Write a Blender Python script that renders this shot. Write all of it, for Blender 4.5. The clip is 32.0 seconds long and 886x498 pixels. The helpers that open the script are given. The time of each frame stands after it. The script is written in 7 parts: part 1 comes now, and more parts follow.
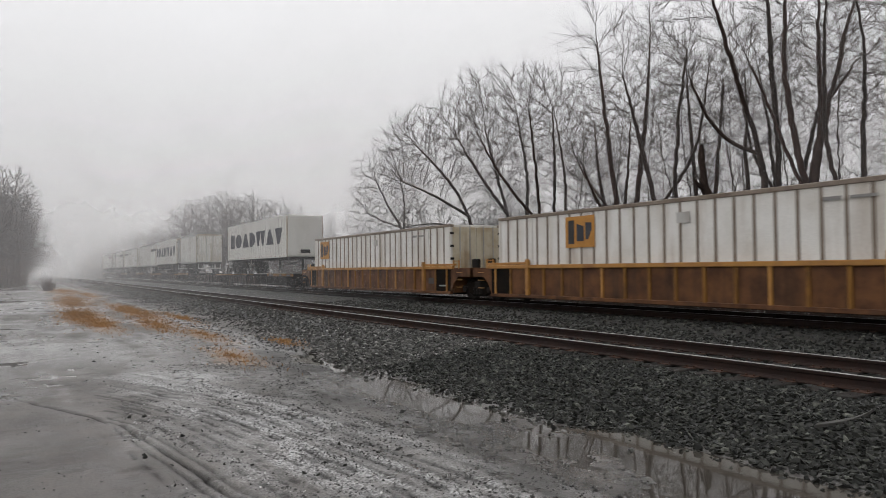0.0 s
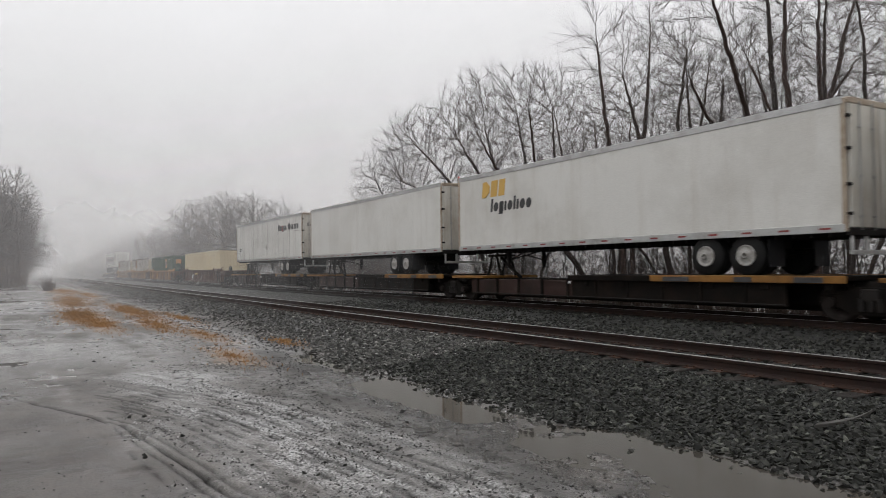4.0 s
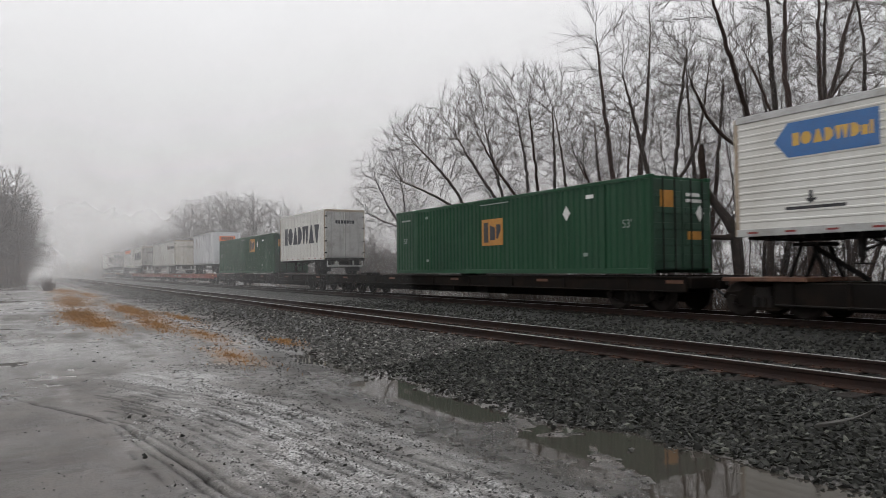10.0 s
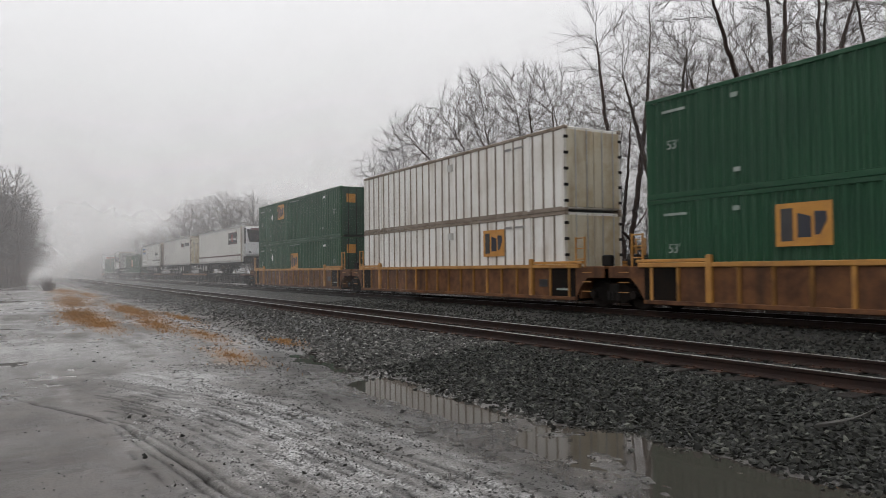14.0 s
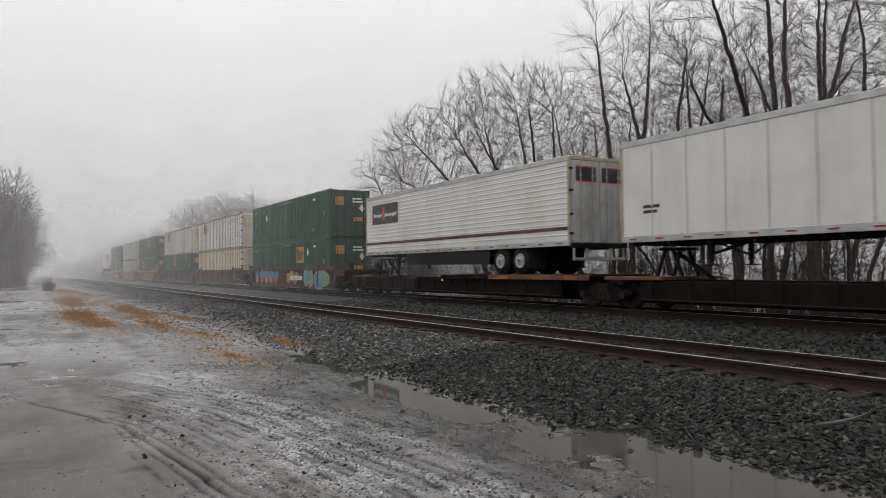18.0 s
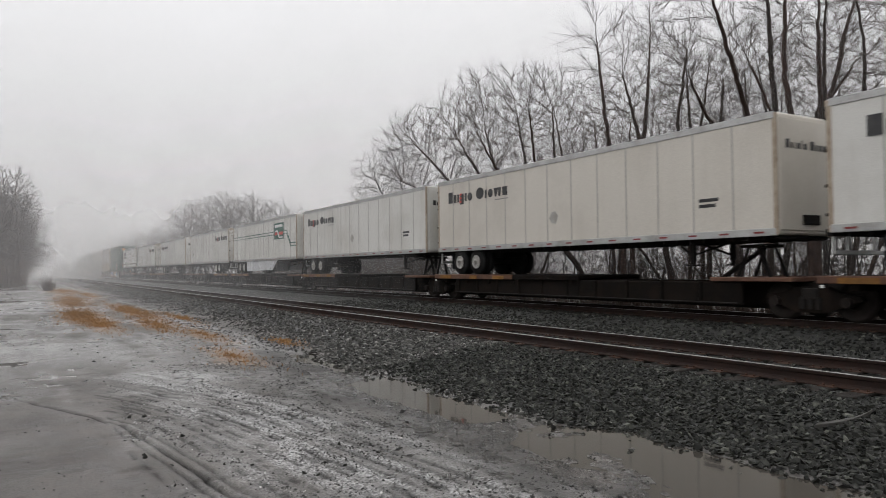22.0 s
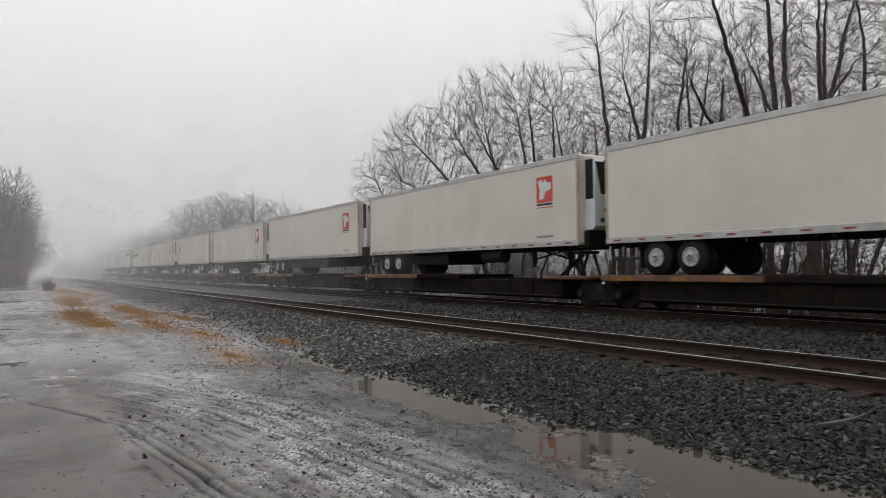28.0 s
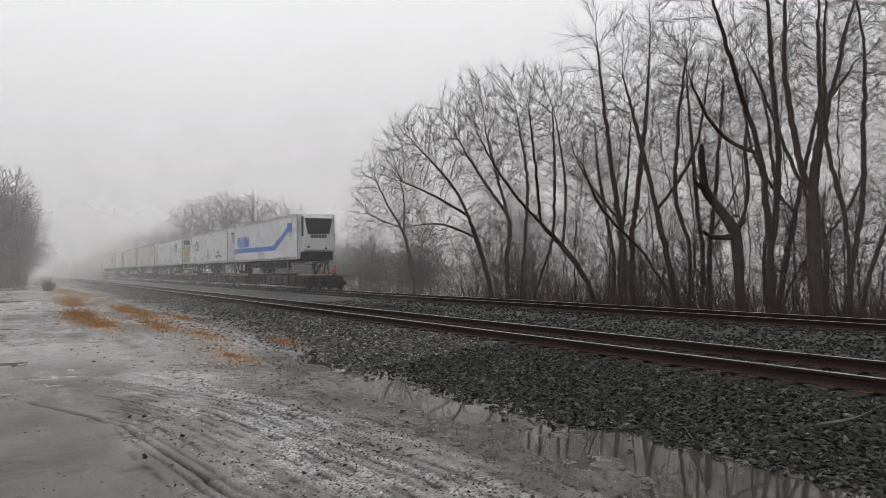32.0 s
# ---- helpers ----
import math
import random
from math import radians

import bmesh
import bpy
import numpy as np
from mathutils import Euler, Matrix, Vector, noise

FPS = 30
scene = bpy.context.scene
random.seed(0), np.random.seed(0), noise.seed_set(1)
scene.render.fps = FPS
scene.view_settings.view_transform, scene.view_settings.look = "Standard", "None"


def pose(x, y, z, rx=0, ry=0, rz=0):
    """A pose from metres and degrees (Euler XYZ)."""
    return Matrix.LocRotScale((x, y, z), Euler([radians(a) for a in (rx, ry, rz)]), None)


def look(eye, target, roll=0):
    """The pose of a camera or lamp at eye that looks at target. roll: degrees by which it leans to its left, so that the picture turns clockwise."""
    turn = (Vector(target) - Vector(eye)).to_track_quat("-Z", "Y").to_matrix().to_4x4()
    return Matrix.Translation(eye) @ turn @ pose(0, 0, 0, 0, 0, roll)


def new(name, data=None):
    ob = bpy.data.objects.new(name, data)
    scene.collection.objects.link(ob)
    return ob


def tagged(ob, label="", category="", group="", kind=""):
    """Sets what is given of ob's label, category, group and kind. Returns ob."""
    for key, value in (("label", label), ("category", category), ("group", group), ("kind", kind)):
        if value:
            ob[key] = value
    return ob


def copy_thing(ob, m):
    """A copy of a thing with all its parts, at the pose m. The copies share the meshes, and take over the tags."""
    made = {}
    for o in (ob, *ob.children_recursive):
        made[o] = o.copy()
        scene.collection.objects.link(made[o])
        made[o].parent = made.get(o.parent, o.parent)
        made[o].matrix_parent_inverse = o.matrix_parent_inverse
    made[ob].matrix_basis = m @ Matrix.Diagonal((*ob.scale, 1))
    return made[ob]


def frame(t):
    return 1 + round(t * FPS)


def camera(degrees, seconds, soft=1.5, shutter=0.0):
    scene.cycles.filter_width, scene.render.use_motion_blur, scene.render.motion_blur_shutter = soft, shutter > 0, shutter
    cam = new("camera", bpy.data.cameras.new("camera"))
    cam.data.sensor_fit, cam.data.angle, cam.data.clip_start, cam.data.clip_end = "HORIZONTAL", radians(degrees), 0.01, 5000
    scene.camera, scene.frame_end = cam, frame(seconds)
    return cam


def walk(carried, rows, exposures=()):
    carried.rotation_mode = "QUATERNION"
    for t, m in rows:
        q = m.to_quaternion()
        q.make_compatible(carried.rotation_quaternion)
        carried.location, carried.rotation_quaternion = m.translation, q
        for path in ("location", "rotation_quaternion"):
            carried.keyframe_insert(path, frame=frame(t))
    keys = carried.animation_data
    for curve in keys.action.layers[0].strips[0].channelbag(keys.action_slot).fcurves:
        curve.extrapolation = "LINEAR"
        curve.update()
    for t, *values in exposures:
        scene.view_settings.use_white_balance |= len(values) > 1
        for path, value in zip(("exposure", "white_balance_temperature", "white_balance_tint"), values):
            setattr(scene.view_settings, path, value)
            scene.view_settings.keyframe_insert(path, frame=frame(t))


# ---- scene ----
# ---- camera: a tripod that stands still beside the line ----
# x runs along the track (the train goes towards -x), y across it away from the camera, z = 0 is the top of the rails
EYE = Vector((0.0, 0.0, 1.311))
YAW, PITCH, ROLL = 1.0352, 0.0277, -0.56
AIM = Vector((-math.sin(YAW) * math.cos(PITCH), math.cos(YAW) * math.cos(PITCH), math.sin(PITCH)))
cam = camera(63.8, 32.0, soft=0.9, shutter=0.1)
stand = look(EYE, EYE + AIM * 10, ROLL)
walk(cam, [(0.0, stand), (32.0, stand)])
scene.cycles.transparent_max_bounces = 40

# ---- overcast daylight ----
world = bpy.data.worlds.new("overcast_sky")
scene.world = world
world.use_nodes = True
wn, wl = world.node_tree.nodes, world.node_tree.links
wn.clear()
w_out = wn.new("ShaderNodeOutputWorld")
w_bg = wn.new("ShaderNodeBackground")
w_sky = wn.new("ShaderNodeTexSky")
w_sky.sky_type = "NISHITA"
w_sky.sun_disc = False
w_sky.sun_elevation, w_sky.sun_rotation = radians(38), radians(200)
w_sky.dust_density, w_sky.air_density = 6.0, 1.0
w_hsv = wn.new("ShaderNodeHueSaturation")
w_hsv.inputs["Saturation"].default_value = 0.06
w_hsv.inputs["Value"].default_value = 0.012
w_mix = wn.new("ShaderNodeMix")
w_mix.data_type = "RGBA"
w_mix.inputs["Factor"].default_value = 0.9
w_tc = wn.new("ShaderNodeTexCoord")
w_sep = wn.new("ShaderNodeSeparateXYZ")
w_ramp = wn.new("ShaderNodeValToRGB")
w_ramp.color_ramp.elements[0].position, w_ramp.color_ramp.elements[0].color = 0.0, (0.72, 0.72, 0.735, 1)
w_ramp.color_ramp.elements[1].position, w_ramp.color_ramp.elements[1].color = 1.0, (1.42, 1.42, 1.44, 1)
w_mid = w_ramp.color_ramp.elements.new(0.36)
w_mid.color = (1.05, 1.05, 1.075, 1)
wl.new(w_tc.outputs["Generated"], w_sep.inputs[0])
wl.new(w_sep.outputs["Z"], w_ramp.inputs[0])
wl.new(w_sky.outputs[0], w_hsv.inputs["Color"])
wl.new(w_hsv.outputs[0], w_mix.inputs["A"])
wl.new(w_ramp.outputs[0], w_mix.inputs["B"])
wl.new(w_mix.outputs["Result"], w_bg.inputs["Color"])
w_bg.inputs["Strength"].default_value = 1.0
wl.new(w_bg.outputs[0], w_out.inputs["Surface"])

sun = new("sun", bpy.data.lights.new("sun", "SUN"))
sun.data.energy, sun.data.angle, sun.data.color = 0.5, radians(50), (1.0, 0.98, 0.95)
sun.matrix_world = look((-5, -9, 22), (0, 0, 0))

# ---- materials ----
def nodes_of(name):
    m = bpy.data.materials.new(name)
    m.use_nodes = True
    nt = m.node_tree
    return m, nt.nodes, nt.links, nt.nodes["Principled BSDF"]


def noise_node(n, l, coord, scale, detail=4.0, rough=0.55, stretch=None):
    t = n.new("ShaderNodeTexNoise")
    t.inputs["Scale"].default_value, t.inputs["Detail"].default_value, t.inputs["Roughness"].default_value = scale, detail, rough
    if stretch:
        mp = n.new("ShaderNodeMapping")
        mp.inputs["Scale"].default_value = stretch
        l.new(coord, mp.inputs["Vector"])
        coord = mp.outputs[0]
    l.new(coord, t.inputs["Vector"])
    return t.outputs["Fac"]


def ramp_node(n, l, fac, stops):
    r = n.new("ShaderNodeValToRGB")
    e = r.color_ramp.elements
    while len(e) < len(stops):
        e.new(0.5)
    for el, (p, c) in zip(e, stops):
        el.position = p
        el.color = (c, c, c, 1) if isinstance(c, (int, float)) else (*c, 1)
    l.new(fac, r.inputs[0])
    return r.outputs[0]


def mix_node(n, l, fac, a, b, mode="MIX"):
    x = n.new("ShaderNodeMix")
    x.data_type, x.blend_type = "RGBA", mode
    for key, v in (("Factor", fac), ("A", a), ("B", b)):
        s = x.inputs[key]
        if isinstance(v, (int, float)):
            s.default_value = v if key == "Factor" else (v, v, v, 1)
        elif isinstance(v, tuple):
            s.default_value = (*v, 1)
        else:
            l.new(v, s)
    return x.outputs["Result"]


def surf(name, col, worn, rough=0.6, metal=0.0, scale=1.2, fine=40.0, amount=(0.45, 0.75), bump=0.15, depth=0.01, streak=0.0, grime=None, vary=0.0, gloss=0.5):
    """Painted, metal, rubber or wood surface: colour, a second worn colour in patches, fine grain, and streaks that run down."""
    m, n, l, b = nodes_of(name)
    co = n.new("ShaderNodeTexCoord").outputs["Object"]
    if vary:
        oi = n.new("ShaderNodeObjectInfo")
        add = n.new("ShaderNodeVectorMath")
        add.operation = "MULTIPLY_ADD"
        l.new(oi.outputs["Random"], add.inputs[0])
        add.inputs[1].default_value = (37.0, 11.0, 23.0)
        l.new(co, add.inputs[2])
        co = add.outputs[0]
    big = noise_node(n, l, co, scale, 6.0, 0.6)
    c = mix_node(n, l, ramp_node(n, l, big, [(amount[0], 0.0), (amount[1], 1.0)]), col, worn)
    if streak:
        st = noise_node(n, l, co, 1.0, 5.0, 0.65, (1.7, 1.7, 0.16))
        k = ramp_node(n, l, st, [(0.5, 0.0), (0.78, streak)])
        c = mix_node(n, l, k, c, grime or tuple(v * 0.45 for v in worn))
    fin = noise_node(n, l, co, fine, 3.0, 0.6)
    c = mix_node(n, l, 1.0, c, ramp_node(n, l, fin, [(0.25, 0.84), (0.75, 1.12)]), "MULTIPLY")
    l.new(c, b.inputs["Base Color"])
    l.new(ramp_node(n, l, big, [(0.3, max(0.03, rough - 0.12)), (0.7, min(1.0, rough + 0.14))]), b.inputs["Roughness"])
    b.inputs["Metallic"].default_value = metal
    b.inputs["Specular IOR Level"].default_value = gloss
    if bump:
        bp = n.new("ShaderNodeBump")
        bp.inputs["Strength"].default_value, bp.inputs["Distance"].default_value = bump, depth
        l.new(fin, bp.inputs["Height"])
        l.new(bp.outputs[0], b.inputs["Normal"])
    return m


M = {}
M["white"] = surf("white_trailer_paint", (0.60, 0.59, 0.555), (0.49, 0.475, 0.435), 0.42, scale=0.5, streak=0.42, grime=(0.38, 0.34, 0.28), bump=0.03, vary=1)
M["cream_white"] = surf("off_white_trailer_paint", (0.56, 0.525, 0.465), (0.47, 0.435, 0.38), 0.4, scale=0.4, streak=0.25, grime=(0.40, 0.36, 0.30), bump=0.03, vary=1)
M["cool_white"] = surf("bright_white_trailer_paint", (0.56, 0.565, 0.58), (0.48, 0.48, 0.49), 0.3, scale=0.4, streak=0.18, grime=(0.45, 0.44, 0.43), bump=0.02, vary=1)
M["dirty_white"] = surf("grimy_white_container_paint", (0.66, 0.645, 0.61), (0.52, 0.49, 0.44), 0.55, scale=0.6, streak=0.75, grime=(0.27, 0.19, 0.12), bump=0.05, vary=1)
M["door_white"] = surf("stained_door_paint", (0.50, 0.45, 0.34), (0.33, 0.23, 0.11), 0.55, scale=0.9, streak=0.85, grime=(0.17, 0.10, 0.05), bump=0.05, vary=1)
M["door_pale"] = surf("dusty_white_door_paint", (0.58, 0.56, 0.51), (0.44, 0.40, 0.33), 0.5, scale=0.9, streak=0.7, grime=(0.24, 0.17, 0.10), bump=0.05, vary=1)
M["door_grime"] = surf("soot_brown_door_paint", (0.16, 0.125, 0.095), (0.09, 0.065, 0.05), 0.6, scale=0.9, streak=0.8, grime=(0.05, 0.035, 0.025), bump=0.05, vary=1)
M["ghost"] = surf("pale_ghost_of_old_paint", (0.70, 0.70, 0.69), (0.62, 0.62, 0.61), 0.35, scale=1.0, bump=0)
M["roll_door"] = surf("grey_weathered_roll_door", (0.40, 0.395, 0.385), (0.26, 0.25, 0.235), 0.55, scale=1.4, streak=0.6, grime=(0.14, 0.12, 0.10), bump=0.05, vary=1)
M["rib_grey"] = surf("grey_side_rib", (0.19, 0.15, 0.115), (0.12, 0.085, 0.06), 0.6, scale=2.0, streak=0.4, bump=0.06)
M["green"] = surf("green_container_paint", (0.007, 0.052, 0.021), (0.011, 0.044, 0.023), 0.48, scale=0.5, streak=0.35, grime=(0.022, 0.043, 0.03), bump=0.05, vary=1, gloss=0.3)
M["green_dark"] = surf("dark_green_door_paint", (0.007, 0.045, 0.022), (0.012, 0.032, 0.02), 0.5, scale=0.8, streak=0.4, bump=0.05)
M["cream"] = surf("cream_container_paint", (0.62, 0.53, 0.36), (0.52, 0.42, 0.27), 0.5, scale=0.6, streak=0.35, grime=(0.33, 0.24, 0.14), bump=0.05, vary=1)
M["aluminium"] = surf("dull_aluminium_rail", (0.42, 0.42, 0.41), (0.30, 0.29, 0.27), 0.45, 0.7, 1.5, bump=0.05)
M["yellow_car"] = surf("weathered_yellow_car_paint", (0.14, 0.062, 0.025), (0.062, 0.028, 0.016), 0.6, scale=1.9, amount=(0.36, 0.68), streak=0.95, grime=(0.030, 0.018, 0.013), bump=0.12, vary=1, gloss=0.18)
M["yellow_sill"] = surf("yellow_sill_paint", (0.36, 0.17, 0.03), (0.20, 0.09, 0.024), 0.55, scale=1.6, streak=0.4, grime=(0.12, 0.06, 0.03), bump=0.08, vary=1)
M["brown_car"] = surf("brown_car_paint", (0.058, 0.024, 0.016), (0.085, 0.036, 0.022), 0.65, scale=1.1, streak=0.5, grime=(0.03, 0.02, 0.016), bump=0.12, vary=1, gloss=0.18)
M["orange_car"] = surf("faded_red_orange_flatcar_paint", (0.22, 0.036, 0.016), (0.12, 0.027, 0.015), 0.55, scale=1.3, streak=0.5, grime=(0.10, 0.03, 0.02), bump=0.1, vary=1)
M["black_car"] = surf("black_grimy_car_steel", (0.007, 0.0058, 0.005), (0.019, 0.013, 0.010), 0.75, scale=1.6, bump=0.15, vary=1, gloss=0.08)
M["rust"] = surf("rusty_steel", (0.050, 0.024, 0.015), (0.026, 0.015, 0.012), 0.75, scale=3.0, bump=0.25, gloss=0.18)
M["yellow_edge"] = surf("dirty_yellow_platform_edge", (0.21, 0.10, 0.022), (0.085, 0.042, 0.018), 0.6, scale=1.4, streak=0.6, grime=(0.04, 0.024, 0.014), bump=0.1, vary=1, gloss=0.2)
M["dark_brown"] = surf("sooty_brown_steel", (0.026, 0.013, 0.010), (0.012, 0.009, 0.008), 0.65, scale=0.9, bump=0.12, vary=1, gloss=0.18)
M["faded_mark"] = surf("faded_stencil_paint", (0.20, 0.24, 0.21), (0.32, 0.34, 0.32), 0.55, scale=4.0, bump=0)
M["rust_deck"] = surf("rusty_deck_edge", (0.10, 0.041, 0.019), (0.05, 0.024, 0.016), 0.7, scale=2.2, bump=0.2, vary=1)
M["wheel_steel"] = surf("worn_wheel_steel", (0.025, 0.02, 0.018), (0.014, 0.011, 0.01), 0.55, 0.5, 4.0, bump=0.1, gloss=0.18)
M["tyre"] = surf("black_tyre_rubber", (0.010, 0.010, 0.010), (0.02, 0.019, 0.018), 0.8, scale=6.0, bump=0.2, gloss=0.18)
M["rim"] = surf("white_steel_rim", (0.33, 0.32, 0.30), (0.12, 0.10, 0.085), 0.5, scale=6.0, bump=0.1)
M["gear"] = surf("dark_undergear_steel", (0.012, 0.011, 0.0105), (0.024, 0.019, 0.016), 0.7, scale=3.0, bump=0.15, gloss=0.14)
M["black_plastic"] = surf("black_rubber_sheet", (0.012, 0.012, 0.013), (0.025, 0.024, 0.024), 0.6, scale=3.0, bump=0.1, gloss=0.18)
M["navy"] = surf("dark_navy_lettering", (0.012, 0.015, 0.026), (0.024, 0.027, 0.038), 0.45, scale=3.0, bump=0)
M["ink"] = surf("black_lettering", (0.020, 0.020, 0.022), (0.045, 0.043, 0.042), 0.5, scale=3.0, bump=0)
M["grey_ink"] = surf("faded_grey_lettering", (0.20, 0.19, 0.18), (0.30, 0.29, 0.27), 0.55, scale=3.0, bump=0)
M["white_ink"] = surf("white_lettering", (0.66, 0.66, 0.64), (0.48, 0.48, 0.46), 0.5, scale=3.0, bump=0)
M["logo_yellow"] = surf("amber_panel_paint", (0.42, 0.19, 0.025), (0.34, 0.15, 0.028), 0.45, scale=3.0, bump=0)
M["logo_blue"] = surf("blue_panel_paint", (0.035, 0.13, 0.33), (0.05, 0.12, 0.26), 0.4, scale=3.0, bump=0)
M["stripe_blue"] = surf("bright_blue_stripe", (0.025, 0.135, 0.46), (0.03, 0.11, 0.37), 0.35, scale=1.5, bump=0)
M["orange_band"] = surf("orange_band_paint", (0.75, 0.155, 0.02), (0.62, 0.16, 0.04), 0.42, scale=1.0, bump=0)
M["red"] = surf("red_panel_paint", (0.48, 0.045, 0.03), (0.38, 0.05, 0.035), 0.45, scale=3.0, bump=0)
M["tape_red"] = surf("red_reflective_tape", (0.20, 0.02, 0.017), (0.12, 0.02, 0.018), 0.35, scale=6.0, bump=0)
M["logo_green"] = surf("dark_green_lettering", (0.010, 0.085, 0.060), (0.015, 0.07, 0.05), 0.45, scale=3.0, bump=0)
M["maroon"] = surf("maroon_stripe", (0.07, 0.014, 0.017), (0.05, 0.015, 0.017), 0.45, scale=3.0, bump=0)
M["gold"] = surf("faded_gold_lettering", (0.55, 0.33, 0.06), (0.46, 0.30, 0.10), 0.5, scale=3.0, bump=0)
M["pale_green"] = surf("lime_green_poster", (0.30, 0.42, 0.07), (0.45, 0.40, 0.16), 0.5, scale=1.5, bump=0)
M["teal_paint"] = surf("teal_spray_paint", (0.075, 0.23, 0.22), (0.04, 0.11, 0.11), 0.5, scale=4.0, bump=0)
M["blue_paint"] = surf("blue_spray_paint", (0.045, 0.13, 0.27), (0.03, 0.07, 0.14), 0.5, scale=4.0, bump=0)
M["mustard_paint"] = surf("mustard_spray_paint", (0.32, 0.19, 0.05), (0.17, 0.08, 0.035), 0.5, scale=4.0, bump=0)
M["pink_paint"] = surf("pink_spray_paint", (0.28, 0.09, 0.08), (0.15, 0.05, 0.045), 0.5, scale=4.0, bump=0)
M["pale_green_spray"] = surf("pale_green_spray_paint", (0.17, 0.22, 0.09), (0.10, 0.13, 0.06), 0.5, scale=4.0, bump=0)
M["lamp_glow"] = surf("red_marker_lens", (0.45, 0.02, 0.02), (0.3, 0.02, 0.02), 0.2, scale=9.0, bump=0)
M["rail_top"] = surf("polished_rail_head", (0.55, 0.54, 0.53), (0.42, 0.41, 0.40), 0.4, 1.0, 3.0, bump=0.02)
M["rail_side"] = surf("rusty_rail_web", (0.020, 0.012, 0.010), (0.034, 0.018, 0.013), 0.7, scale=3.0, bump=0.2, gloss=0.18)
M["tie"] = surf("creosoted_wooden_tie", (0.014, 0.012, 0.011), (0.030, 0.024, 0.020), 0.8, scale=4.0, bump=0.4, vary=1, gloss=0.18)
M["bark"] = surf("wet_grey_brown_bark", (0.028, 0.019, 0.015), (0.052, 0.037, 0.030), 0.85, scale=3.0, fine=26.0, bump=0.6, depth=0.03, vary=1, gloss=0.18)
M["bark_red"] = surf("reddish_brown_bark", (0.045, 0.025, 0.019), (0.028, 0.018, 0.015), 0.85, scale=3.0, fine=26.0, bump=0.6, depth=0.03, vary=1, gloss=0.18)
M["twig"] = surf("thin_brown_twigs", (0.030, 0.021, 0.017), (0.045, 0.032, 0.026), 0.85, scale=2.0, bump=0)
M["brush"] = surf("dead_brown_brush", (0.050, 0.028, 0.019), (0.034, 0.021, 0.016), 0.9, scale=2.0, bump=0, gloss=0.18)
M["straw"] = surf("dead_orange_grass", (0.29, 0.15, 0.055), (0.21, 0.125, 0.06), 0.85, scale=1.5, bump=0)


def stone_material(name, dark, pale, rough):
    m, n, l, b = nodes_of(name)
    geo = n.new("ShaderNodeNewGeometry")
    co = n.new("ShaderNodeTexCoord").outputs["Object"]
    c = ramp_node(n, l, geo.outputs["Random Per Island"], [(0.0, dark), (0.7, tuple(a * 0.6 + p * 0.4 for a, p in zip(dark, pale))), (0.93, pale), (1.0, tuple(2.6 * p for p in pale))])
    c = mix_node(n, l, 1.0, c, ramp_node(n, l, noise_node(n, l, co, 60.0), [(0.3, 0.75), (0.7, 1.2)]), "MULTIPLY")
    l.new(c, b.inputs["Base Color"])
    b.inputs["Roughness"].default_value = rough
    b.inputs["Specular IOR Level"].default_value = 0.2
    return m


M["ballast"] = stone_material("wet_dark_ballast_stone", (0.003, 0.0031, 0.0027), (0.038, 0.039, 0.033), 0.55)
# paler copy of the ballast: dust, plus grazing sheen put into the colour
M["ballast_dusty_sheen"] = stone_material("grey_ballast_stone", (0.022, 0.021, 0.0195), (0.11, 0.108, 0.10), 0.55)
M["scrap"] = surf("dull_scrap_steel", (0.07, 0.066, 0.062), (0.03, 0.024, 0.02), 0.5, 0.4, 5.0, bump=0.1)
M["gravel"] = stone_material("wet_grey_gravel", (0.012, 0.012, 0.011), (0.11, 0.108, 0.103), 0.5)
M["pebble"] = stone_material("wet_pale_gravel", (0.05, 0.048, 0.046), (0.30, 0.295, 0.29), 0.5)


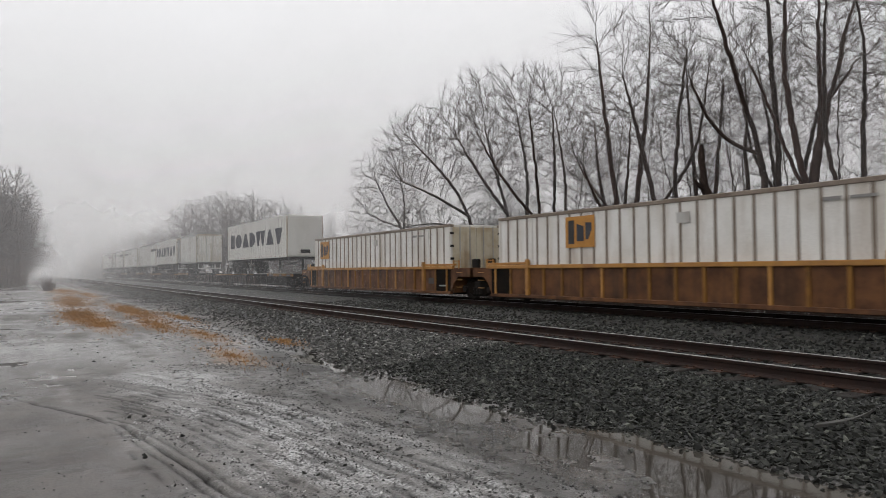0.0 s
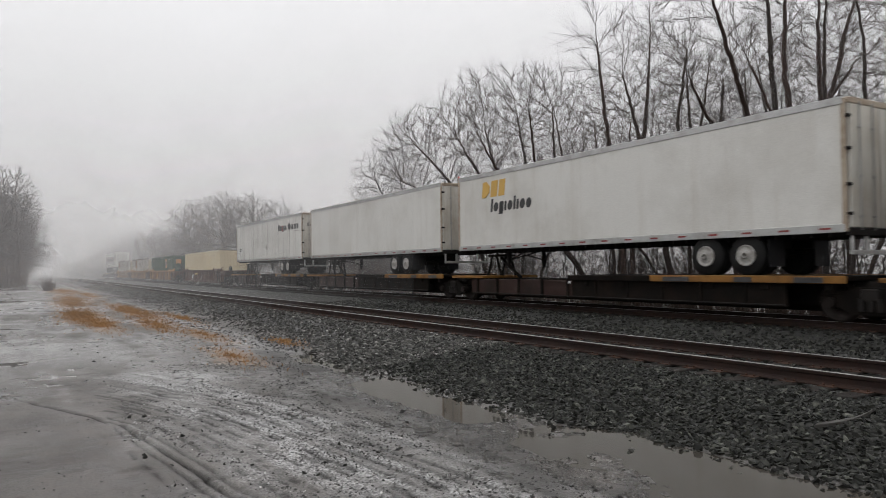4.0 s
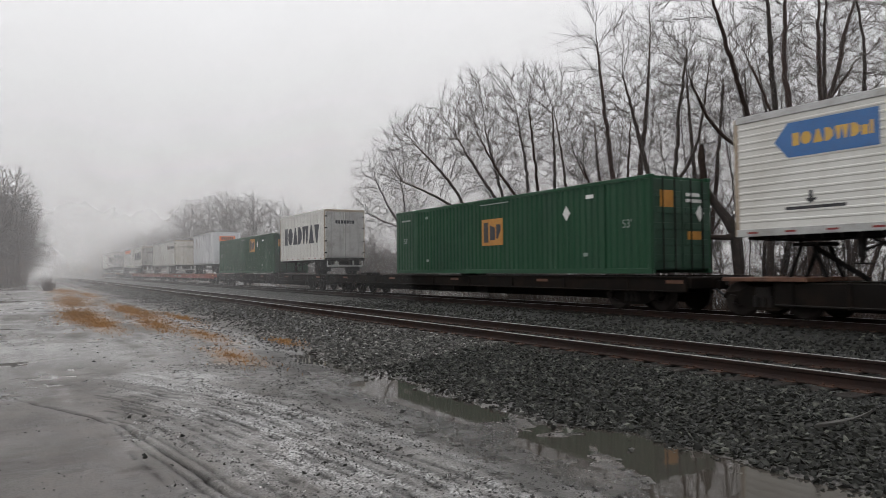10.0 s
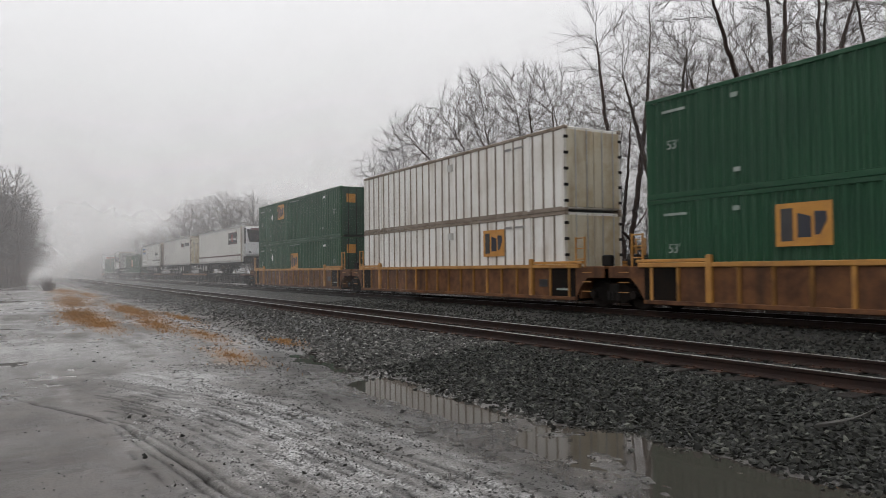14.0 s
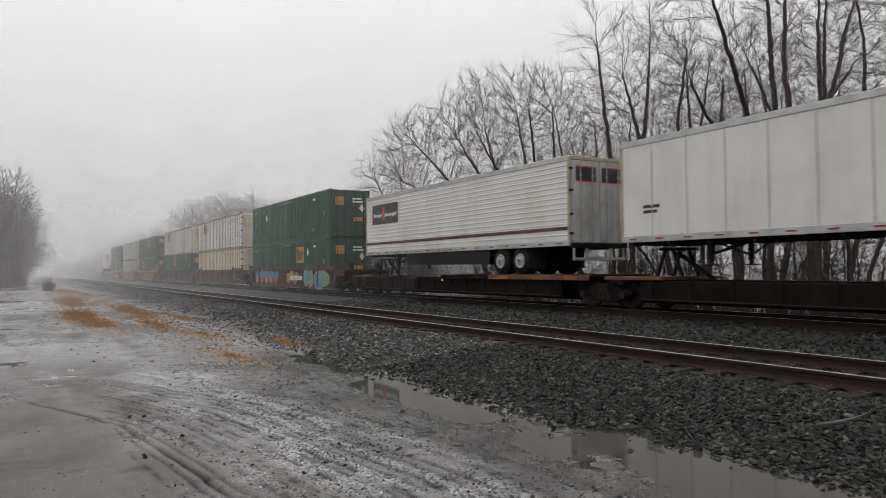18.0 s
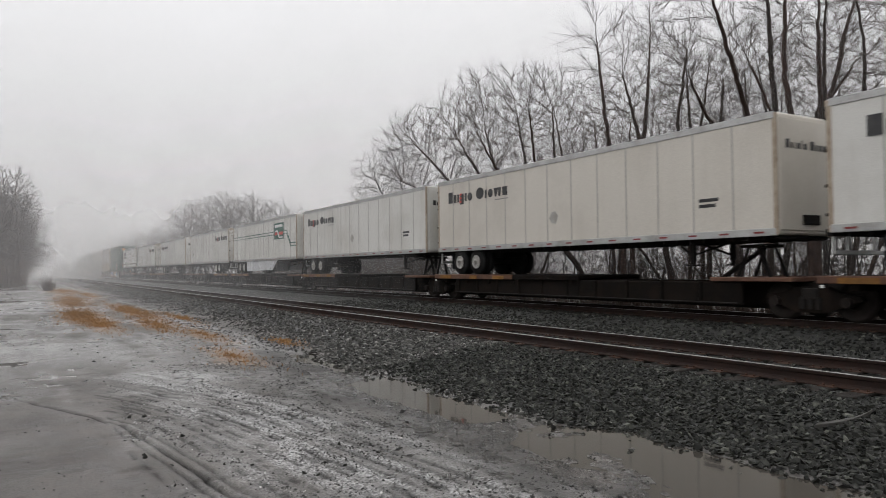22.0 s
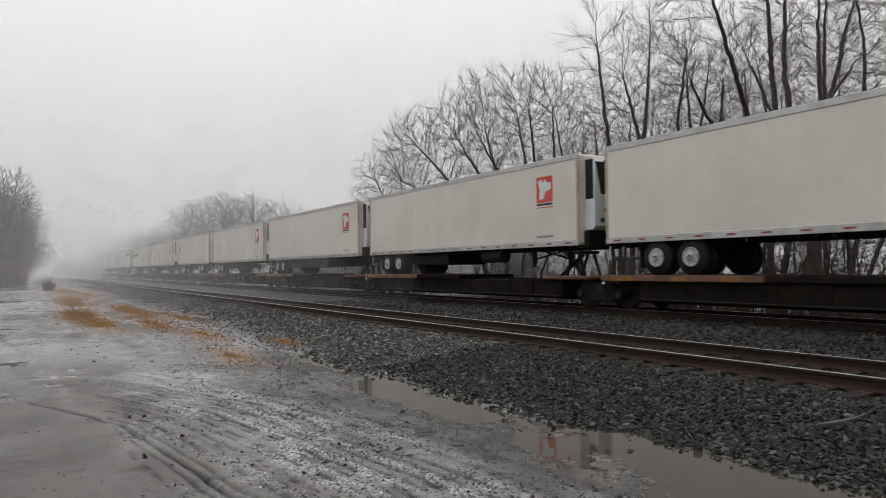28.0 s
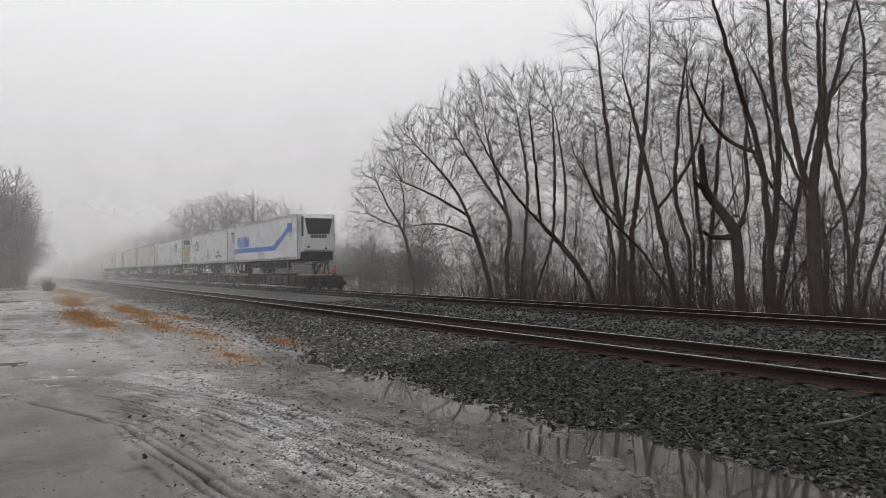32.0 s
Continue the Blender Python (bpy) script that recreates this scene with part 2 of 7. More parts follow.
def ground_material():
    """Wet mud and gravel; painted masks on the sheet: x ballast, y pale gravel and sky sheen put into colour, z
    wetness.
    """
    m, n, l, b = nodes_of("wet_gravel_ground")
    co = n.new("ShaderNodeTexCoord").outputs["Object"]
    at = n.new("ShaderNodeAttribute")
    at.attribute_name = "zones"
    sp = n.new("ShaderNodeSeparateXYZ")
    l.new(at.outputs["Vector"], sp.inputs[0])
    big = noise_node(n, l, co, 0.45, 6.0, 0.6, (1.0, 1.6, 1.0))
    mid = noise_node(n, l, co, 3.5, 6.0, 0.65)
    fin = noise_node(n, l, co, 38.0, 4.0, 0.7)
    mud = ramp_node(n, l, big, [(0.3, (0.054, 0.048, 0.043)), (0.55, (0.112, 0.102, 0.094)), (0.75, (0.19, 0.18, 0.17))])
    mud = mix_node(n, l, 1.0, mud, ramp_node(n, l, mid, [(0.25, 0.42), (0.75, 1.45)]), "MULTIPLY")
    # pale speckle: gravel, and the painted sheen streaks that share its mask
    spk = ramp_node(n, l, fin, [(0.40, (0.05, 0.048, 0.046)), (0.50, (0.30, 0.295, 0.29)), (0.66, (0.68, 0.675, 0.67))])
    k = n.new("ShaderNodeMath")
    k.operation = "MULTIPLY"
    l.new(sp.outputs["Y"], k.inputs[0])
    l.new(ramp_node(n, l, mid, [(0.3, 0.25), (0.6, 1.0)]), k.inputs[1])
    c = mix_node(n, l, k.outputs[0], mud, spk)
    bal = ramp_node(n, l, noise_node(n, l, co, 22.0, 3.0, 0.8), [(0.35, (0.006, 0.006, 0.0055)), (0.55, (0.016, 0.016, 0.0145)), (0.75, (0.045, 0.045, 0.041))])
    c = mix_node(n, l, sp.outputs["X"], c, bal)
    sw = n.new("ShaderNodeAttribute")
    sw.attribute_name = "straw"
    sk = n.new("ShaderNodeMath")
    sk.operation = "MULTIPLY"
    l.new(sw.outputs["Fac"], sk.inputs[0])
    l.new(ramp_node(n, l, noise_node(n, l, co, 9.0, 4.0, 0.7), [(0.38, 0.1), (0.6, 0.85)]), sk.inputs[1])
    c = mix_node(n, l, sk.outputs[0], c, (0.25, 0.135, 0.05))
    ru = n.new("ShaderNodeAttribute")
    ru.attribute_name = "tread"
    rk = n.new("ShaderNodeMath")
    rk.operation = "MULTIPLY"
    l.new(ru.outputs["Fac"], rk.inputs[0])
    l.new(ramp_node(n, l, noise_node(n, l, co, 12.0, 3.0), [(0.3, 0.65), (0.5, 1.0)]), rk.inputs[1])
    c = mix_node(n, l, rk.outputs[0], c, (0.016, 0.015, 0.014))
    dull = n.new("ShaderNodeMath")
    dull.operation = "MULTIPLY_ADD"
    l.new(rk.outputs[0], dull.inputs[0])
    dull.inputs[1].default_value, dull.inputs[2].default_value = -0.42, 0.46
    l.new(dull.outputs[0], b.inputs["Specular IOR Level"])
    c = mix_node(n, l, 1.0, c, ramp_node(n, l, fin, [(0.3, 0.72), (0.7, 1.2)]), "MULTIPLY")
    l.new(c, b.inputs["Base Color"])
    wet = n.new("ShaderNodeMath")
    wet.operation = "MULTIPLY_ADD"
    l.new(sp.outputs["Z"], wet.inputs[0])
    wet.inputs[1].default_value = -0.42
    l.new(ramp_node(n, l, mid, [(0.3, 0.46), (0.7, 0.8)]), wet.inputs[2])
    l.new(wet.outputs[0], b.inputs["Roughness"])
    bp = n.new("ShaderNodeBump")
    bp.inputs["Strength"].default_value, bp.inputs["Distance"].default_value = 0.75, 0.035
    l.new(mix_node(n, l, 0.6, fin, mid), bp.inputs["Height"])
    l.new(bp.outputs[0], b.inputs["Normal"])
    return m


M["ground"] = ground_material()


def water_material():
    m, n, l, b = nodes_of("muddy_puddle_water")
    co = n.new("ShaderNodeTexCoord").outputs["Object"]
    b.inputs["Base Color"].default_value = (0.045, 0.040, 0.034, 1)
    b.inputs["Roughness"].default_value = 0.035
    b.inputs["IOR"].default_value = 1.33
    bp = n.new("ShaderNodeBump")
    bp.inputs["Strength"].default_value, bp.inputs["Distance"].default_value = 0.02, 0.01
    l.new(noise_node(n, l, co, 7.0, 2.0), bp.inputs["Height"])
    l.new(bp.outputs[0], b.inputs["Normal"])
    return m


M["water"] = water_material()


def mist_material(density):
    """A bank of drizzle and mist: lets most light pass, scatters a little of it, thinner with height and in drifts."""
    m = bpy.data.materials.new("drifting_mist")
    m.use_nodes = True
    n, l = m.node_tree.nodes, m.node_tree.links
    n.clear()
    out = n.new("ShaderNodeOutputMaterial")
    mx = n.new("ShaderNodeMixShader")
    tr = n.new("ShaderNodeBsdfTransparent")
    tl = n.new("ShaderNodeBsdfTranslucent")
    df = n.new("ShaderNodeBsdfDiffuse")
    ad = n.new("ShaderNodeMixShader")
    for s in (tl, df):
        s.inputs["Color"].default_value = (0.985, 0.976, 0.97, 1)
    ad.inputs[0].default_value = 0.5
    l.new(tl.outputs[0], ad.inputs[1])
    l.new(df.outputs[0], ad.inputs[2])
    co = n.new("ShaderNodeTexCoord").outputs["Object"]
    sp = n.new("ShaderNodeSeparateXYZ")
    l.new(co, sp.inputs[0])
    mr = n.new("ShaderNodeMapRange")
    mr.interpolation_type = "SMOOTHSTEP"
    mr.inputs["From Min"].default_value, mr.inputs["From Max"].default_value = 6.0, 48.0
    mr.inputs["To Min"].default_value, mr.inputs["To Max"].default_value = density, 0.0
    l.new(sp.outputs["Z"], mr.inputs["Value"])
    k = n.new("ShaderNodeMath")
    k.operation = "MULTIPLY"
    l.new(mr.outputs[0], k.inputs[0])
    l.new(ramp_node(n, l, noise_node(n, l, co, 0.06, 3.0), [(0.3, 0.7), (0.7, 1.25)]), k.inputs[1])
    l.new(k.outputs[0], mx.inputs[0])
    l.new(tr.outputs[0], mx.inputs[1])
    l.new(ad.outputs[0], mx.inputs[2])
    l.new(mx.outputs[0], out.inputs["Surface"])
    return m


# ---- mesh helpers ----
class Shape:
    """Collects solids in one mesh."""

    def __init__(self):
        self.v, self.f = [], []

    def add(self, verts, faces):
        k = len(self.v)
        self.v.extend(verts)
        self.f.extend([tuple(i + k for i in f) for f in faces])
        return self

    def box(self, x0, x1, y0, y1, z0, z1):
        x0, x1, y0, y1, z0, z1 = min(x0, x1), max(x0, x1), min(y0, y1), max(y0, y1), min(z0, z1), max(z0, z1)
        return self.add([(x0, y0, z0), (x1, y0, z0), (x1, y1, z0), (x0, y1, z0), (x0, y0, z1), (x1, y0, z1), (x1, y1, z1), (x0, y1, z1)],
                        [(0, 3, 2, 1), (4, 5, 6, 7), (0, 1, 5, 4), (1, 2, 6, 5), (2, 3, 7, 6), (3, 0, 4, 7)])

    def slab(self, x0, x1, y0, y1, z0, z1, c=0.02):
        """A box with chamfered edges."""
        x0, x1, y0, y1, z0, z1 = min(x0, x1), max(x0, x1), min(y0, y1), max(y0, y1), min(z0, z1), max(z0, z1)
        c = min(c, (x1 - x0) * 0.45, (y1 - y0) * 0.45, (z1 - z0) * 0.45)
        v, rings = [], []
        for z, e in ((z0, c), (z0 + c, 0), (z1 - c, 0), (z1, c)):
            a, b, p, q = x0 + e, x1 - e, y0 + e, y1 - e
            rings.append(range(len(v), len(v) + 8))
            v += [(a + c, p, z), (b - c, p, z), (b, p + c, z), (b, q - c, z), (b - c, q, z), (a + c, q, z), (a, q - c, z), (a, p + c, z)]
        f = [tuple(reversed(rings[0])), tuple(rings[3])]
        for r, s in zip(rings, rings[1:]):
            f += [(r[i], r[(i + 1) % 8], s[(i + 1) % 8], s[i]) for i in range(8)]
        return self.add(v, f)

    def cyl(self, p, q, r, n=12, r2=None, caps=True):
        """A rod or cone from p to q."""
        p, q = Vector(p), Vector(q)
        w = (q - p).normalized()
        a = w.orthogonal().normalized()
        b = w.cross(a)
        r2 = r if r2 is None else r2
        v = []
        for c, rr in ((p, r), (q, r2)):
            v += [tuple(c + (a * math.cos(2 * math.pi * i / n) + b * math.sin(2 * math.pi * i / n)) * rr) for i in range(n)]
        f = [(i, (i + 1) % n, n + (i + 1) % n, n + i) for i in range(n)]
        if caps:
            f += [tuple(range(n - 1, -1, -1)), tuple(range(n, 2 * n))]
        return self.add(v, f)

    def lathe(self, prof, cx, cz, n=24):
        """Turns (y, radius) pairs about the axis parallel to y through cx, cz."""
        v, f = [], []
        for y, r in prof:
            v += [(cx + r * math.cos(2 * math.pi * i / n), y, cz + r * math.sin(2 * math.pi * i / n)) for i in range(n)]
        for k in range(len(prof) - 1):
            f += [(k * n + i, k * n + (i + 1) % n, k * n + n + (i + 1) % n, k * n + n + i) for i in range(n)]
        f += [tuple(range(n)), tuple(range((len(prof) - 1) * n, len(prof) * n))]
        return self.add(v, f)

    def sweep_x(self, prof, x0, x1):
        """A closed (y, z) profile drawn out along x."""
        n = len(prof)
        v = [(x0, y, z) for y, z in prof] + [(x1, y, z) for y, z in prof]
        f = [(i, (i + 1) % n, n + (i + 1) % n, n + i) for i in range(n)] + [tuple(range(n - 1, -1, -1)), tuple(range(n, 2 * n))]
        return self.add(v, f)

    def plate_y(self, poly, y0, y1):
        """A closed (x, z) outline with a thickness across y."""
        n = len(poly)
        v = [(x, y0, z) for x, z in poly] + [(x, y1, z) for x, z in poly]
        f = [(i, (i + 1) % n, n + (i + 1) % n, n + i) for i in range(n)] + [tuple(range(n - 1, -1, -1)), tuple(range(n, 2 * n))]
        return self.add(v, f)

    def mesh(self, name, smooth=False):
        me = bpy.data.meshes.new(name)
        me.from_pydata(self.v, [], self.f)
        me.update()
        if smooth:
            me.polygons.foreach_set("use_smooth", [True] * len(me.polygons))
        return me


STORE = {}


def part(name, shape, material, parent, label="", smooth=False):
    """ONE mesh object under a thing or under a part; shape: a Shape or a mesh that is shared."""
    me = shape if isinstance(shape, bpy.types.Mesh) else shape.mesh(name, smooth)
    if not me.materials:
        me.materials.append(material)
    elif me.materials[0] != material:
        key = (me.name, material.name)
        if key not in STORE:
            STORE[key] = me.copy()
            STORE[key].materials[0] = material
        me = STORE[key]
    ob = new(name, me)
    ob.parent = parent
    if label:
        ob["label"] = label
    return ob


def thing(name, label, category, group="", kind=""):
    return tagged(new(name), label, category, group, kind)



def stored(key, make):
    """A mesh that alike parts share."""
    if key not in STORE:
        STORE[key] = make()
    return STORE[key]


def lattice(ix, iy, seed):
    h = (ix.astype(np.int64) * 374761393 + iy.astype(np.int64) * 668265263 + seed * 974711) & 0x7FFFFFFF
    h = ((h ^ (h >> 13)) * 1274126177) & 0x7FFFFFFF
    return ((h ^ (h >> 16)) & 0xFFFF) / 65535.0


def value_noise(x, y, seed=0):
    ix, iy = np.floor(x), np.floor(y)
    fx, fy = x - ix, y - iy
    fx, fy = fx * fx * (3 - 2 * fx), fy * fy * (3 - 2 * fy)
    a, b = lattice(ix, iy, seed), lattice(ix + 1, iy, seed)
    c, e = lattice(ix, iy + 1, seed), lattice(ix + 1, iy + 1, seed)
    return (a * (1 - fx) + b * fx) * (1 - fy) + (c * (1 - fx) + e * fx) * fy


def fbm(x, y, octaves=4, seed=0):
    s, a, t = 0, 0.5, 0
    for o in range(octaves):
        s = s + a * value_noise(x * 2 ** o, y * 2 ** o, seed + o)
        t, a = t + a, a * 0.5
    return s / t


def step(a, b, x):
    t = np.clip((x - a) / (b - a), 0, 1)
    return t * t * (3 - 2 * t)


def near_line(x, y, pts):
    """Distance to a broken line, and how far along it."""
    best = np.full(x.shape, 1e9)
    for (x0, y0), (x1, y1) in zip(pts, pts[1:]):
        dx, dy = x1 - x0, y1 - y0
        t = np.clip(((x - x0) * dx + (y - y0) * dy) / (dx * dx + dy * dy), 0, 1)
        best = np.minimum(best, np.hypot(x - x0 - t * dx, y - y0 - t * dy))
    return best


# ---- the ground: muddy lot, ballast bank, two tracks, low field behind the trees ----
NEAR_Y, FAR_Y = 9.29, 16.945
GAUGE = 0.7525
MUD = -0.42
WATER = -0.437
RUT = [(-16.0, -2.2), (-12.5, -0.45), (-10.8, 0.2), (-9.6, 0.7), (-8.8, 1.0), (-7.9, 1.12), (-6.4, 1.32), (-5.0, 1.5), (-2.0, 1.6)]


GRASS = ((-31.3, 2.1, 5.0, 0.7, 6000), (-34.0, 4.2, 7.0, 0.55, 6500), (-24.8, 3.8, 3.6, 0.5, 1300), (-26.5, 2.3, 3.6, 0.5, 1500), (-51.5, 2.9, 10.0, 1.0, 4200), (-75.0, 3.4, 14.0, 1.3, 4600),
         (-28.1, 5.15, 3.0, 0.25, 1500), (-16.8, 5.5, 1.0, 0.25, 600), (-14.6, 3.7, 1.9, 0.4, 330), (-44.0, 2.3, 6.0, 0.7, 2600), (-60.0, 4.4, 8.0, 0.6, 2200), (-20.0, 4.3, 2.8, 0.4, 350))


def ballast_edge(x):
    return 5.35 + 1.15 * step(-11.5, -21.0, x) + 0.28 * (fbm(x * 0.45, x * 0.0 + 3.0, 3, 5) - 0.5) * 2 + 0.25 * step(-5.5, -2.0, x)


def puddle_depth(x, y):
    """Nought on dry ground, one in the middle of a puddle."""
    w = 0.5 * (fbm(x * 1.1, y * 1.6, 3, 31) - 0.5)
    a = step(0.62, 0.1, near_line(x, y, [(-9.9, 4.62), (-8.6, 4.56), (-7.2, 4.6)]) + w)
    b = step(0.85, 0.3, near_line(x, y, [(-5.5, 4.9), (-4.5, 4.85), (-3.0, 4.85), (-1.0, 5.0)]) + w + 0.5 * step(0.6, 0.72, fbm(x * 2.2, y * 3.4, 3, 37)))
    c = 0.5 * step(0.45, 0.1, near_line(x, y, [(-14.0, 4.95), (-11.5, 4.85)]) + w)
    lot = 0.75 * step(0.56, 0.72, fbm(x * 0.22, y * 0.7, 4, 77)) * step(1.6, 0.2, y) * step(-11.0, -15.0, x)
    return np.maximum(np.maximum(a, b), np.maximum(c, lot))


def ground_z(x, y):
    edge = ballast_edge(x)
    z = MUD + 0.035 * (fbm(x * 0.5, y * 0.8, 4, 1) - 0.5) + 0.024 * (fbm(x * 3.2, y * 3.2, 4, 2) - 0.5) - 0.016 * step(0.6, 0.72, fbm(x * 2.3, y * 2.3, 3, 19)) * step(4.0, 3.0, y)
    z = z - 0.055 * puddle_depth(x, y)
    d = near_line(x, y, RUT)
    grip = 0.25 + 1.5 * fbm(x * 7.0, y * 7.0, 3, 12)
    for off, deep, wide in ((0.0, 0.026, 0.028), (0.12, 0.014, 0.022), (0.3, 0.008, 0.03), (0.55, 0.009, 0.03), (0.8, 0.008, 0.03), (1.05, 0.01, 0.035), (1.35, 0.009, 0.035), (1.7, 0.009, 0.04)):
        side = np.exp(-((d - off) / wide) ** 2) * step(-13.0, -10.0, x)
        rim = np.exp(-((d - off - wide * 1.9) / (wide * 0.9)) ** 2) * step(-13.0, -10.0, x)
        z = z + grip * deep * (0.28 * rim - side) * np.where((off == 0) | (y > 1.0), 1.0, 0.0)
    bank = step(0.0, 1.0, (y - edge) / (7.7 - edge))
    z = z + bank * (-0.20 - MUD)
    z = z + bank * 0.03 * (fbm(x * 3.0, y * 3.0, 3, 8) - 0.5)
    z = z - 0.10 * step(11.0, 11.8, y) * step(15.0, 14.2, y)
    z = z - 0.85 * step(19.3, 21.5, y) - 1.6 * step(26.0, 36.0, y)
    far = step(36.0, 120.0, np.abs(y - 10.0)) * (fbm(x * 0.01, y * 0.01, 3, 4) - 0.3) * 2.0
    return z + far


def spaced(*runs):
    out = [np.array([runs[0][0]])]
    for a, b, h in runs:
        k = max(2, int(round((b - a) / h)) + 1)
        out.append(np.linspace(a, b, k)[1:])
    return np.concatenate(out)


def build_ground():
    xs = spaced((-1800, -400, 100), (-400, -120, 12), (-120, -60, 2.0), (-60, -30, 0.5), (-30, -14, 0.12), (-14, -2.4, 0.027), (-2.4, 12, 0.6), (12, 100, 8), (100, 1600, 100))
    ys = spaced((-1500, -200, 100), (-200, -30, 10), (-30, -4, 0.8), (-4, -0.6, 0.1), (-0.6, 3.9, 0.027), (3.9, 6.6, 0.04), (6.6, 8.2, 0.1), (8.2, 22, 0.3), (22, 60, 2), (60, 260, 20), (260, 1600, 120))
    gx, gy = np.meshgrid(xs, ys)
    gz = ground_z(gx, gy)
    nx, ny = len(xs), len(ys)
    me = bpy.data.meshes.new("ground")
    me.vertices.add(nx * ny)
    me.vertices.foreach_set("co", np.stack([gx, gy, gz], -1).astype(np.float32).ravel())
    i = (np.arange(ny - 1)[:, None] * nx + np.arange(nx - 1)[None, :]).ravel()
    q = np.stack([i, i + 1, i + nx + 1, i + nx], 1).astype(np.int32)
    me.loops.add(q.size)
    me.polygons.add(len(q))
    me.loops.foreach_set("vertex_index", q.ravel())
    me.polygons.foreach_set("loop_start", np.arange(0, q.size, 4, dtype=np.int32))
    me.update(calc_edges=True)
    me.polygons.foreach_set("use_smooth", [True] * len(q))
    edge = ballast_edge(gx)
    ballast = step(-0.12, 0.25, gy - edge + 0.5 * (fbm(gx * 2.0, gy * 2.0, 3, 9) - 0.5)) * step(20.6, 19.6, gy)
    drift = fbm(gx * 0.5, gy * 0.9, 4, 14)
    pale = step(1.1, 0.3, near_line(gx, gy, [(-12.4, 2.0), (-10.6, 2.05), (-7.7, 2.35), (-6.0, 2.45), (-4.4, 2.7), (-2.0, 2.7)]) + (drift - 0.5) * 1.3)
    pale = np.maximum(pale, 0.75 * step(0.55, 0.15, near_line(gx, gy, [(-60, 4.9), (-30.0, 5.25), (-18.0, 4.9), (-13.0, 4.6)]) + (drift - 0.5) * 0.9))
    # far-lot streaks: wet sky sheen put into the pale colour
    pale = np.maximum(pale, 0.6 * step(0.46, 0.58, fbm(gx * 0.18, gy * 1.1, 4, 21)) * step(3.4, 1.8, gy) * step(-12, -15, gx))
    pale = np.maximum(pale, 0.75 * step(24.0, 34.0, gy))
    # bands of sky reflected on the wet lot, painted as pale colour
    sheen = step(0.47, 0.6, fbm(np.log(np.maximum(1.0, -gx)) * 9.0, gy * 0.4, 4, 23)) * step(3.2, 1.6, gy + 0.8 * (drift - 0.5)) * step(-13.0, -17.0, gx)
    wet = np.clip(1.4 * puddle_depth(gx, gy) + 0.75 * step(0.42, 0.62, fbm(gx * 0.3, gy * 0.9, 4, 41)) * step(5.5, 4.6, gy), 0, 1)
    dist = near_line(gx, gy, RUT)
    streak = fbm(dist * 7.0, gx * 0.5, 3, 51)
    pale = pale * (0.35 + 0.65 * step(0.35, 0.6, streak))
    ballast = np.maximum(ballast, 0.6 * step(2.7, 3.7, gy + 1.2 * (drift - 0.5)) * step(0.25, 0.6, fbm(gx * 1.3, gy * 2.2, 4, 61)) * step(-26.0, -14.0, gx))
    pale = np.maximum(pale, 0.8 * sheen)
    on = step(-13.0, -10.2, gx)
    gap = step(0.36, 0.54, fbm(gx * 4.0, gy * 4.0, 3, 71))
    tread = np.zeros(gx.shape)
    for off, wide, much in ((0.0, 0.032, 1.0), (0.12, 0.024, 0.8), (0.3, 0.035, 0.75), (0.45, 0.03, 0.6), (0.55, 0.035, 0.8), (0.7, 0.03, 0.7), (0.8, 0.035, 0.85), (0.95, 0.03, 0.7), (1.05, 0.045, 0.9), (1.2, 0.03, 0.7), (1.35, 0.045, 0.85), (1.55, 0.04, 0.7), (1.7, 0.05, 0.8), (1.95, 0.06, 0.7), (2.3, 0.08, 0.6)):
        hit = much * np.exp(-((dist - off) / wide) ** 2) * on
        tread = np.maximum(tread, hit * (gap if off > 0.2 else 0.7 + 0.3 * gap) * np.where((off == 0) | (gy > 0.9), 1.0, 0.0))
    straw = np.zeros(gx.shape)
    for cx, cy, rx, ry, _ in GRASS:
        straw = np.maximum(straw, step(1.5, 0.4, np.hypot((gx - cx) / rx, (gy - cy) / ry) + 1.3 * (fbm(gx * 0.8, gy * 2.5, 4, 91) - 0.5)))
    st = me.attributes.new("straw", "FLOAT", "POINT")
    st.data.foreach_set("value", straw.astype(np.float32).ravel())
    tr = me.attributes.new("tread", "FLOAT", "POINT")
    tr.data.foreach_set("value", tread.astype(np.float32).ravel())
    soak = near_line(gx, gy, [(-10.6, 4.6), (-7.5, 4.5), (-5.6, 4.4), (-4.5, 4.3), (-3.0, 4.4), (-1.0, 4.6)]) + 0.9 * (fbm(gx * 1.5, gy * 2.5, 4, 33) - 0.5)
    wet = np.maximum(wet, 0.95 * step(1.15, 0.55, soak))
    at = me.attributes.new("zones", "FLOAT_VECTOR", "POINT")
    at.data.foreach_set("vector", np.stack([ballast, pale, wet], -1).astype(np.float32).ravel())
    me.materials.append(M["ground"])
    ob = new("ground", me)
    return tagged(ob, "wet grey mud lot with gravel, tyre ruts and ballast banks", "ground", kind="structure")


build_ground()


def water_sheet(name, x0, x1, y0, y1, label):
    s = Shape()
    s.add([(x0, y0, WATER), (x1, y0, WATER), (x1, y1, WATER), (x0, y1, WATER)], [(0, 1, 2, 3)])
    me = s.mesh(name)
    me.materials.append(M["water"])
    return tagged(new(name, me), label, "puddle", "puddles beside the track", "structure")


water_sheet("puddle", -11.9, -6.6, 3.6, 5.7, "shallow muddy puddle at the foot of the ballast")
water_sheet("puddle", -6.6, -0.5, 3.4, 6.0, "long muddy puddle mirroring trees and train")
water_sheet("puddle", -21.0, -11.9, 4.2, 5.8, "thin wet strip beside the ballast")
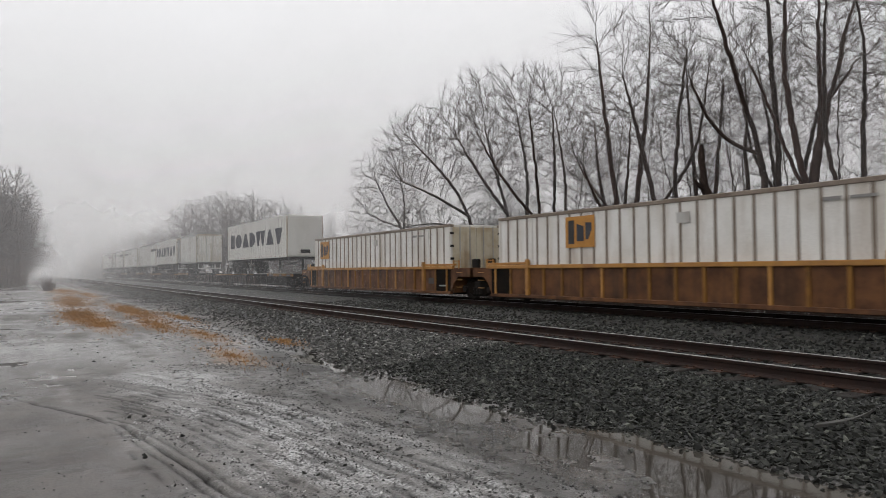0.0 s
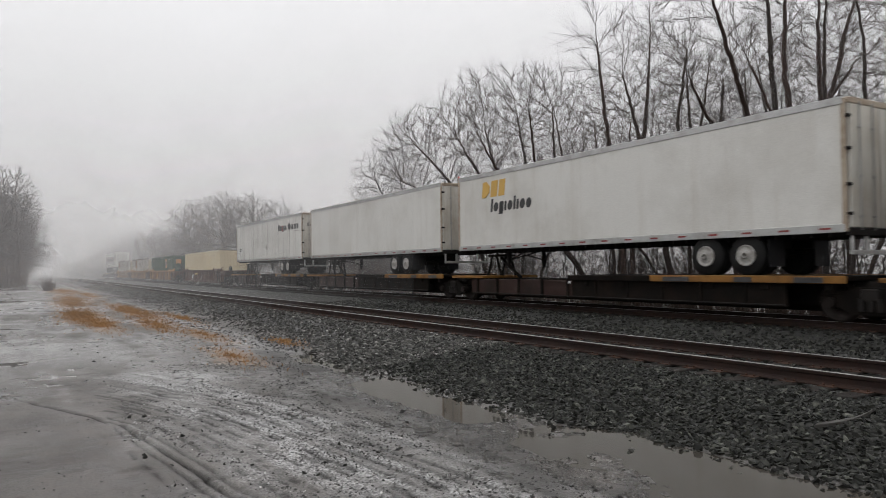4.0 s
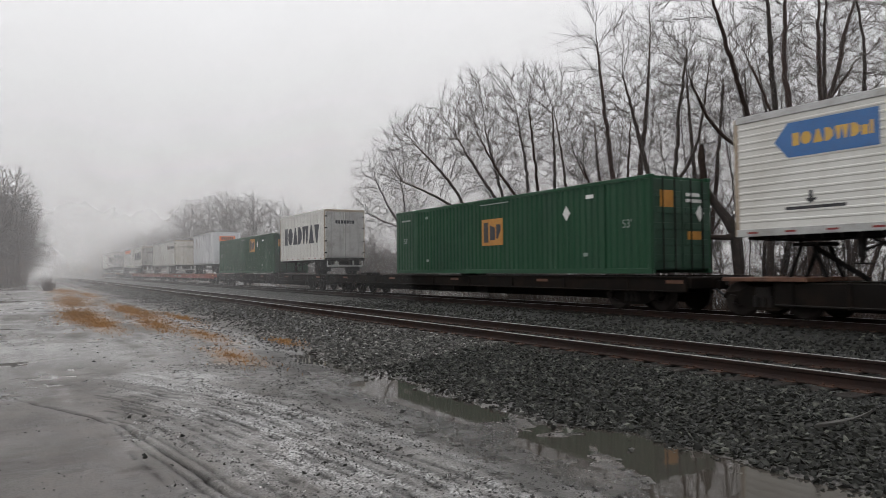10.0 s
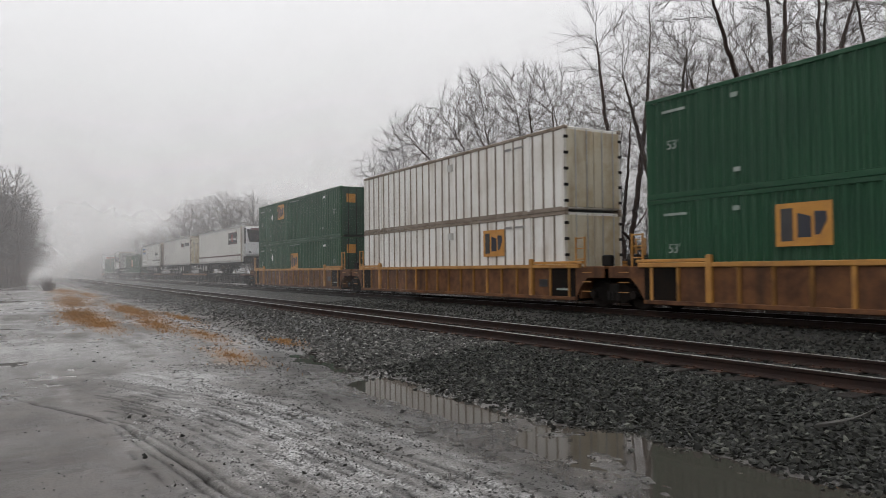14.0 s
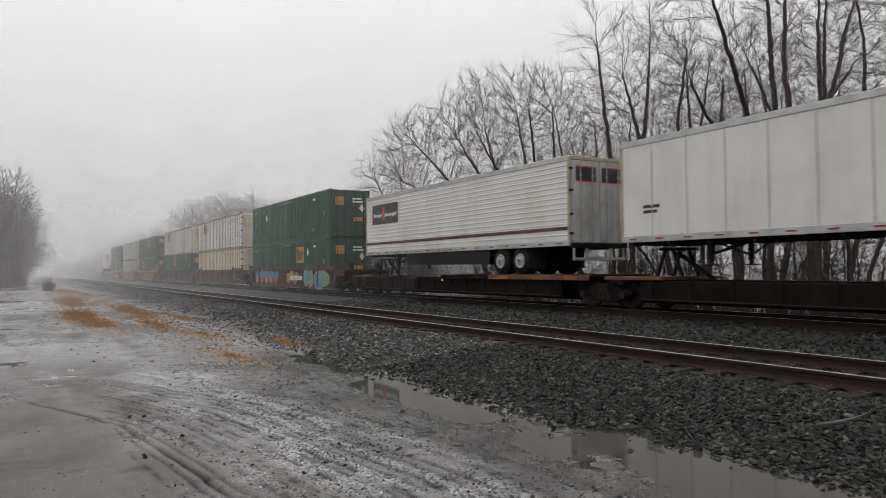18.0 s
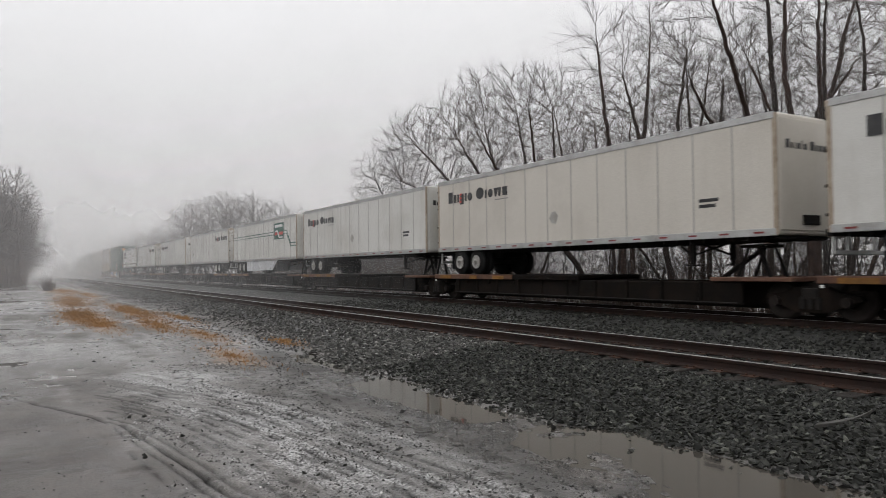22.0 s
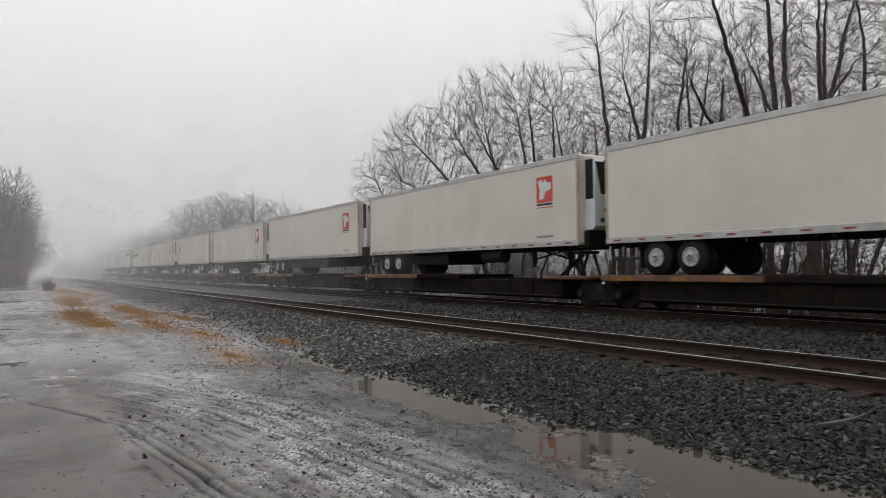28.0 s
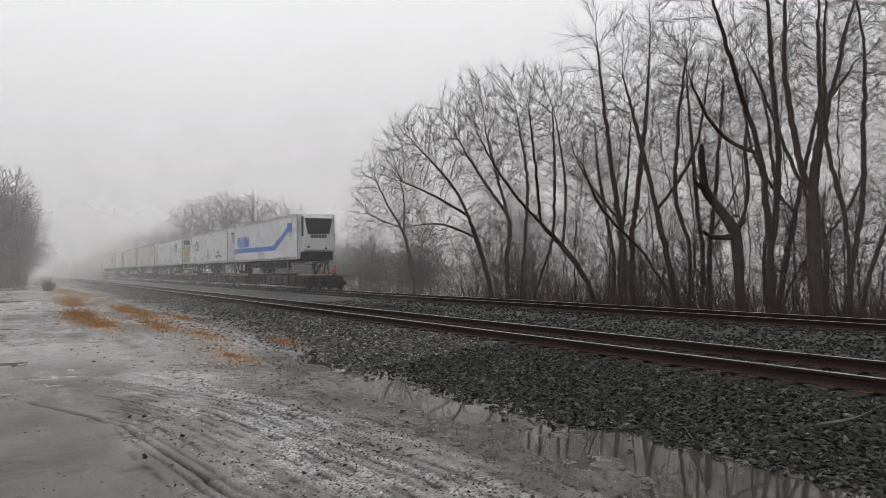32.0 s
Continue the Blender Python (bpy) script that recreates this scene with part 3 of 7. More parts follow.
water_sheet("puddle", -60.0, -11.0, -6.0, 1.6, "broad film of water lying on the lot")


# ---- loose stones ----
def stone_cloud(name, label, xs, ys, sizes, material, lift=0.2, flat=0.7):
    """Many small angular stones in one mesh, lying on the ground."""
    n = len(xs)
    base = np.array([(1, 0, 0), (-1, 0, 0), (0, 1, 0), (0, -1, 0), (0, 0, 1), (0, 0, -1), (0.62, 0.55, 0.5), (-0.55, 0.6, 0.45)], np.float32)
    tri = np.array([(0, 2, 6), (0, 6, 4), (6, 2, 4), (2, 1, 7), (2, 7, 4), (7, 1, 4), (1, 3, 4), (3, 0, 4), (2, 0, 5), (1, 2, 5), (3, 1, 5), (0, 3, 5)], np.int32)
    rng = np.random.default_rng(len(name) + n)
    v = base[None] * (0.7 + 0.6 * rng.random((n, 8, 1))) * np.stack([sizes * (0.8 + 0.5 * rng.random(n)), sizes * (0.6 + 0.5 * rng.random(n)), sizes * flat * (0.6 + 0.6 * rng.random(n))], -1)[:, None, :]
    tilt = rng.normal(0, 0.5, (n, 2))
    a = rng.random(n) * 6.283
    x, y, z = v[..., 0], v[..., 1], v[..., 2]
    y, z = y * np.cos(tilt[:, :1]) - z * np.sin(tilt[:, :1]), y * np.sin(tilt[:, :1]) + z * np.cos(tilt[:, :1])
    x, z = x * np.cos(tilt[:, 1:]) - z * np.sin(tilt[:, 1:]), x * np.sin(tilt[:, 1:]) + z * np.cos(tilt[:, 1:])
    x, y = x * np.cos(a)[:, None] - y * np.sin(a)[:, None], x * np.sin(a)[:, None] + y * np.cos(a)[:, None]
    gz = ground_z(xs, ys)
    co = np.stack([x + xs[:, None], y + ys[:, None], z + (gz + sizes * lift)[:, None]], -1).reshape(-1, 3)
    f = (tri[None] + (np.arange(n, dtype=np.int32) * 8)[:, None, None]).reshape(-1, 3)
    me = bpy.data.meshes.new(name)
    me.vertices.add(len(co))
    me.vertices.foreach_set("co", co.astype(np.float32).ravel())
    me.loops.add(f.size)
    me.polygons.add(len(f))
    me.loops.foreach_set("vertex_index", f.ravel())
    me.polygons.foreach_set("loop_start", np.arange(0, f.size, 3, dtype=np.int32))
    me.update(calc_edges=True)
    me.polygons.foreach_set("use_smooth", [False] * len(f))
    me.materials.append(material)
    return tagged(new(name, me), label, "gravel", kind="stuff")


def scatter_stones():
    rng = np.random.default_rng(7)

    def strip(n, x0, x1, y0, y1, power=1.0):
        x = x1 - (x1 - x0) * rng.random(n) ** power
        return x, y0 + (y1 - y0) * rng.random(n)

    x, y = strip(34000, -13.0, -1.8, 4.7, 8.3)
    keep = (y > ballast_edge(x) + rng.normal(0, 0.16, len(x)) * np.where(rng.random(len(x)) < 0.25, 2.6, 1.0) - 0.02)
    x, y = x[keep], y[keep]
    stone_cloud("ballast_stones", "dark wet crushed stone ballast on the bank", x, y, 0.018 + 0.036 * rng.random(len(x)) ** 2, M["ballast"], lift=0.1, flat=0.6)
    x, y = strip(24000, -95.0, -11.5, 4.9, 8.3, 2.3)
    keep = (y > ballast_edge(x) + rng.normal(0, 0.55, len(x)))
    x, y = x[keep], y[keep]
    stone_cloud("ballast_stones", "dark ballast stones along the near track", x, y, 0.028 + 0.036 * rng.random(len(x)), M["ballast_dusty_sheen"], lift=0.06)
    x, y = strip(17000, -34.0, -3.0, 8.9, 19.5, 1.2)
    keep = (np.abs(y - NEAR_Y + GAUGE) > 0.1) & (np.abs(y - NEAR_Y - GAUGE) > 0.1) & (np.abs(y - FAR_Y + GAUGE) > 0.1) & (np.abs(y - FAR_Y - GAUGE) > 0.1)
    x, y = x[keep], y[keep]
    stone_cloud("ballast_stones", "dark ballast stones between the tracks", x, y, 0.035 + 0.03 * rng.random(len(x)), M["ballast"], lift=0.1)
    x, y = strip(9000, -60.0, -11.0, 4.6, 7.2, 1.8)
    keep = (fbm(x * 0.5, y * 1.2, 3, 64) + 0.3 * rng.random(len(x)) > 0.58) & (puddle_depth(x, y) < 0.3)
    x, y = x[keep], y[keep]
    stone_cloud("gravel_stones", "grey gravel along the foot of the ballast", x, y, 0.012 + 0.02 * rng.random(len(x)), M["gravel"], lift=0.05)
    x, y = strip(16000, -13.5, -2.2, 1.1, 3.6)
    d = near_line(x, y, RUT)
    keep = (fbm(x * 0.6, y * 0.9, 3, 14) + 0.35 * rng.random(len(x)) > 0.6) & (d > 0.15) & (fbm(d * 7.0, x * 0.5, 3, 51) > 0.42)
    x, y = x[keep], y[keep]
    stone_cloud("gravel_stones", "pale wet gravel trodden into the mud", x, y, 0.006 + 0.011 * rng.random(len(x)) ** 2, M["pebble"], lift=0.1)
    x, y = strip(11000, -14.0, -2.2, 2.2, 4.8)
    keep = (puddle_depth(x, y) < 0.25) & (fbm(x * 0.9, y * 1.3, 3, 24) + 0.3 * rng.random(len(x)) > 0.58)
    x, y = x[keep], y[keep]
    stone_cloud("gravel_stones", "dark wet gravel between the ruts and the puddle", x, y, 0.004 + 0.013 * rng.random(len(x)) ** 2, M["gravel"], lift=0.1)
    x, y = strip(1700, -13.0, -2.6, -1.2, 2.2)
    keep = fbm(x * 1.2, y * 1.2, 3, 44) + 0.25 * rng.random(len(x)) > 0.6
    x, y = x[keep], y[keep]
    stone_cloud("mud_clods", "small wet clods of mud on the lot", x, y, 0.004 + 0.012 * rng.random(len(x)) ** 3, M["gravel"], lift=0.05, flat=0.5)
    x, y = strip(1000, -20.0, -2.2, 0.9, 5.2)
    keep = puddle_depth(x, y) < 0.3
    x, y = x[keep], y[keep]
    stone_cloud("gravel_stones", "dark loose stones scattered over the mud", x, y, 0.006 + 0.03 * rng.random(len(x)) ** 6, M["ballast"], lift=0.15)


scatter_stones()


# ---- dead grass ----
def grass_patch(cx, cy, rx, ry, n, seed, tall=0.09):
    rng = np.random.default_rng(seed)
    r, a = np.abs(rng.normal(0, 0.75, n)), rng.random(n) * 6.283
    x, y = cx + rx * r * np.cos(a), cy + ry * r * np.sin(a)
    keep = fbm(x * 0.8, y * 2.5, 3, 91) + 0.4 * rng.random(n) > 0.54
    x, y = x[keep], y[keep]
    n = len(x)
    z = ground_z(x, y)
    h = tall * (0.4 + 0.8 * rng.random(n))
    lean = rng.normal(0, 0.6, (n, 2)) * h[:, None] * 1.3
    w = 0.006 + 0.01 * rng.random(n)
    t = rng.random(n) * 6.283
    dx, dy = np.cos(t) * w, np.sin(t) * w
    co = np.stack([np.stack([x - dx, y - dy, z - 0.01], -1), np.stack([x + dx, y + dy, z - 0.01], -1),
                   np.stack([x + dx * 0.7 + lean[:, 0] * 0.4, y + dy * 0.7 + lean[:, 1] * 0.4, z + h * 0.6], -1),
                   np.stack([x - dx * 0.7 + lean[:, 0] * 0.4, y - dy * 0.7 + lean[:, 1] * 0.4, z + h * 0.6], -1),
                   np.stack([x + lean[:, 0], y + lean[:, 1], z + h * 0.9], -1)], 1).reshape(-1, 3)
    k = np.arange(n) * 5
    faces = np.concatenate([np.stack([k, k + 1, k + 2], 1), np.stack([k, k + 2, k + 3], 1), np.stack([k + 3, k + 2, k + 4], 1)])
    me = bpy.data.meshes.new("dead_grass")
    me.from_pydata(co.tolist(), [], faces.tolist())
    me.materials.append(M["straw"])
    return tagged(new("dead_grass", me), "patch of flattened dead orange grass beside the gravel", "grass", "dead grass patches", "stuff")


for k, (gx, gy, rx, ry, n) in enumerate(GRASS):
    grass_patch(gx, gy, rx, ry, n, 100 + k, 0.06)


# ---- the two tracks ----
RAIL_PROFILE = [(-0.07, -0.172), (0.07, -0.172), (0.07, -0.16), (0.018, -0.14), (0.009, -0.12), (0.009, -0.055), (0.034, -0.04), (0.036, -0.012), (0.028, -0.002), (-0.028, -0.002), (-0.036, -0.012), (-0.034, -0.04), (-0.009, -0.055), (-0.009, -0.12), (-0.018, -0.14), (-0.07, -0.16)]


def railway_track(name, y, label, x_ties):
    root = thing(name, label, "railway track", kind="structure")
    for side in (-1, 1):
        prof = [(y + side * GAUGE + a, b) for a, b in RAIL_PROFILE]
        rail = part("rail", Shape().sweep_x(prof, -1700, 1500), M["rail_side"], root, "rusty steel rail with a polished head")
        part("rail_head", Shape().box(-1700, 1500, y + side * GAUGE - 0.033, y + side * GAUGE + 0.033, -0.0019, 0.001), M["rail_top"], rail, "shiny worn running surface")
    tie = Shape().slab(-0.115, 0.115, -1.3, 1.3, -0.33, -0.168, 0.012).mesh("tie")
    tie.materials.append(M["tie"])
    plate = Shape()
    for side in (-1, 1):
        plate.slab(-0.1, 0.1, side * GAUGE - 0.17, side * GAUGE + 0.17, -0.17, -0.158, 0.004)
        for dx in (-0.06, 0.06):
            for dy in (-0.085, 0.085):
                plate.slab(dx - 0.012, dx + 0.012, side * GAUGE + dy - 0.014, side * GAUGE + dy + 0.014, -0.16, -0.135, 0.004)
    plate = plate.mesh("tie_plate")
    plate.materials.append(M["rust"])
    rng = random.Random(int(y * 10))
    for k in range(x_ties):
        t = new("tie", tie)
        t.parent = root
        t.matrix_basis = pose(4.0 - 0.508 * k + rng.uniform(-0.03, 0.03), y + rng.uniform(-0.04, 0.04), rng.uniform(-0.012, 0.006), 0, 0, rng.uniform(-1, 1))
        p = new("tie_plate", plate)
        p.parent = t
        p.matrix_basis = pose(0, 0, 0.0)
    rest = Shape()
    for k in range(x_ties, x_ties + 466):
        x = 4.0 - 0.508 * k
        rest.box(x - 0.115, x + 0.115, y - 1.3, y + 1.3, -0.33, -0.172)
    far = part("far_ties", rest, M["tie"], root, "ties running off into the mist")
    far["kind"] = "stuff"
    return root


railway_track("railway_track", NEAR_Y, "near railway track with shiny rail heads on dark ballast", 64)
railway_track("railway_track", FAR_Y, "far railway track that carries the freight train", 64)

# a bent strip of scrap metal on the bank
SCRAP_FROM, SCRAP_TO = (-4.13, 6.64), (-3.98, 7.32)
scrap = Shape()
ring = []
for k in range(7):
    a = k / 6
    x, y, z = SCRAP_FROM[0] + (SCRAP_TO[0] - SCRAP_FROM[0]) * a, SCRAP_FROM[1] + (SCRAP_TO[1] - SCRAP_FROM[1]) * a, -0.235 + 0.01 * a + 0.07 * a ** 4
    ring += [(x, y - 0.035, z), (x, y + 0.035, z + 0.02), (x, y + 0.035, z - 0.005), (x, y - 0.035, z - 0.03)]
scrap.add(ring, [(4 * k + j, 4 * k + (j + 1) % 4, 4 * k + 4 + (j + 1) % 4, 4 * k + 4 + j) for k in range(6) for j in range(4)] + [(0, 1, 2, 3), (27, 26, 25, 24)])
me = scrap.mesh("scrap_strip")
me.materials.append(M["scrap"])
tagged(new("scrap_strip", me), "bent dark metal strip lying on the ballast", "scrap metal")

# ---- mist banks ----
for k, (x, dens) in enumerate(((-29, 0.035), (-38, 0.045), (-47, 0.06), (-58, 0.06), (-72, 0.055), (-88, 0.055), (-106, 0.075), (-126, 0.14), (-148, 0.22), (-175, 0.27), (-210, 0.30), (-260, 0.32), (-340, 0.45), (-480, 0.65))):
    s = Shape().add([(x, -400, -4), (x, 400, -4), (x, 400, 60), (x, -400, 60)], [(0, 1, 2, 3)])
    me = s.mesh("mist_bank")
    me.materials.append(mist_material(dens))
    tagged(new("mist_bank", me), "thin veil of grey mist hanging across the line", "mist", "mist banks", "stuff")
for k, (y, dens) in enumerate(((20.9, 0.045), (29.0, 0.06), (33, 0.11), (48, 0.18), (70, 0.28), (110, 0.45), (180, 0.7))):
    s = Shape().add([(-900, y, -4), (60, y, -4), (60, y, 60), (-900, y, 60)], [(0, 1, 2, 3)])
    me = s.mesh("mist_bank")
    me.materials.append(mist_material(dens))
    tagged(new("mist_bank", me), "thin veil of grey mist hanging behind the trees", "mist", "mist banks", "stuff")


# ---- bare trees ----
class Limbs:
    """Tapered tubes along crooked lines."""

    def __init__(self):
        self.v, self.f = [], []

    def tube(self, pts, radii, n):
        k0 = len(self.v)
        up = Vector((0.31, 0.17, 0.94))
        for i, p in enumerate(pts):
            w = (pts[min(i + 1, len(pts) - 1)] - pts[max(i - 1, 0)])
            a = w.cross(up)
            if a.length < 1e-5:
                a = w.orthogonal()
            a.normalize()
            b = w.cross(a).normalized()
            for j in range(n):
                t = 2 * math.pi * j / n
                q = p + (a * math.cos(t) + b * math.sin(t)) * radii[i]
                self.v.append((q.x, q.y, q.z))
        for i in range(len(pts) - 1):
            for j in range(n):
                self.f.append((k0 + i * n + j, k0 + i * n + (j + 1) % n, k0 + i * n + n + (j + 1) % n, k0 + i * n + n + j))

    def mesh(self, name, material):
        me = bpy.data.meshes.new(name)
        me.from_pydata(self.v, [], self.f)
        me.polygons.foreach_set("use_smooth", [True] * len(me.polygons))
        me.materials.append(material)
        return me


def crooked(rng, start, way, length, steps, bend, rise):
    """A wandering line that tends upwards by rise."""
    pts, d = [start.copy()], way.normalized()
    for _ in range(steps):
        d = (d + Vector((rng.gauss(0, bend), rng.gauss(0, bend), rng.gauss(0, bend * 0.6) + rise))).normalized()
        pts.append(pts[-1] + d * (length / steps))
    return pts


def along(pts, t):
    f = t * (len(pts) - 1)
    i = min(int(f), len(pts) - 2)
    return pts[i].lerp(pts[i + 1], f - i), (pts[i + 1] - pts[i]).normalized()


def side_way(rng, w, spread):
    a = w.orthogonal().normalized()
    a.rotate(Matrix.Rotation(rng.uniform(0, 6.283), 3, w))
    return (w * math.cos(spread) + a * math.sin(spread)).normalized()


SIDE, DEEP = Vector((0.511, 0.860, 0.0)), Vector((-0.860, 0.511, 0.0))


def wood_nodes(rng, stems, gap):
    """Nodes along the given stems. stems: (parent or None, ((u, z), ...)), u along the row; each parented stem begins on its parent's nearest node."""
    pos, par = [], []
    runs_of = []
    for parent, line in stems:
        pts, sway = [], rng.uniform(-0.5, 0.5)
        for k, (u, z) in enumerate(line):
            v = sway * (k / max(1, len(line) - 1)) * min(2.2, 0.25 * z) + rng.gauss(0, 0.06)
            pts.append(SIDE * u + DEEP * v + Vector((0, 0, z - (0.35 if k == 0 and parent is None else 0))))
        ids = []
        last = -1
        if parent is not None:
            last = min(runs_of[parent], key=lambda i: (pos[i] - pts[0]).length)
            pts[0] = pos[last].copy()
        for k in range(len(pts) - 1):
            p0, p1 = pts[max(k - 1, 0)], pts[k]
            p2, p3 = pts[k + 1], pts[min(k + 2, len(pts) - 1)]
            n = max(1, int((p2 - p1).length / gap))
            for j in range(0 if (k == 0 and parent is None) else 1, n + 1):
                t = j / n
                q = 0.5 * (2 * p1 + (p2 - p0) * t + (2 * p0 - 5 * p1 + 4 * p2 - p3) * t * t + (3 * p1 - p0 - 3 * p2 + p3) * t ** 3)
                q = q + Vector((rng.gauss(0, 0.016), rng.gauss(0, 0.016), 0))
                pos.append(q)
                par.append(last)
                last = len(pos) - 1
                ids.append(last)
        runs_of.append(ids)
    return np.array([tuple(p) for p in pos]), np.array(par)


def crown_cloud(gen, crowns, per_m3):
    """Points that the twigs grow towards, in ellipsoids (u, z, half width, half height[, half depth])."""
    out = []
    for c in crowns:
        u, z, ru, rz = c[:4]
        rv = c[4] if len(c) > 4 else min(ru * 0.9, 2.4)
        n = int(per_m3 * 4.19 * ru * rz * rv)
        d = gen.normal(size=(n, 3))
        d /= np.linalg.norm(d, axis=1)[:, None]
        d *= (gen.random(n) ** 0.30)[:, None] * (1 + 0.10 * gen.normal(size=n))[:, None]
        q = d * np.array([ru, rv, rz])
        out.append(np.outer(u + q[:, 0], tuple(SIDE)) + np.outer(q[:, 1], tuple(DEEP)) + np.outer(z + q[:, 2], (0, 0, 1)))
    return np.concatenate(out)


def grow(seed, stems, crowns, per_m3=26.0, gap=0.2, reach=2.4, kill=0.25, thin=0.0085, sprays=1.0, girth=0.0, long=1.0):
    """One bare tree: branches that share out the crown's room, as thick as the twigs they carry. Returns heavy wood and fine crown."""
    rng, gen = random.Random(seed), np.random.default_rng(seed)
    pos, par = wood_nodes(rng, stems, gap)
    n_stem = len(pos)
    cloud = crown_cloud(gen, crowns, per_m3)
    cloud = cloud[cloud[:, 2] > 1.2]
    d2 = ((cloud[:, None, :] - pos[None]) ** 2).sum(-1)
    near, best = d2.argmin(1), d2.min(1)
    used = np.zeros(len(pos), int)
    for _ in range(140):
        act = best < reach * reach
        if not act.any():
            break
        idx = near[act]
        way = cloud[act] - pos[idx]
        way /= np.linalg.norm(way, axis=1)[:, None] + 1e-9
        who = np.unique(idx)
        pull = np.zeros((len(pos), 3))
        np.add.at(pull, idx, way)
        who = who[used[who] < 3]
        if not len(who):
            break
        w = pull[who]
        w /= np.linalg.norm(w, axis=1)[:, None] + 1e-9
        back = pos[who] - pos[np.maximum(par[who], 0)]
        back /= np.linalg.norm(back, axis=1)[:, None] + 1e-9
        w = w + 0.95 * back + np.array([0, 0, 0.26]) + 0.04 * gen.normal(size=w.shape)
        w /= np.linalg.norm(w, axis=1)[:, None]
        fresh = pos[who] + w * gap
        used[who] += 1
        base = len(pos)
        pos, par = np.concatenate([pos, fresh]), np.concatenate([par, who])
        used = np.concatenate([used, np.zeros(len(fresh), int)])
        dn = ((cloud[:, None, :] - fresh[None]) ** 2).sum(-1)
        k, v = dn.argmin(1), dn.min(1)
        better = v < best
        near, best = np.where(better, base + k, near), np.where(better, v, best)
        keep = best > kill * kill
        cloud, near, best = cloud[keep], near[keep], best[keep]
        if not len(cloud):
            break
    n = len(pos)
    area, first, top, rad = np.zeros(n), np.full(n, -1), np.zeros(n), np.zeros(n)
    for i in range(n - 1, -1, -1):
        if first[i] < 0:
            area[i] = thin ** 2.7
            rad[i] = thin
        else:
            rad[i] = min(area[i] ** (1 / 2.7), rad[first[i]] * 1.012 + 0.0019)
        p = par[i]
        if p >= 0:
            area[p] += area[i]
            score = area[i] + (1.0 if i < n_stem else 0.0)
            if score > top[p]:
                top[p], first[p] = score, i
    if girth:
        rad = rad * np.where(np.arange(n) < n_stem, 1.0 + (girth / rad[:n_stem].max() - 1.0) * np.clip(rad / rad[:n_stem].max(), 0, 1), 1.0)
    for _ in range(4):
        sm = pos.copy()
        ok = (np.arange(n) >= n_stem) & (first >= 0)
        sm[ok] = 0.5 * pos[ok] + 0.25 * pos[par[ok]] + 0.25 * pos[first[ok]]
        pos = sm
    wood = Limbs()
    thick = rad > 0.032
    vec = [Vector(p) for p in pos]
    for i in range(n):
        p = par[i]
        if thick[i] and (p < 0 or first[p] != i or not thick[p]):
            line = [i]
            while first[line[-1]] >= 0 and thick[first[line[-1]]]:
                line.append(first[line[-1]])
            if first[line[-1]] >= 0:
                line.append(first[line[-1]])
            r = [float(rad[j]) for j in line]
            pts = [vec[j] for j in line]
            if p >= 0:
                pts, r = [vec[p]] + pts, [min(float(rad[p]), r[0] * 1.25)] + r
            else:
                r[0] *= 1.5
                if len(r) > 2:
                    r[1] *= 1.18
            if len(pts) > 1:
                wood.tube(pts, r, 8 if r[0] > 0.07 else 6)
    j = np.nonzero(~thick & (par >= 0))[0]
    p0, p1 = pos[par[j]], pos[j]
    r0, r1 = np.minimum(rad[par[j]], rad[j] * 1.15), rad[j]
    fine = np.nonzero((rad < 0.02) & (par >= 0))[0]
    fine = np.repeat(fine, 2)[gen.random(len(fine) * 2) < 0.42 * sprays]
    w = pos[fine] - pos[par[fine]]
    w /= np.linalg.norm(w, axis=1)[:, None] + 1e-9
    w = w + 0.42 * gen.normal(size=w.shape) + np.array([0, 0, 0.3])
    w /= np.linalg.norm(w, axis=1)[:, None] + 1e-9
    ln = long * (0.25 + 0.55 * gen.random(len(fine)))[:, None]
    t0 = np.full(len(fine), thin * 0.86)
    return wood, rods(np.concatenate([p0, pos[fine]]), np.concatenate([p1, pos[fine] + w * ln]), np.concatenate([r0, t0]), np.concatenate([r1, t0 * 0.6]))


def rods(p, q, r0, r1):
    """Many three-sided tapered rods in one mesh."""
    w = q - p
    w /= np.linalg.norm(w, axis=1)[:, None] + 1e-9
    a = np.cross(w, np.array([0.31, 0.17, 0.94]))
    a /= np.linalg.norm(a, axis=1)[:, None] + 1e-9
    b = np.cross(w, a)
    rings = []
    for c, r in ((p, r0), (q, r1)):
        for k in range(3):
            t = 2.0944 * k
            rings.append(c + (a * math.cos(t) + b * math.sin(t)) * r[:, None])
    co = np.stack(rings, 1).reshape(-1, 3)
    k = (np.arange(len(p)) * 6)[:, None, None]
    f = (np.array([(0, 1, 4, 3), (1, 2, 5, 4), (2, 0, 3, 5)])[None] + k).reshape(-1, 4).astype(np.int32)
    me = bpy.data.meshes.new("crown")
    me.vertices.add(len(co))
    me.vertices.foreach_set("co", co.astype(np.float32).ravel())
    me.loops.add(f.size)
    me.polygons.add(len(f))
    me.loops.foreach_set("vertex_index", f.ravel())
    me.polygons.foreach_set("loop_start", np.arange(0, f.size, 4, dtype=np.int32))
    me.update(calc_edges=True)
    me.polygons.foreach_set("use_smooth", [True] * len(f))
    me.materials.append(M["twig"])
    return me


def bare_tree(label, bark, seed, stems, crowns, **how):
    wood, crown = grow(seed, stems, crowns, **how)
    root = thing("bare_tree", label, "tree", "bare trees along the line")
    part("trunk", wood.mesh("trunk", M[bark]), M[bark], root)
    part("crown", crown, M["twig"], root, "fine bare brown twigs")
    return root


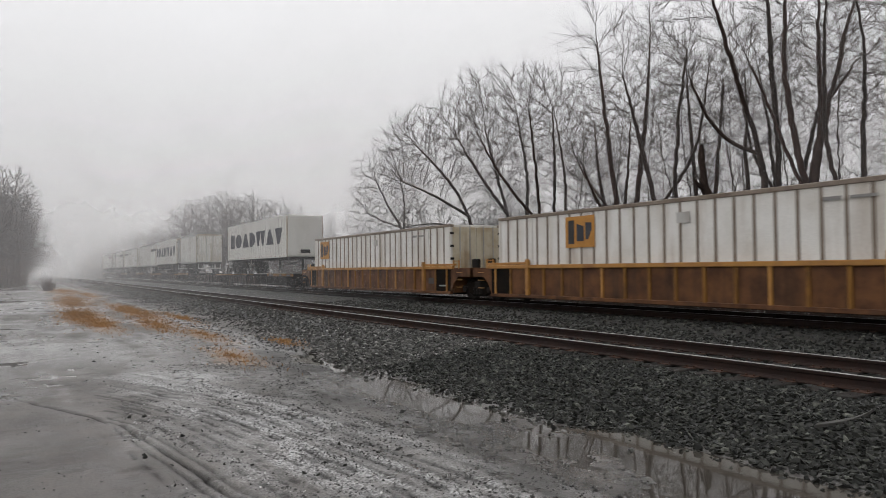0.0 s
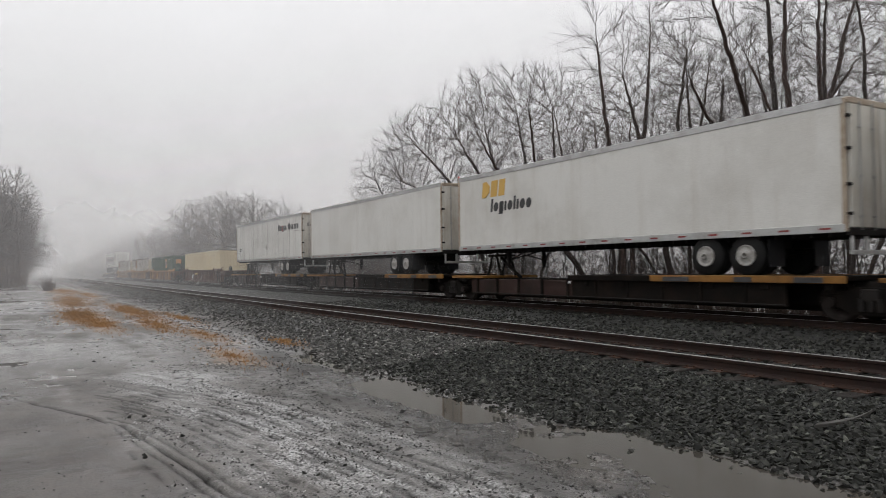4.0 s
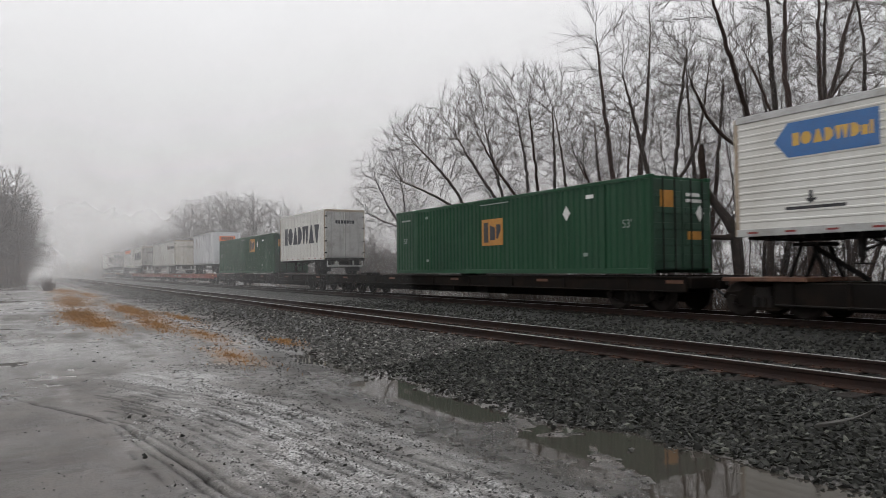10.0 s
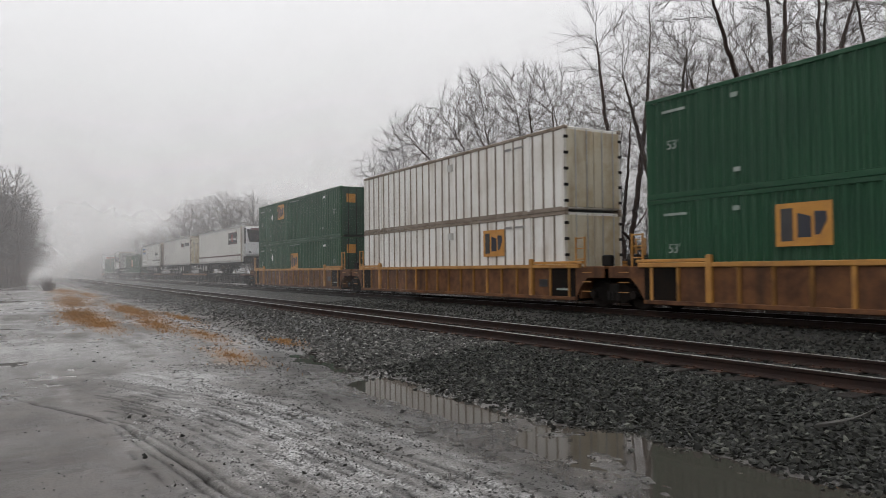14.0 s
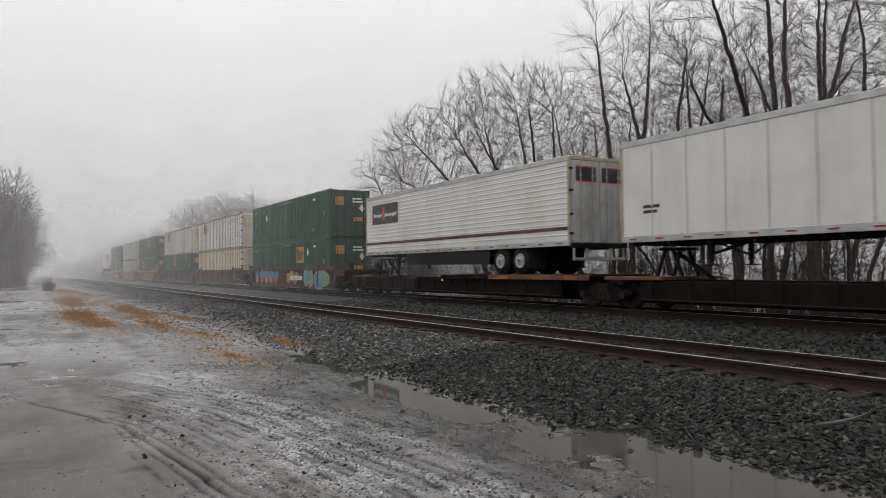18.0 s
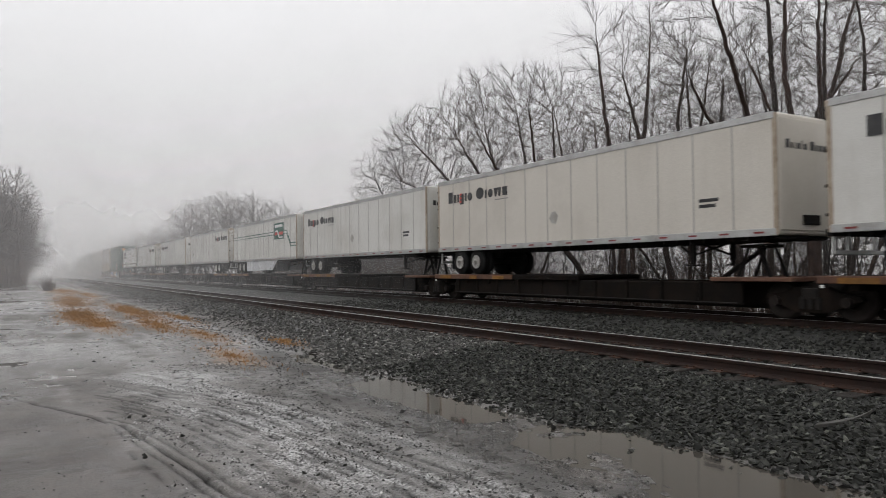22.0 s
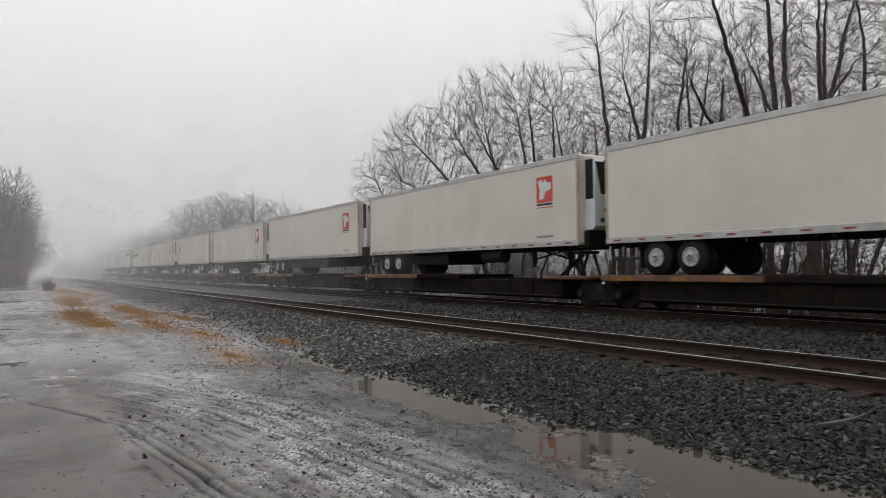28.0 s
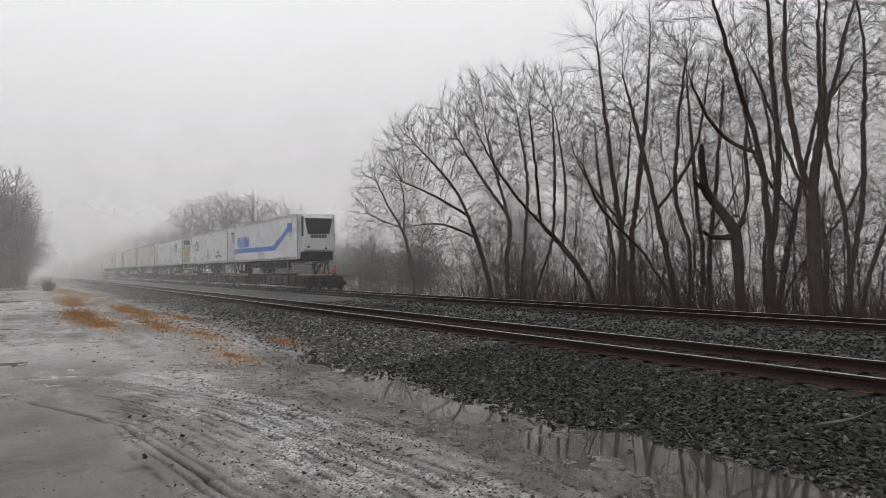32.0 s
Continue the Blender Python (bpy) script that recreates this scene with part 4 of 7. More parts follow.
def stump(root_pose):
    """A leaning dead trunk, snapped off above a crooked elbow."""
    rng = random.Random(5)
    w = Limbs()

    def line(*pts):
        return [Vector(p) for p in pts]

    trunk = line((0.1, 0, -0.3), (0.03, 0, 0.8), (-0.02, 0, 1.9), (-0.1, 0, 3.1), (-0.14, 0, 3.45), (-0.4, 0.03, 3.9), (-0.72, 0.06, 4.35), (-1.02, 0.08, 4.75), (-1.16, 0.1, 5.05), (-1.17, 0.1, 5.6), (-1.22, 0.1, 6.1), (-1.2, 0.1, 6.5))
    w.tube(trunk, [0.23, 0.18, 0.165, 0.175, 0.215, 0.175, 0.145, 0.165, 0.16, 0.11, 0.13, 0.06], 10)
    w.tube(line((-0.1, 0, 3.25), (-0.55, -0.1, 3.2), (-1.0, -0.15, 3.22), (-1.3, -0.2, 3.42)), [0.14, 0.1, 0.085, 0.05], 7)
    w.tube(line((-1.1, 0.05, 4.95), (-1.35, 0, 5.05), (-1.55, 0, 5.3)), [0.1, 0.07, 0.03], 6)
    w.tube(line((-0.12, 0, 3.5), (0.15, 0, 3.75), (0.36, 0.1, 4.5), (0.42, 0.1, 5.2), (0.36, 0.15, 6.2), (0.5, 0.2, 7.6), (0.42, 0.2, 9.2)), [0.14, 0.11, 0.085, 0.075, 0.06, 0.04, 0.012], 7)
    w.tube(line((-0.12, 0, 3.5), (-0.2, 0.15, 3.85), (-0.05, 0.2, 4.0), (0.15, 0.2, 3.95)), [0.1, 0.07, 0.05, 0.03], 6)
    for _ in range(26):
        p, d = along(trunk, rng.uniform(0.3, 0.9))
        w.tube(crooked(rng, p, side_way(rng, d, 1.0), rng.uniform(0.6, 2.2), 5, 0.24, 0.14), [0.022, 0.016, 0.012, 0.009, 0.007, 0.004], 3)
    root = thing("dead_tree", "dead leaning tree snapped off above an elbow", "tree")
    part("trunk", w.mesh("trunk", M["bark"]), M["bark"], root)
    root.matrix_basis = root_pose
    return root


def place_trees():
    first = {}
    kinds = {
        "leaner": ("slim bare tree leaning over with a fan of fine twigs", "bark", 11,
                   ((None, ((0, 0), (-0.26, 2.4), (-0.75, 4.7), (-1.7, 6.4), (-2.6, 8.3))), (0, ((-0.75, 4.7), (-0.7, 6.6), (-1.0, 8.6))), (0, ((-1.0, 5.2), (-2.2, 5.6), (-3.2, 6.2)))),
                   ((-2.3, 7.5, 2.0, 2.8), (-0.8, 7.8, 1.4, 2.5), (-2.9, 5.4, 1.4, 1.3)), dict(girth=0.13)),
        "arch": ("bare spreading tree with many arching limbs from one root", "bark", 23,
                 ((None, ((-1.2, 0), (-1.6, 1.9), (-2.2, 4.0), (-3.0, 6.1), (-4.3, 7.9), (-5.5, 9.2))), (None, ((-0.4, 0), (-0.6, 2.5), (-0.4, 4.6), (-1.0, 7.0), (-1.6, 9.7))),
                  (None, ((0, 0), (0.4, 4.0), (0.6, 7.0), (0.15, 10.4))), (None, ((0.5, 0), (1.2, 1.9), (1.8, 4.0), (1.9, 7.0), (1.8, 10.6))),
                  (0, ((-2.2, 4.0), (-4.0, 4.7), (-5.8, 4.6))), (0, ((-2.6, 5.2), (-4.4, 6.2), (-6.0, 6.9))), (1, ((-0.5, 5.2), (-2.0, 7.4), (-3.2, 9.6)))),
                 ((-4.7, 8.2, 2.6, 2.6), (-1.6, 9.6, 2.7, 3.1), (1.0, 10.0, 2.1, 3.1), (-4.6, 4.9, 2.2, 1.3), (-1.0, 6.0, 2.4, 1.6)), dict(per_m3=16.0, kill=0.3, girth=0.13, sprays=1.5, long=1.3)),
        "bent": ("bare tree leaning far over with a long curved trunk", "bark", 29,
                 ((None, ((0, 0), (-0.6, 1.7), (-1.7, 3.3), (-2.7, 4.4), (-3.7, 5.5), (-4.7, 7.0), (-5.5, 8.6))), (0, ((-1.7, 3.3), (-1.5, 6.3), (-1.9, 9.9))), (0, ((-2.7, 4.4), (-2.9, 7.0), (-3.2, 9.8)))),
                 ((-4.8, 8.0, 1.9, 2.3), (-2.4, 8.4, 1.9, 2.8)), dict(girth=0.12, per_m3=9.0, kill=0.36, thin=0.0066, sprays=1.4, long=1.5)),
        "tall": ("tall bare tree with two reddish trunks", "bark_red", 37,
                 ((None, ((-0.25, 0), (-0.25, 2.8), (-0.6, 6.0), (-0.85, 8.4), (-1.1, 11.3))), (None, ((0.25, 0), (0.1, 2.8), (0.4, 5.2), (0.85, 8.4), (1.1, 11.8))), (0, ((-0.4, 4.0), (-1.6, 5.6), (-2.4, 7.4)))),
                 ((-0.9, 9.2, 1.7, 3.7), (0.9, 9.4, 1.6, 3.9), (-1.5, 6.2, 1.5, 1.8)), dict(girth=0.12, per_m3=9.0, kill=0.36, thin=0.0066, sprays=1.4, long=1.5)),
        "split": ("bare tree split low into crossing trunks", "bark", 53,
                  ((None, ((-0.1, 0), (-0.55, 1.2), (-1.45, 2.8), (-2.1, 3.5), (-3.2, 4.8), (-3.9, 6.6))), (None, ((0, 0), (-0.45, 2.3), (-0.9, 4.6), (-1.35, 7.0), (-2.0, 10.2))),
                   (None, ((0.2, 0), (0.3, 3.0), (-0.2, 5.0), (-0.1, 8.0), (0.3, 11.0))), (1, ((-0.9, 4.6), (0.6, 7.0), (1.2, 10.5)))),
                  ((-1.9, 9.4, 1.8, 3.1), (0.4, 9.5, 1.9, 3.4), (-3.5, 6.4, 1.4, 1.8)), dict(girth=0.12, per_m3=9.0, kill=0.36, thin=0.0066, sprays=1.4, long=1.5)),
        "twin": ("tall bare tree with two dark trunks from one root", "bark", 43,
                 ((None, ((0, 0), (-0.05, 3.0), (-0.4, 5.9), (-1.05, 8.0), (-1.7, 9.9), (-2.4, 11.8))), (0, ((-0.05, 2.6), (0.25, 4.9), (0.2, 6.8), (-0.1, 9.1), (-0.3, 11.6))), (0, ((-0.5, 6.1), (-1.3, 6.7), (-2.1, 7.7), (-2.6, 8.8)))),
                 ((-2.0, 10.8, 1.9, 3.2), (0.0, 11.0, 1.8, 3.6), (-2.5, 7.7, 1.4, 1.2)), dict(girth=0.165, per_m3=9.0, kill=0.36, thin=0.0066, sprays=1.4, long=1.5)),
        "forked": ("tall bare tree that forks into heavy limbs", "bark_red", 41,
                   ((None, ((0, 0), (0, 2.5), (0, 4.8), (0.2, 6.8), (0.15, 9.0), (0.15, 11.2))), (0, ((0, 4.6), (-0.35, 5.4), (-0.65, 6.8), (-0.9, 8.7), (-0.75, 10.1), (-0.8, 11.5))),
                    (0, ((0.2, 6.4), (0.65, 7.7), (1.1, 9.0), (1.5, 10.2), (2.0, 11.5))), (2, ((0.65, 7.7), (1.5, 8.8), (2.4, 9.6))), (0, ((0, 4.2), (-0.7, 6.0), (-1.2, 8.0), (-1.7, 9.6))), (0, ((0, 2.2), (0.7, 3.9), (1.2, 6.0)))),
                   ((-1.1, 10.4, 1.6, 3.3), (1.2, 10.4, 1.9, 3.3), (0.1, 7.6, 1.9, 1.4)), dict(girth=0.22, per_m3=9.0, kill=0.36, thin=0.0066, sprays=1.4, long=1.5)),
        "bowed": ("bare tree with bowed stems and a low side limb", "bark", 47,
                  ((None, ((-0.2, 0), (0, 2.0), (-0.2, 4.0), (-0.6, 5.8), (-0.8, 8.0), (-0.7, 11.0))), (None, ((0.2, 0), (0.5, 1.8), (1.0, 3.2), (1.3, 4.6), (1.5, 7.0), (1.2, 10.0))), (0, ((0, 2.0), (0.4, 4.2), (0.5, 6.4), (0.6, 9.0), (0.3, 11.0)))),
                  ((-0.2, 9.2, 1.8, 3.7), (1.5, 7.2, 1.6, 3.0), (1.2, 4.4, 1.4, 1.3)), dict(girth=0.12, per_m3=9.0, kill=0.36, thin=0.0066, sprays=1.4, long=1.5)),
        "slim": ("slim young bare tree", "bark", 67,
                 ((None, ((0, 0), (-0.2, 3.5), (0.1, 6.5), (0, 9.0))), (0, ((-0.15, 3.0), (0.8, 5.2), (1.1, 7.2)))), ((0, 7.0, 1.3, 3.4), (0.9, 6.0, 1.0, 2.0)), dict(per_m3=11.0, kill=0.34, thin=0.007, sprays=1.6, long=1.4)),
        "pole": ("thin crooked bare sapling", "bark", 61, ((None, ((0, 0), (0.3, 3.0), (0.1, 6.0), (0.5, 9.5))),), ((0.3, 7.6, 0.9, 3.6),), dict(per_m3=11.0, kill=0.34, thin=0.007, sprays=1.6, long=1.4)),
        "scrub": ("low thicket of thin brown stems", "bark_red", 83,
                  tuple((None, ((0.35 * k - 1.0, 0), (0.55 * k - 1.6, 1.2), (0.85 * k - 2.5, 2.6 + 0.4 * (k % 3)))) for k in range(7)), ((0, 2.4, 2.6, 1.7, 1.6), (0, 1.3, 2.2, 1.1, 1.6)), dict(per_m3=20.0, thin=0.0075, sprays=1.4)),
        "clump": ("clump of thin bare stems from one root", "bark", 59,
                  ((None, ((-0.3, 0), (-1.0, 4.0), (-1.8, 8.0))), (None, ((0, 0), (0.1, 5.0), (-0.1, 10.0))), (None, ((0.3, 0), (0.9, 4.0), (1.6, 8.6)))), ((0, 8.0, 2.8, 4.4),), dict(per_m3=8.0, gap=0.3, kill=0.4, reach=2.6, thin=0.022, sprays=1.6, long=1.6)),
        "round": ("bare bushy tree with a rounded crown", "bark", 71,
                  ((None, ((0, 0), (-0.6, 2.4), (-1.8, 5.0))), (None, ((0.2, 0), (0.7, 2.4), (1.9, 5.0))), (0, ((-0.3, 1.4), (0.0, 4.0), (0.1, 7.0)))), ((0, 5.9, 3.9, 3.9, 3.0), (-2.0, 3.6, 2.6, 2.0), (2.0, 3.6, 2.6, 2.0)), dict(per_m3=9.0, gap=0.28, kill=0.38, reach=2.6, thin=0.02, sprays=1.6, long=1.6)),
    }

    def put(kind, x, y, turn=0.0, size=1.0):
        m = pose(x, y, float(ground_z(np.array([x]), np.array([y]))[0]), 0, 0, turn) @ Matrix.Diagonal((size, size, size, 1))
        if kind not in first:
            label, bark, seed, stems, crowns, how = kinds[kind]
            first[kind] = bare_tree(label, bark, seed, stems, crowns, **how)
            ob = first[kind]
            ob.matrix_basis = m
        else:
            ob = copy_thing(first[kind], m)
            ob.scale = (size, size, size)
        return ob

    # the trees across the track, from the open end of the row towards the mist
    for row in (("bowed", -10.9, 22.4, 8, 0.95), ("bowed", -12.6, 22.2, 0, 1.0), ("forked", -13.6, 22.0, 0, 1.0), ("twin", -15.2, 22.0, 0, 1.0), ("split", -19.4, 22.5, 0, 1.0), ("tall", -22.5, 22.8, 0, 1.1), ("bent", -24.0, 22.5, 0, 1.0),
                ("arch", -30.2, 22.5, 0, 1.0), ("leaner", -41.5, 22.5, 0, 1.0),
                ("pole", -12.2, 25.2, 120, 0.95), ("pole", -14.6, 25.0, 30, 1.1), ("slim", -16.6, 25.2, 160, 1.1), ("slim", -18.2, 24.6, 200, 1.15), ("pole", -17.2, 23.2, 0, 1.0), ("slim", -20.6, 24.4, 170, 1.2),
                ("split", -17.6, 25.6, 180, 0.95), ("tall", -21.2, 26.0, 200, 0.95), ("pole", -23.6, 25.0, 10, 1.05), ("slim", -25.4, 24.2, 60, 1.1), ("tall", -26.4, 25.8, 150, 0.85), ("slim", -27.6, 24.2, 20, 1.05),
                ("slim", -33.0, 25.0, 190, 0.85), ("pole", -36.0, 24.6, 60, 0.75), ("slim", -39.0, 25.5, 80, 0.7), ("slim", -44.5, 24.6, 0, 0.72), ("pole", -46.5, 24.0, 40, 0.7), ("slim", -50.0, 23.6, 90, 0.68), ("slim", -53.5, 24.0, 10, 0.7),
                ("pole", -55.5, 23.6, 100, 0.7), ("slim", -58.0, 23.2, 200, 0.7), ("slim", -62.0, 24.5, 250, 0.68), ("slim", -66.0, 24.0, 130, 0.68), ("slim", -72.0, 23.5, 20, 0.7), ("round", -82.0, 26.5, 50, 1.1), ("round", -88.0, 25.0, 0, 1.22), ("round", -94.0, 26.0, 150, 1.25), ("round", -104.0, 25.0, 100, 1.4), ("round", -110.0, 27.0, 10, 1.5),
                ("round", -117.0, 26.0, 200, 1.45), ("round", -127.0, 25.0, 300, 1.5), ("round", -136.0, 27.0, 90, 1.4)):
        put(*row)
    rng = random.Random(3)
    for k in range(26):
        put(rng.choice(("round", "round", "clump")), -138 - 7.5 * k + rng.uniform(-3, 3), 24 + rng.uniform(-1, 6), rng.uniform(0, 360), rng.uniform(0.85, 1.2))
    for k in range(7):
        put(rng.choice(("tall", "clump", "slim")), 3 + 12 * k + rng.uniform(-3, 3), 23 + rng.uniform(-1, 4), rng.uniform(0, 360), rng.uniform(0.85, 1.1))
    for k in range(26):
        put(rng.choice(("slim", "pole", "pole")), -11 - 3.0 * k + rng.uniform(-2, 2), 28 + rng.uniform(0, 12), rng.uniform(0, 360), rng.uniform(0.6, 1.0) if k < 8 else rng.uniform(0.45, 0.65))
    for k in range(15):
        put(rng.choice(("slim", "pole")), -12 - 2.2 * k + rng.uniform(-1.5, 1.5), 27.5 + rng.uniform(0, 7), rng.uniform(0, 360), rng.uniform(0.7, 0.95))
    for k in range(28):
        put("scrub", -9.5 - 2.3 * k + rng.uniform(-0.6, 0.6), 23.6 + rng.uniform(0, 4.5), rng.uniform(0, 360), rng.uniform(0.8, 1.45))
    # the wood on the lot's side of the line
    for k in range(30):
        put(rng.choice(("round", "clump", "round")), -84 - 3.4 * k + rng.uniform(-2, 2), 0.1 - abs(rng.gauss(0, 3.6)), rng.uniform(0, 360), rng.uniform(1.0, 1.35))
    stump(pose(-16.2, 21.7, -0.9, 0, 0, 59.3))


def brush_strip(name, label, x0, x1, y0, y1, n, seed, tall, n_twig=3):
    rng = random.Random(seed)
    w = Limbs()
    for _ in range(n):
        x, y = rng.uniform(x0, x1), y0 + (y1 - y0) * rng.random() ** 1.3
        z = float(ground_z(np.array([x]), np.array([y]))[0])
        h = tall * rng.uniform(0.4, 1.2)
        st = crooked(rng, Vector((x, y, z - 0.1)), Vector((rng.gauss(0, 0.3), rng.gauss(0, 0.3), 1)), h, 4, 0.13, 0.03)
        r = rng.uniform(0.006, 0.016)
        w.tube(st, [r, r * 0.9, r * 0.7, r * 0.5, r * 0.3], 3)
        for _ in range(n_twig):
            p, d = along(st, rng.uniform(0.3, 0.95))
            w.tube(crooked(rng, p, side_way(rng, d, 0.7), h * rng.uniform(0.2, 0.4), 2, 0.15, 0.05), [r * 0.5, r * 0.4, r * 0.25], 3)
    return tagged(new(name, w.mesh(name, M["brush"])), label, "brush", "brush under the trees", "stuff")


place_trees()
brush_strip("brush", "tangle of thin brown saplings under the trees", -32, -5, 20.4, 26, 1700, 1, 1.9, 4)
brush_strip("brush", "tangle of thin brown saplings under the trees", -68, -32, 20.6, 27, 520, 2, 2.4, 4)
brush_strip("brush", "tall thin saplings crowding behind the trees", -31, -7, 24.5, 38, 900, 7, 4.2, 3)
brush_strip("brush", "tall thin saplings crowding behind the trees", -80, -31, 24, 40, 1500, 8, 4.4, 3)
brush_strip("brush", "low brown brush fading into the mist", -140, -68, 21, 30, 1000, 3, 3.4, 3)
brush_strip("brush", "dark brown undergrowth round the trunks", -24, -8, 21.2, 25, 500, 9, 1.3, 4)
brush_strip("brush", "thick brown scrub between the tall trunks", -15.5, -8, 22.2, 28, 220, 10, 2.6, 5)
brush_strip("brush", "brown saplings behind the track", -5, 30, 21, 28, 400, 4, 2.0)
brush_strip("brush", "brown thicket at the edge of the lot", -130, -80, -9, 0.6, 1300, 5, 3.6, 4)
brush_strip("bush", "small dark dead bush in the grass", -78.0, -76.8, 1.9, 2.7, 160, 6, 1.2, 4)


# ---- the freight train ----
MOVERS = []          # thing, place along the line at the start, height
W2 = 1.295           # half the width of a trailer or container


def runs(ob, s, z=0.0):
    MOVERS.append((ob, s, z))
    return ob


def decal(poly, y=-W2, t=0.008):
    return Shape().plate_y(poly, y - t, y + 0.004)


def rect(x0, x1, z0, z1):
    return [(x0, z0), (x1, z0), (x1, z1), (x0, z1)]


WIDE = {"T": 0.66, "P": 0.72, "O": 1.0, "A": 0.95, "V": 0.9, "W": 1.2, "D": 0.8, "I": 0.36, "i": 0.34, "o": 0.66, "n": 0.62, "p": 0.6, "r": 0.46, "w": 0.9, "l": 0.34, " ": 0.35}


def block_word(x, z, h, code, width, slant=0.0):
    """A painted word as a row of plain solid blocks, ovals and triangles that fills the given width."""
    s = Shape()
    k = width / sum(WIDE[c] for c in code)
    for c in code:
        w = WIDE[c] * k
        a, b = x + 0.07 * k, x + w - 0.07 * k
        m, top = (a + b) / 2, h if c.isupper() or c == "l" else 0.72 * h
        polys = []
        if c in "Oo":
            polys = [[(m + (b - a) / 2 * math.cos(6.283 * i / 16), z + top / 2 + top / 2 * math.sin(6.283 * i / 16)) for i in range(16)]]
        elif c == "A":
            polys = [[(a, z), (b, z), (m + 0.1 * k, z + h), (m - 0.1 * k, z + h)]]
        elif c == "V":
            polys = [[(m - 0.1 * k, z), (m + 0.1 * k, z), (b, z + h), (a, z + h)]]
        elif c in "Ww":
            polys = [[((p + q) / 2 - 0.08 * k, z), ((p + q) / 2 + 0.08 * k, z), (q, z + top), (p, z + top)] for p, q in ((a, m), (m, b))]
        elif c == "D":
            polys = [[(a, z), (m, z), (b, z + 0.3 * h), (b, z + 0.7 * h), (m, z + h), (a, z + h)]]
        elif c == "p":
            polys = [rect(a, b, z - 0.22 * h, z + top)]
        elif c != " ":
            polys = [rect(a, b, z, z + top)]
        for poly in polys:
            s.plate_y([(px + slant * (pz - z), pz) for px, pz in poly], -W2 - 0.017, -W2 + 0.004)
        x += w
    return s


def discs(xs, z, r, n=12):
    """Round stickers on the near side."""
    s = Shape()
    for x in xs:
        s.plate_y([(x + r * math.cos(6.283 * k / n), z + r * math.sin(6.283 * k / n)) for k in range(n)], -W2 - 0.009, -W2 + 0.004)
    return s


def bars(x, z, h, n, step_z, length):
    """Lines of small writing too far off to read."""
    s = Shape()
    for k in range(n):
        s.plate_y(rect(x, x + length * (1 - 0.15 * (k % 3)), z - k * step_z, z - k * step_z + h), -W2 - 0.007, -W2 + 0.004)
    return s


def lettering(body, x, z, size, y=-W2 - 0.008):
    """Readable writing on the near side."""
    cu = bpy.data.curves.new("writing", "FONT")
    cu.body, cu.size, cu.extrude, cu.align_x = body, size, 0.003, "CENTER"
    tmp = bpy.data.objects.new("writing", cu)
    me = bpy.data.meshes.new_from_object(tmp)
    bpy.data.objects.remove(tmp)
    me.transform(Matrix.Translation((x, y, z)) @ Matrix.Rotation(radians(90), 4, "X"))
    return me


# -- road trailers --
def wheel_pair(parent, x, z, side, rim_mat, r=0.51):
    """A dual road wheel on one end of an axle."""
    def tyre():
        s = Shape()
        for k in (0.0, 0.30):
            s.lathe([(k, r * 0.5), (k + 0.02, r * 0.93), (k + 0.06, r), (k + 0.2, r), (k + 0.24, r * 0.93), (k + 0.26, r * 0.5)], 0, 0, 24)
        return s.mesh("tyre", True)

    def rim():
        s = Shape()
        s.lathe([(-0.045, r * 0.1), (-0.04, r * 0.24), (-0.02, r * 0.30), (-0.012, r * 0.44), (-0.026, r * 0.47), (-0.034, r * 0.5), (-0.02, r * 0.53), (0.2, r * 0.52)], 0, 0, 24)
        s.lathe([(-0.075, r * 0.12), (-0.055, r * 0.18), (0.1, r * 0.2)], 0, 0, 16)
        for i in range(10):
            a = i * 0.628
            s.cyl((r * 0.31 * math.cos(a), -0.03, r * 0.31 * math.sin(a)), (r * 0.31 * math.cos(a), 0.08, r * 0.31 * math.sin(a)), 0.016, 6)
        return s.mesh("rim", True)

    w = part("wheel", stored(("tyre", r), tyre), M["tyre"], parent, "worn black dual tyre")
    me = stored(("rim", r, rim_mat), rim)
    part("rim", me, M[rim_mat], w, "pale steel rim" if rim_mat == "rim" else "dark steel rim")
    w.matrix_basis = pose(x, side * (W2 - 0.03), z, 0, 0, 0 if side < 0 else 180)
    return w


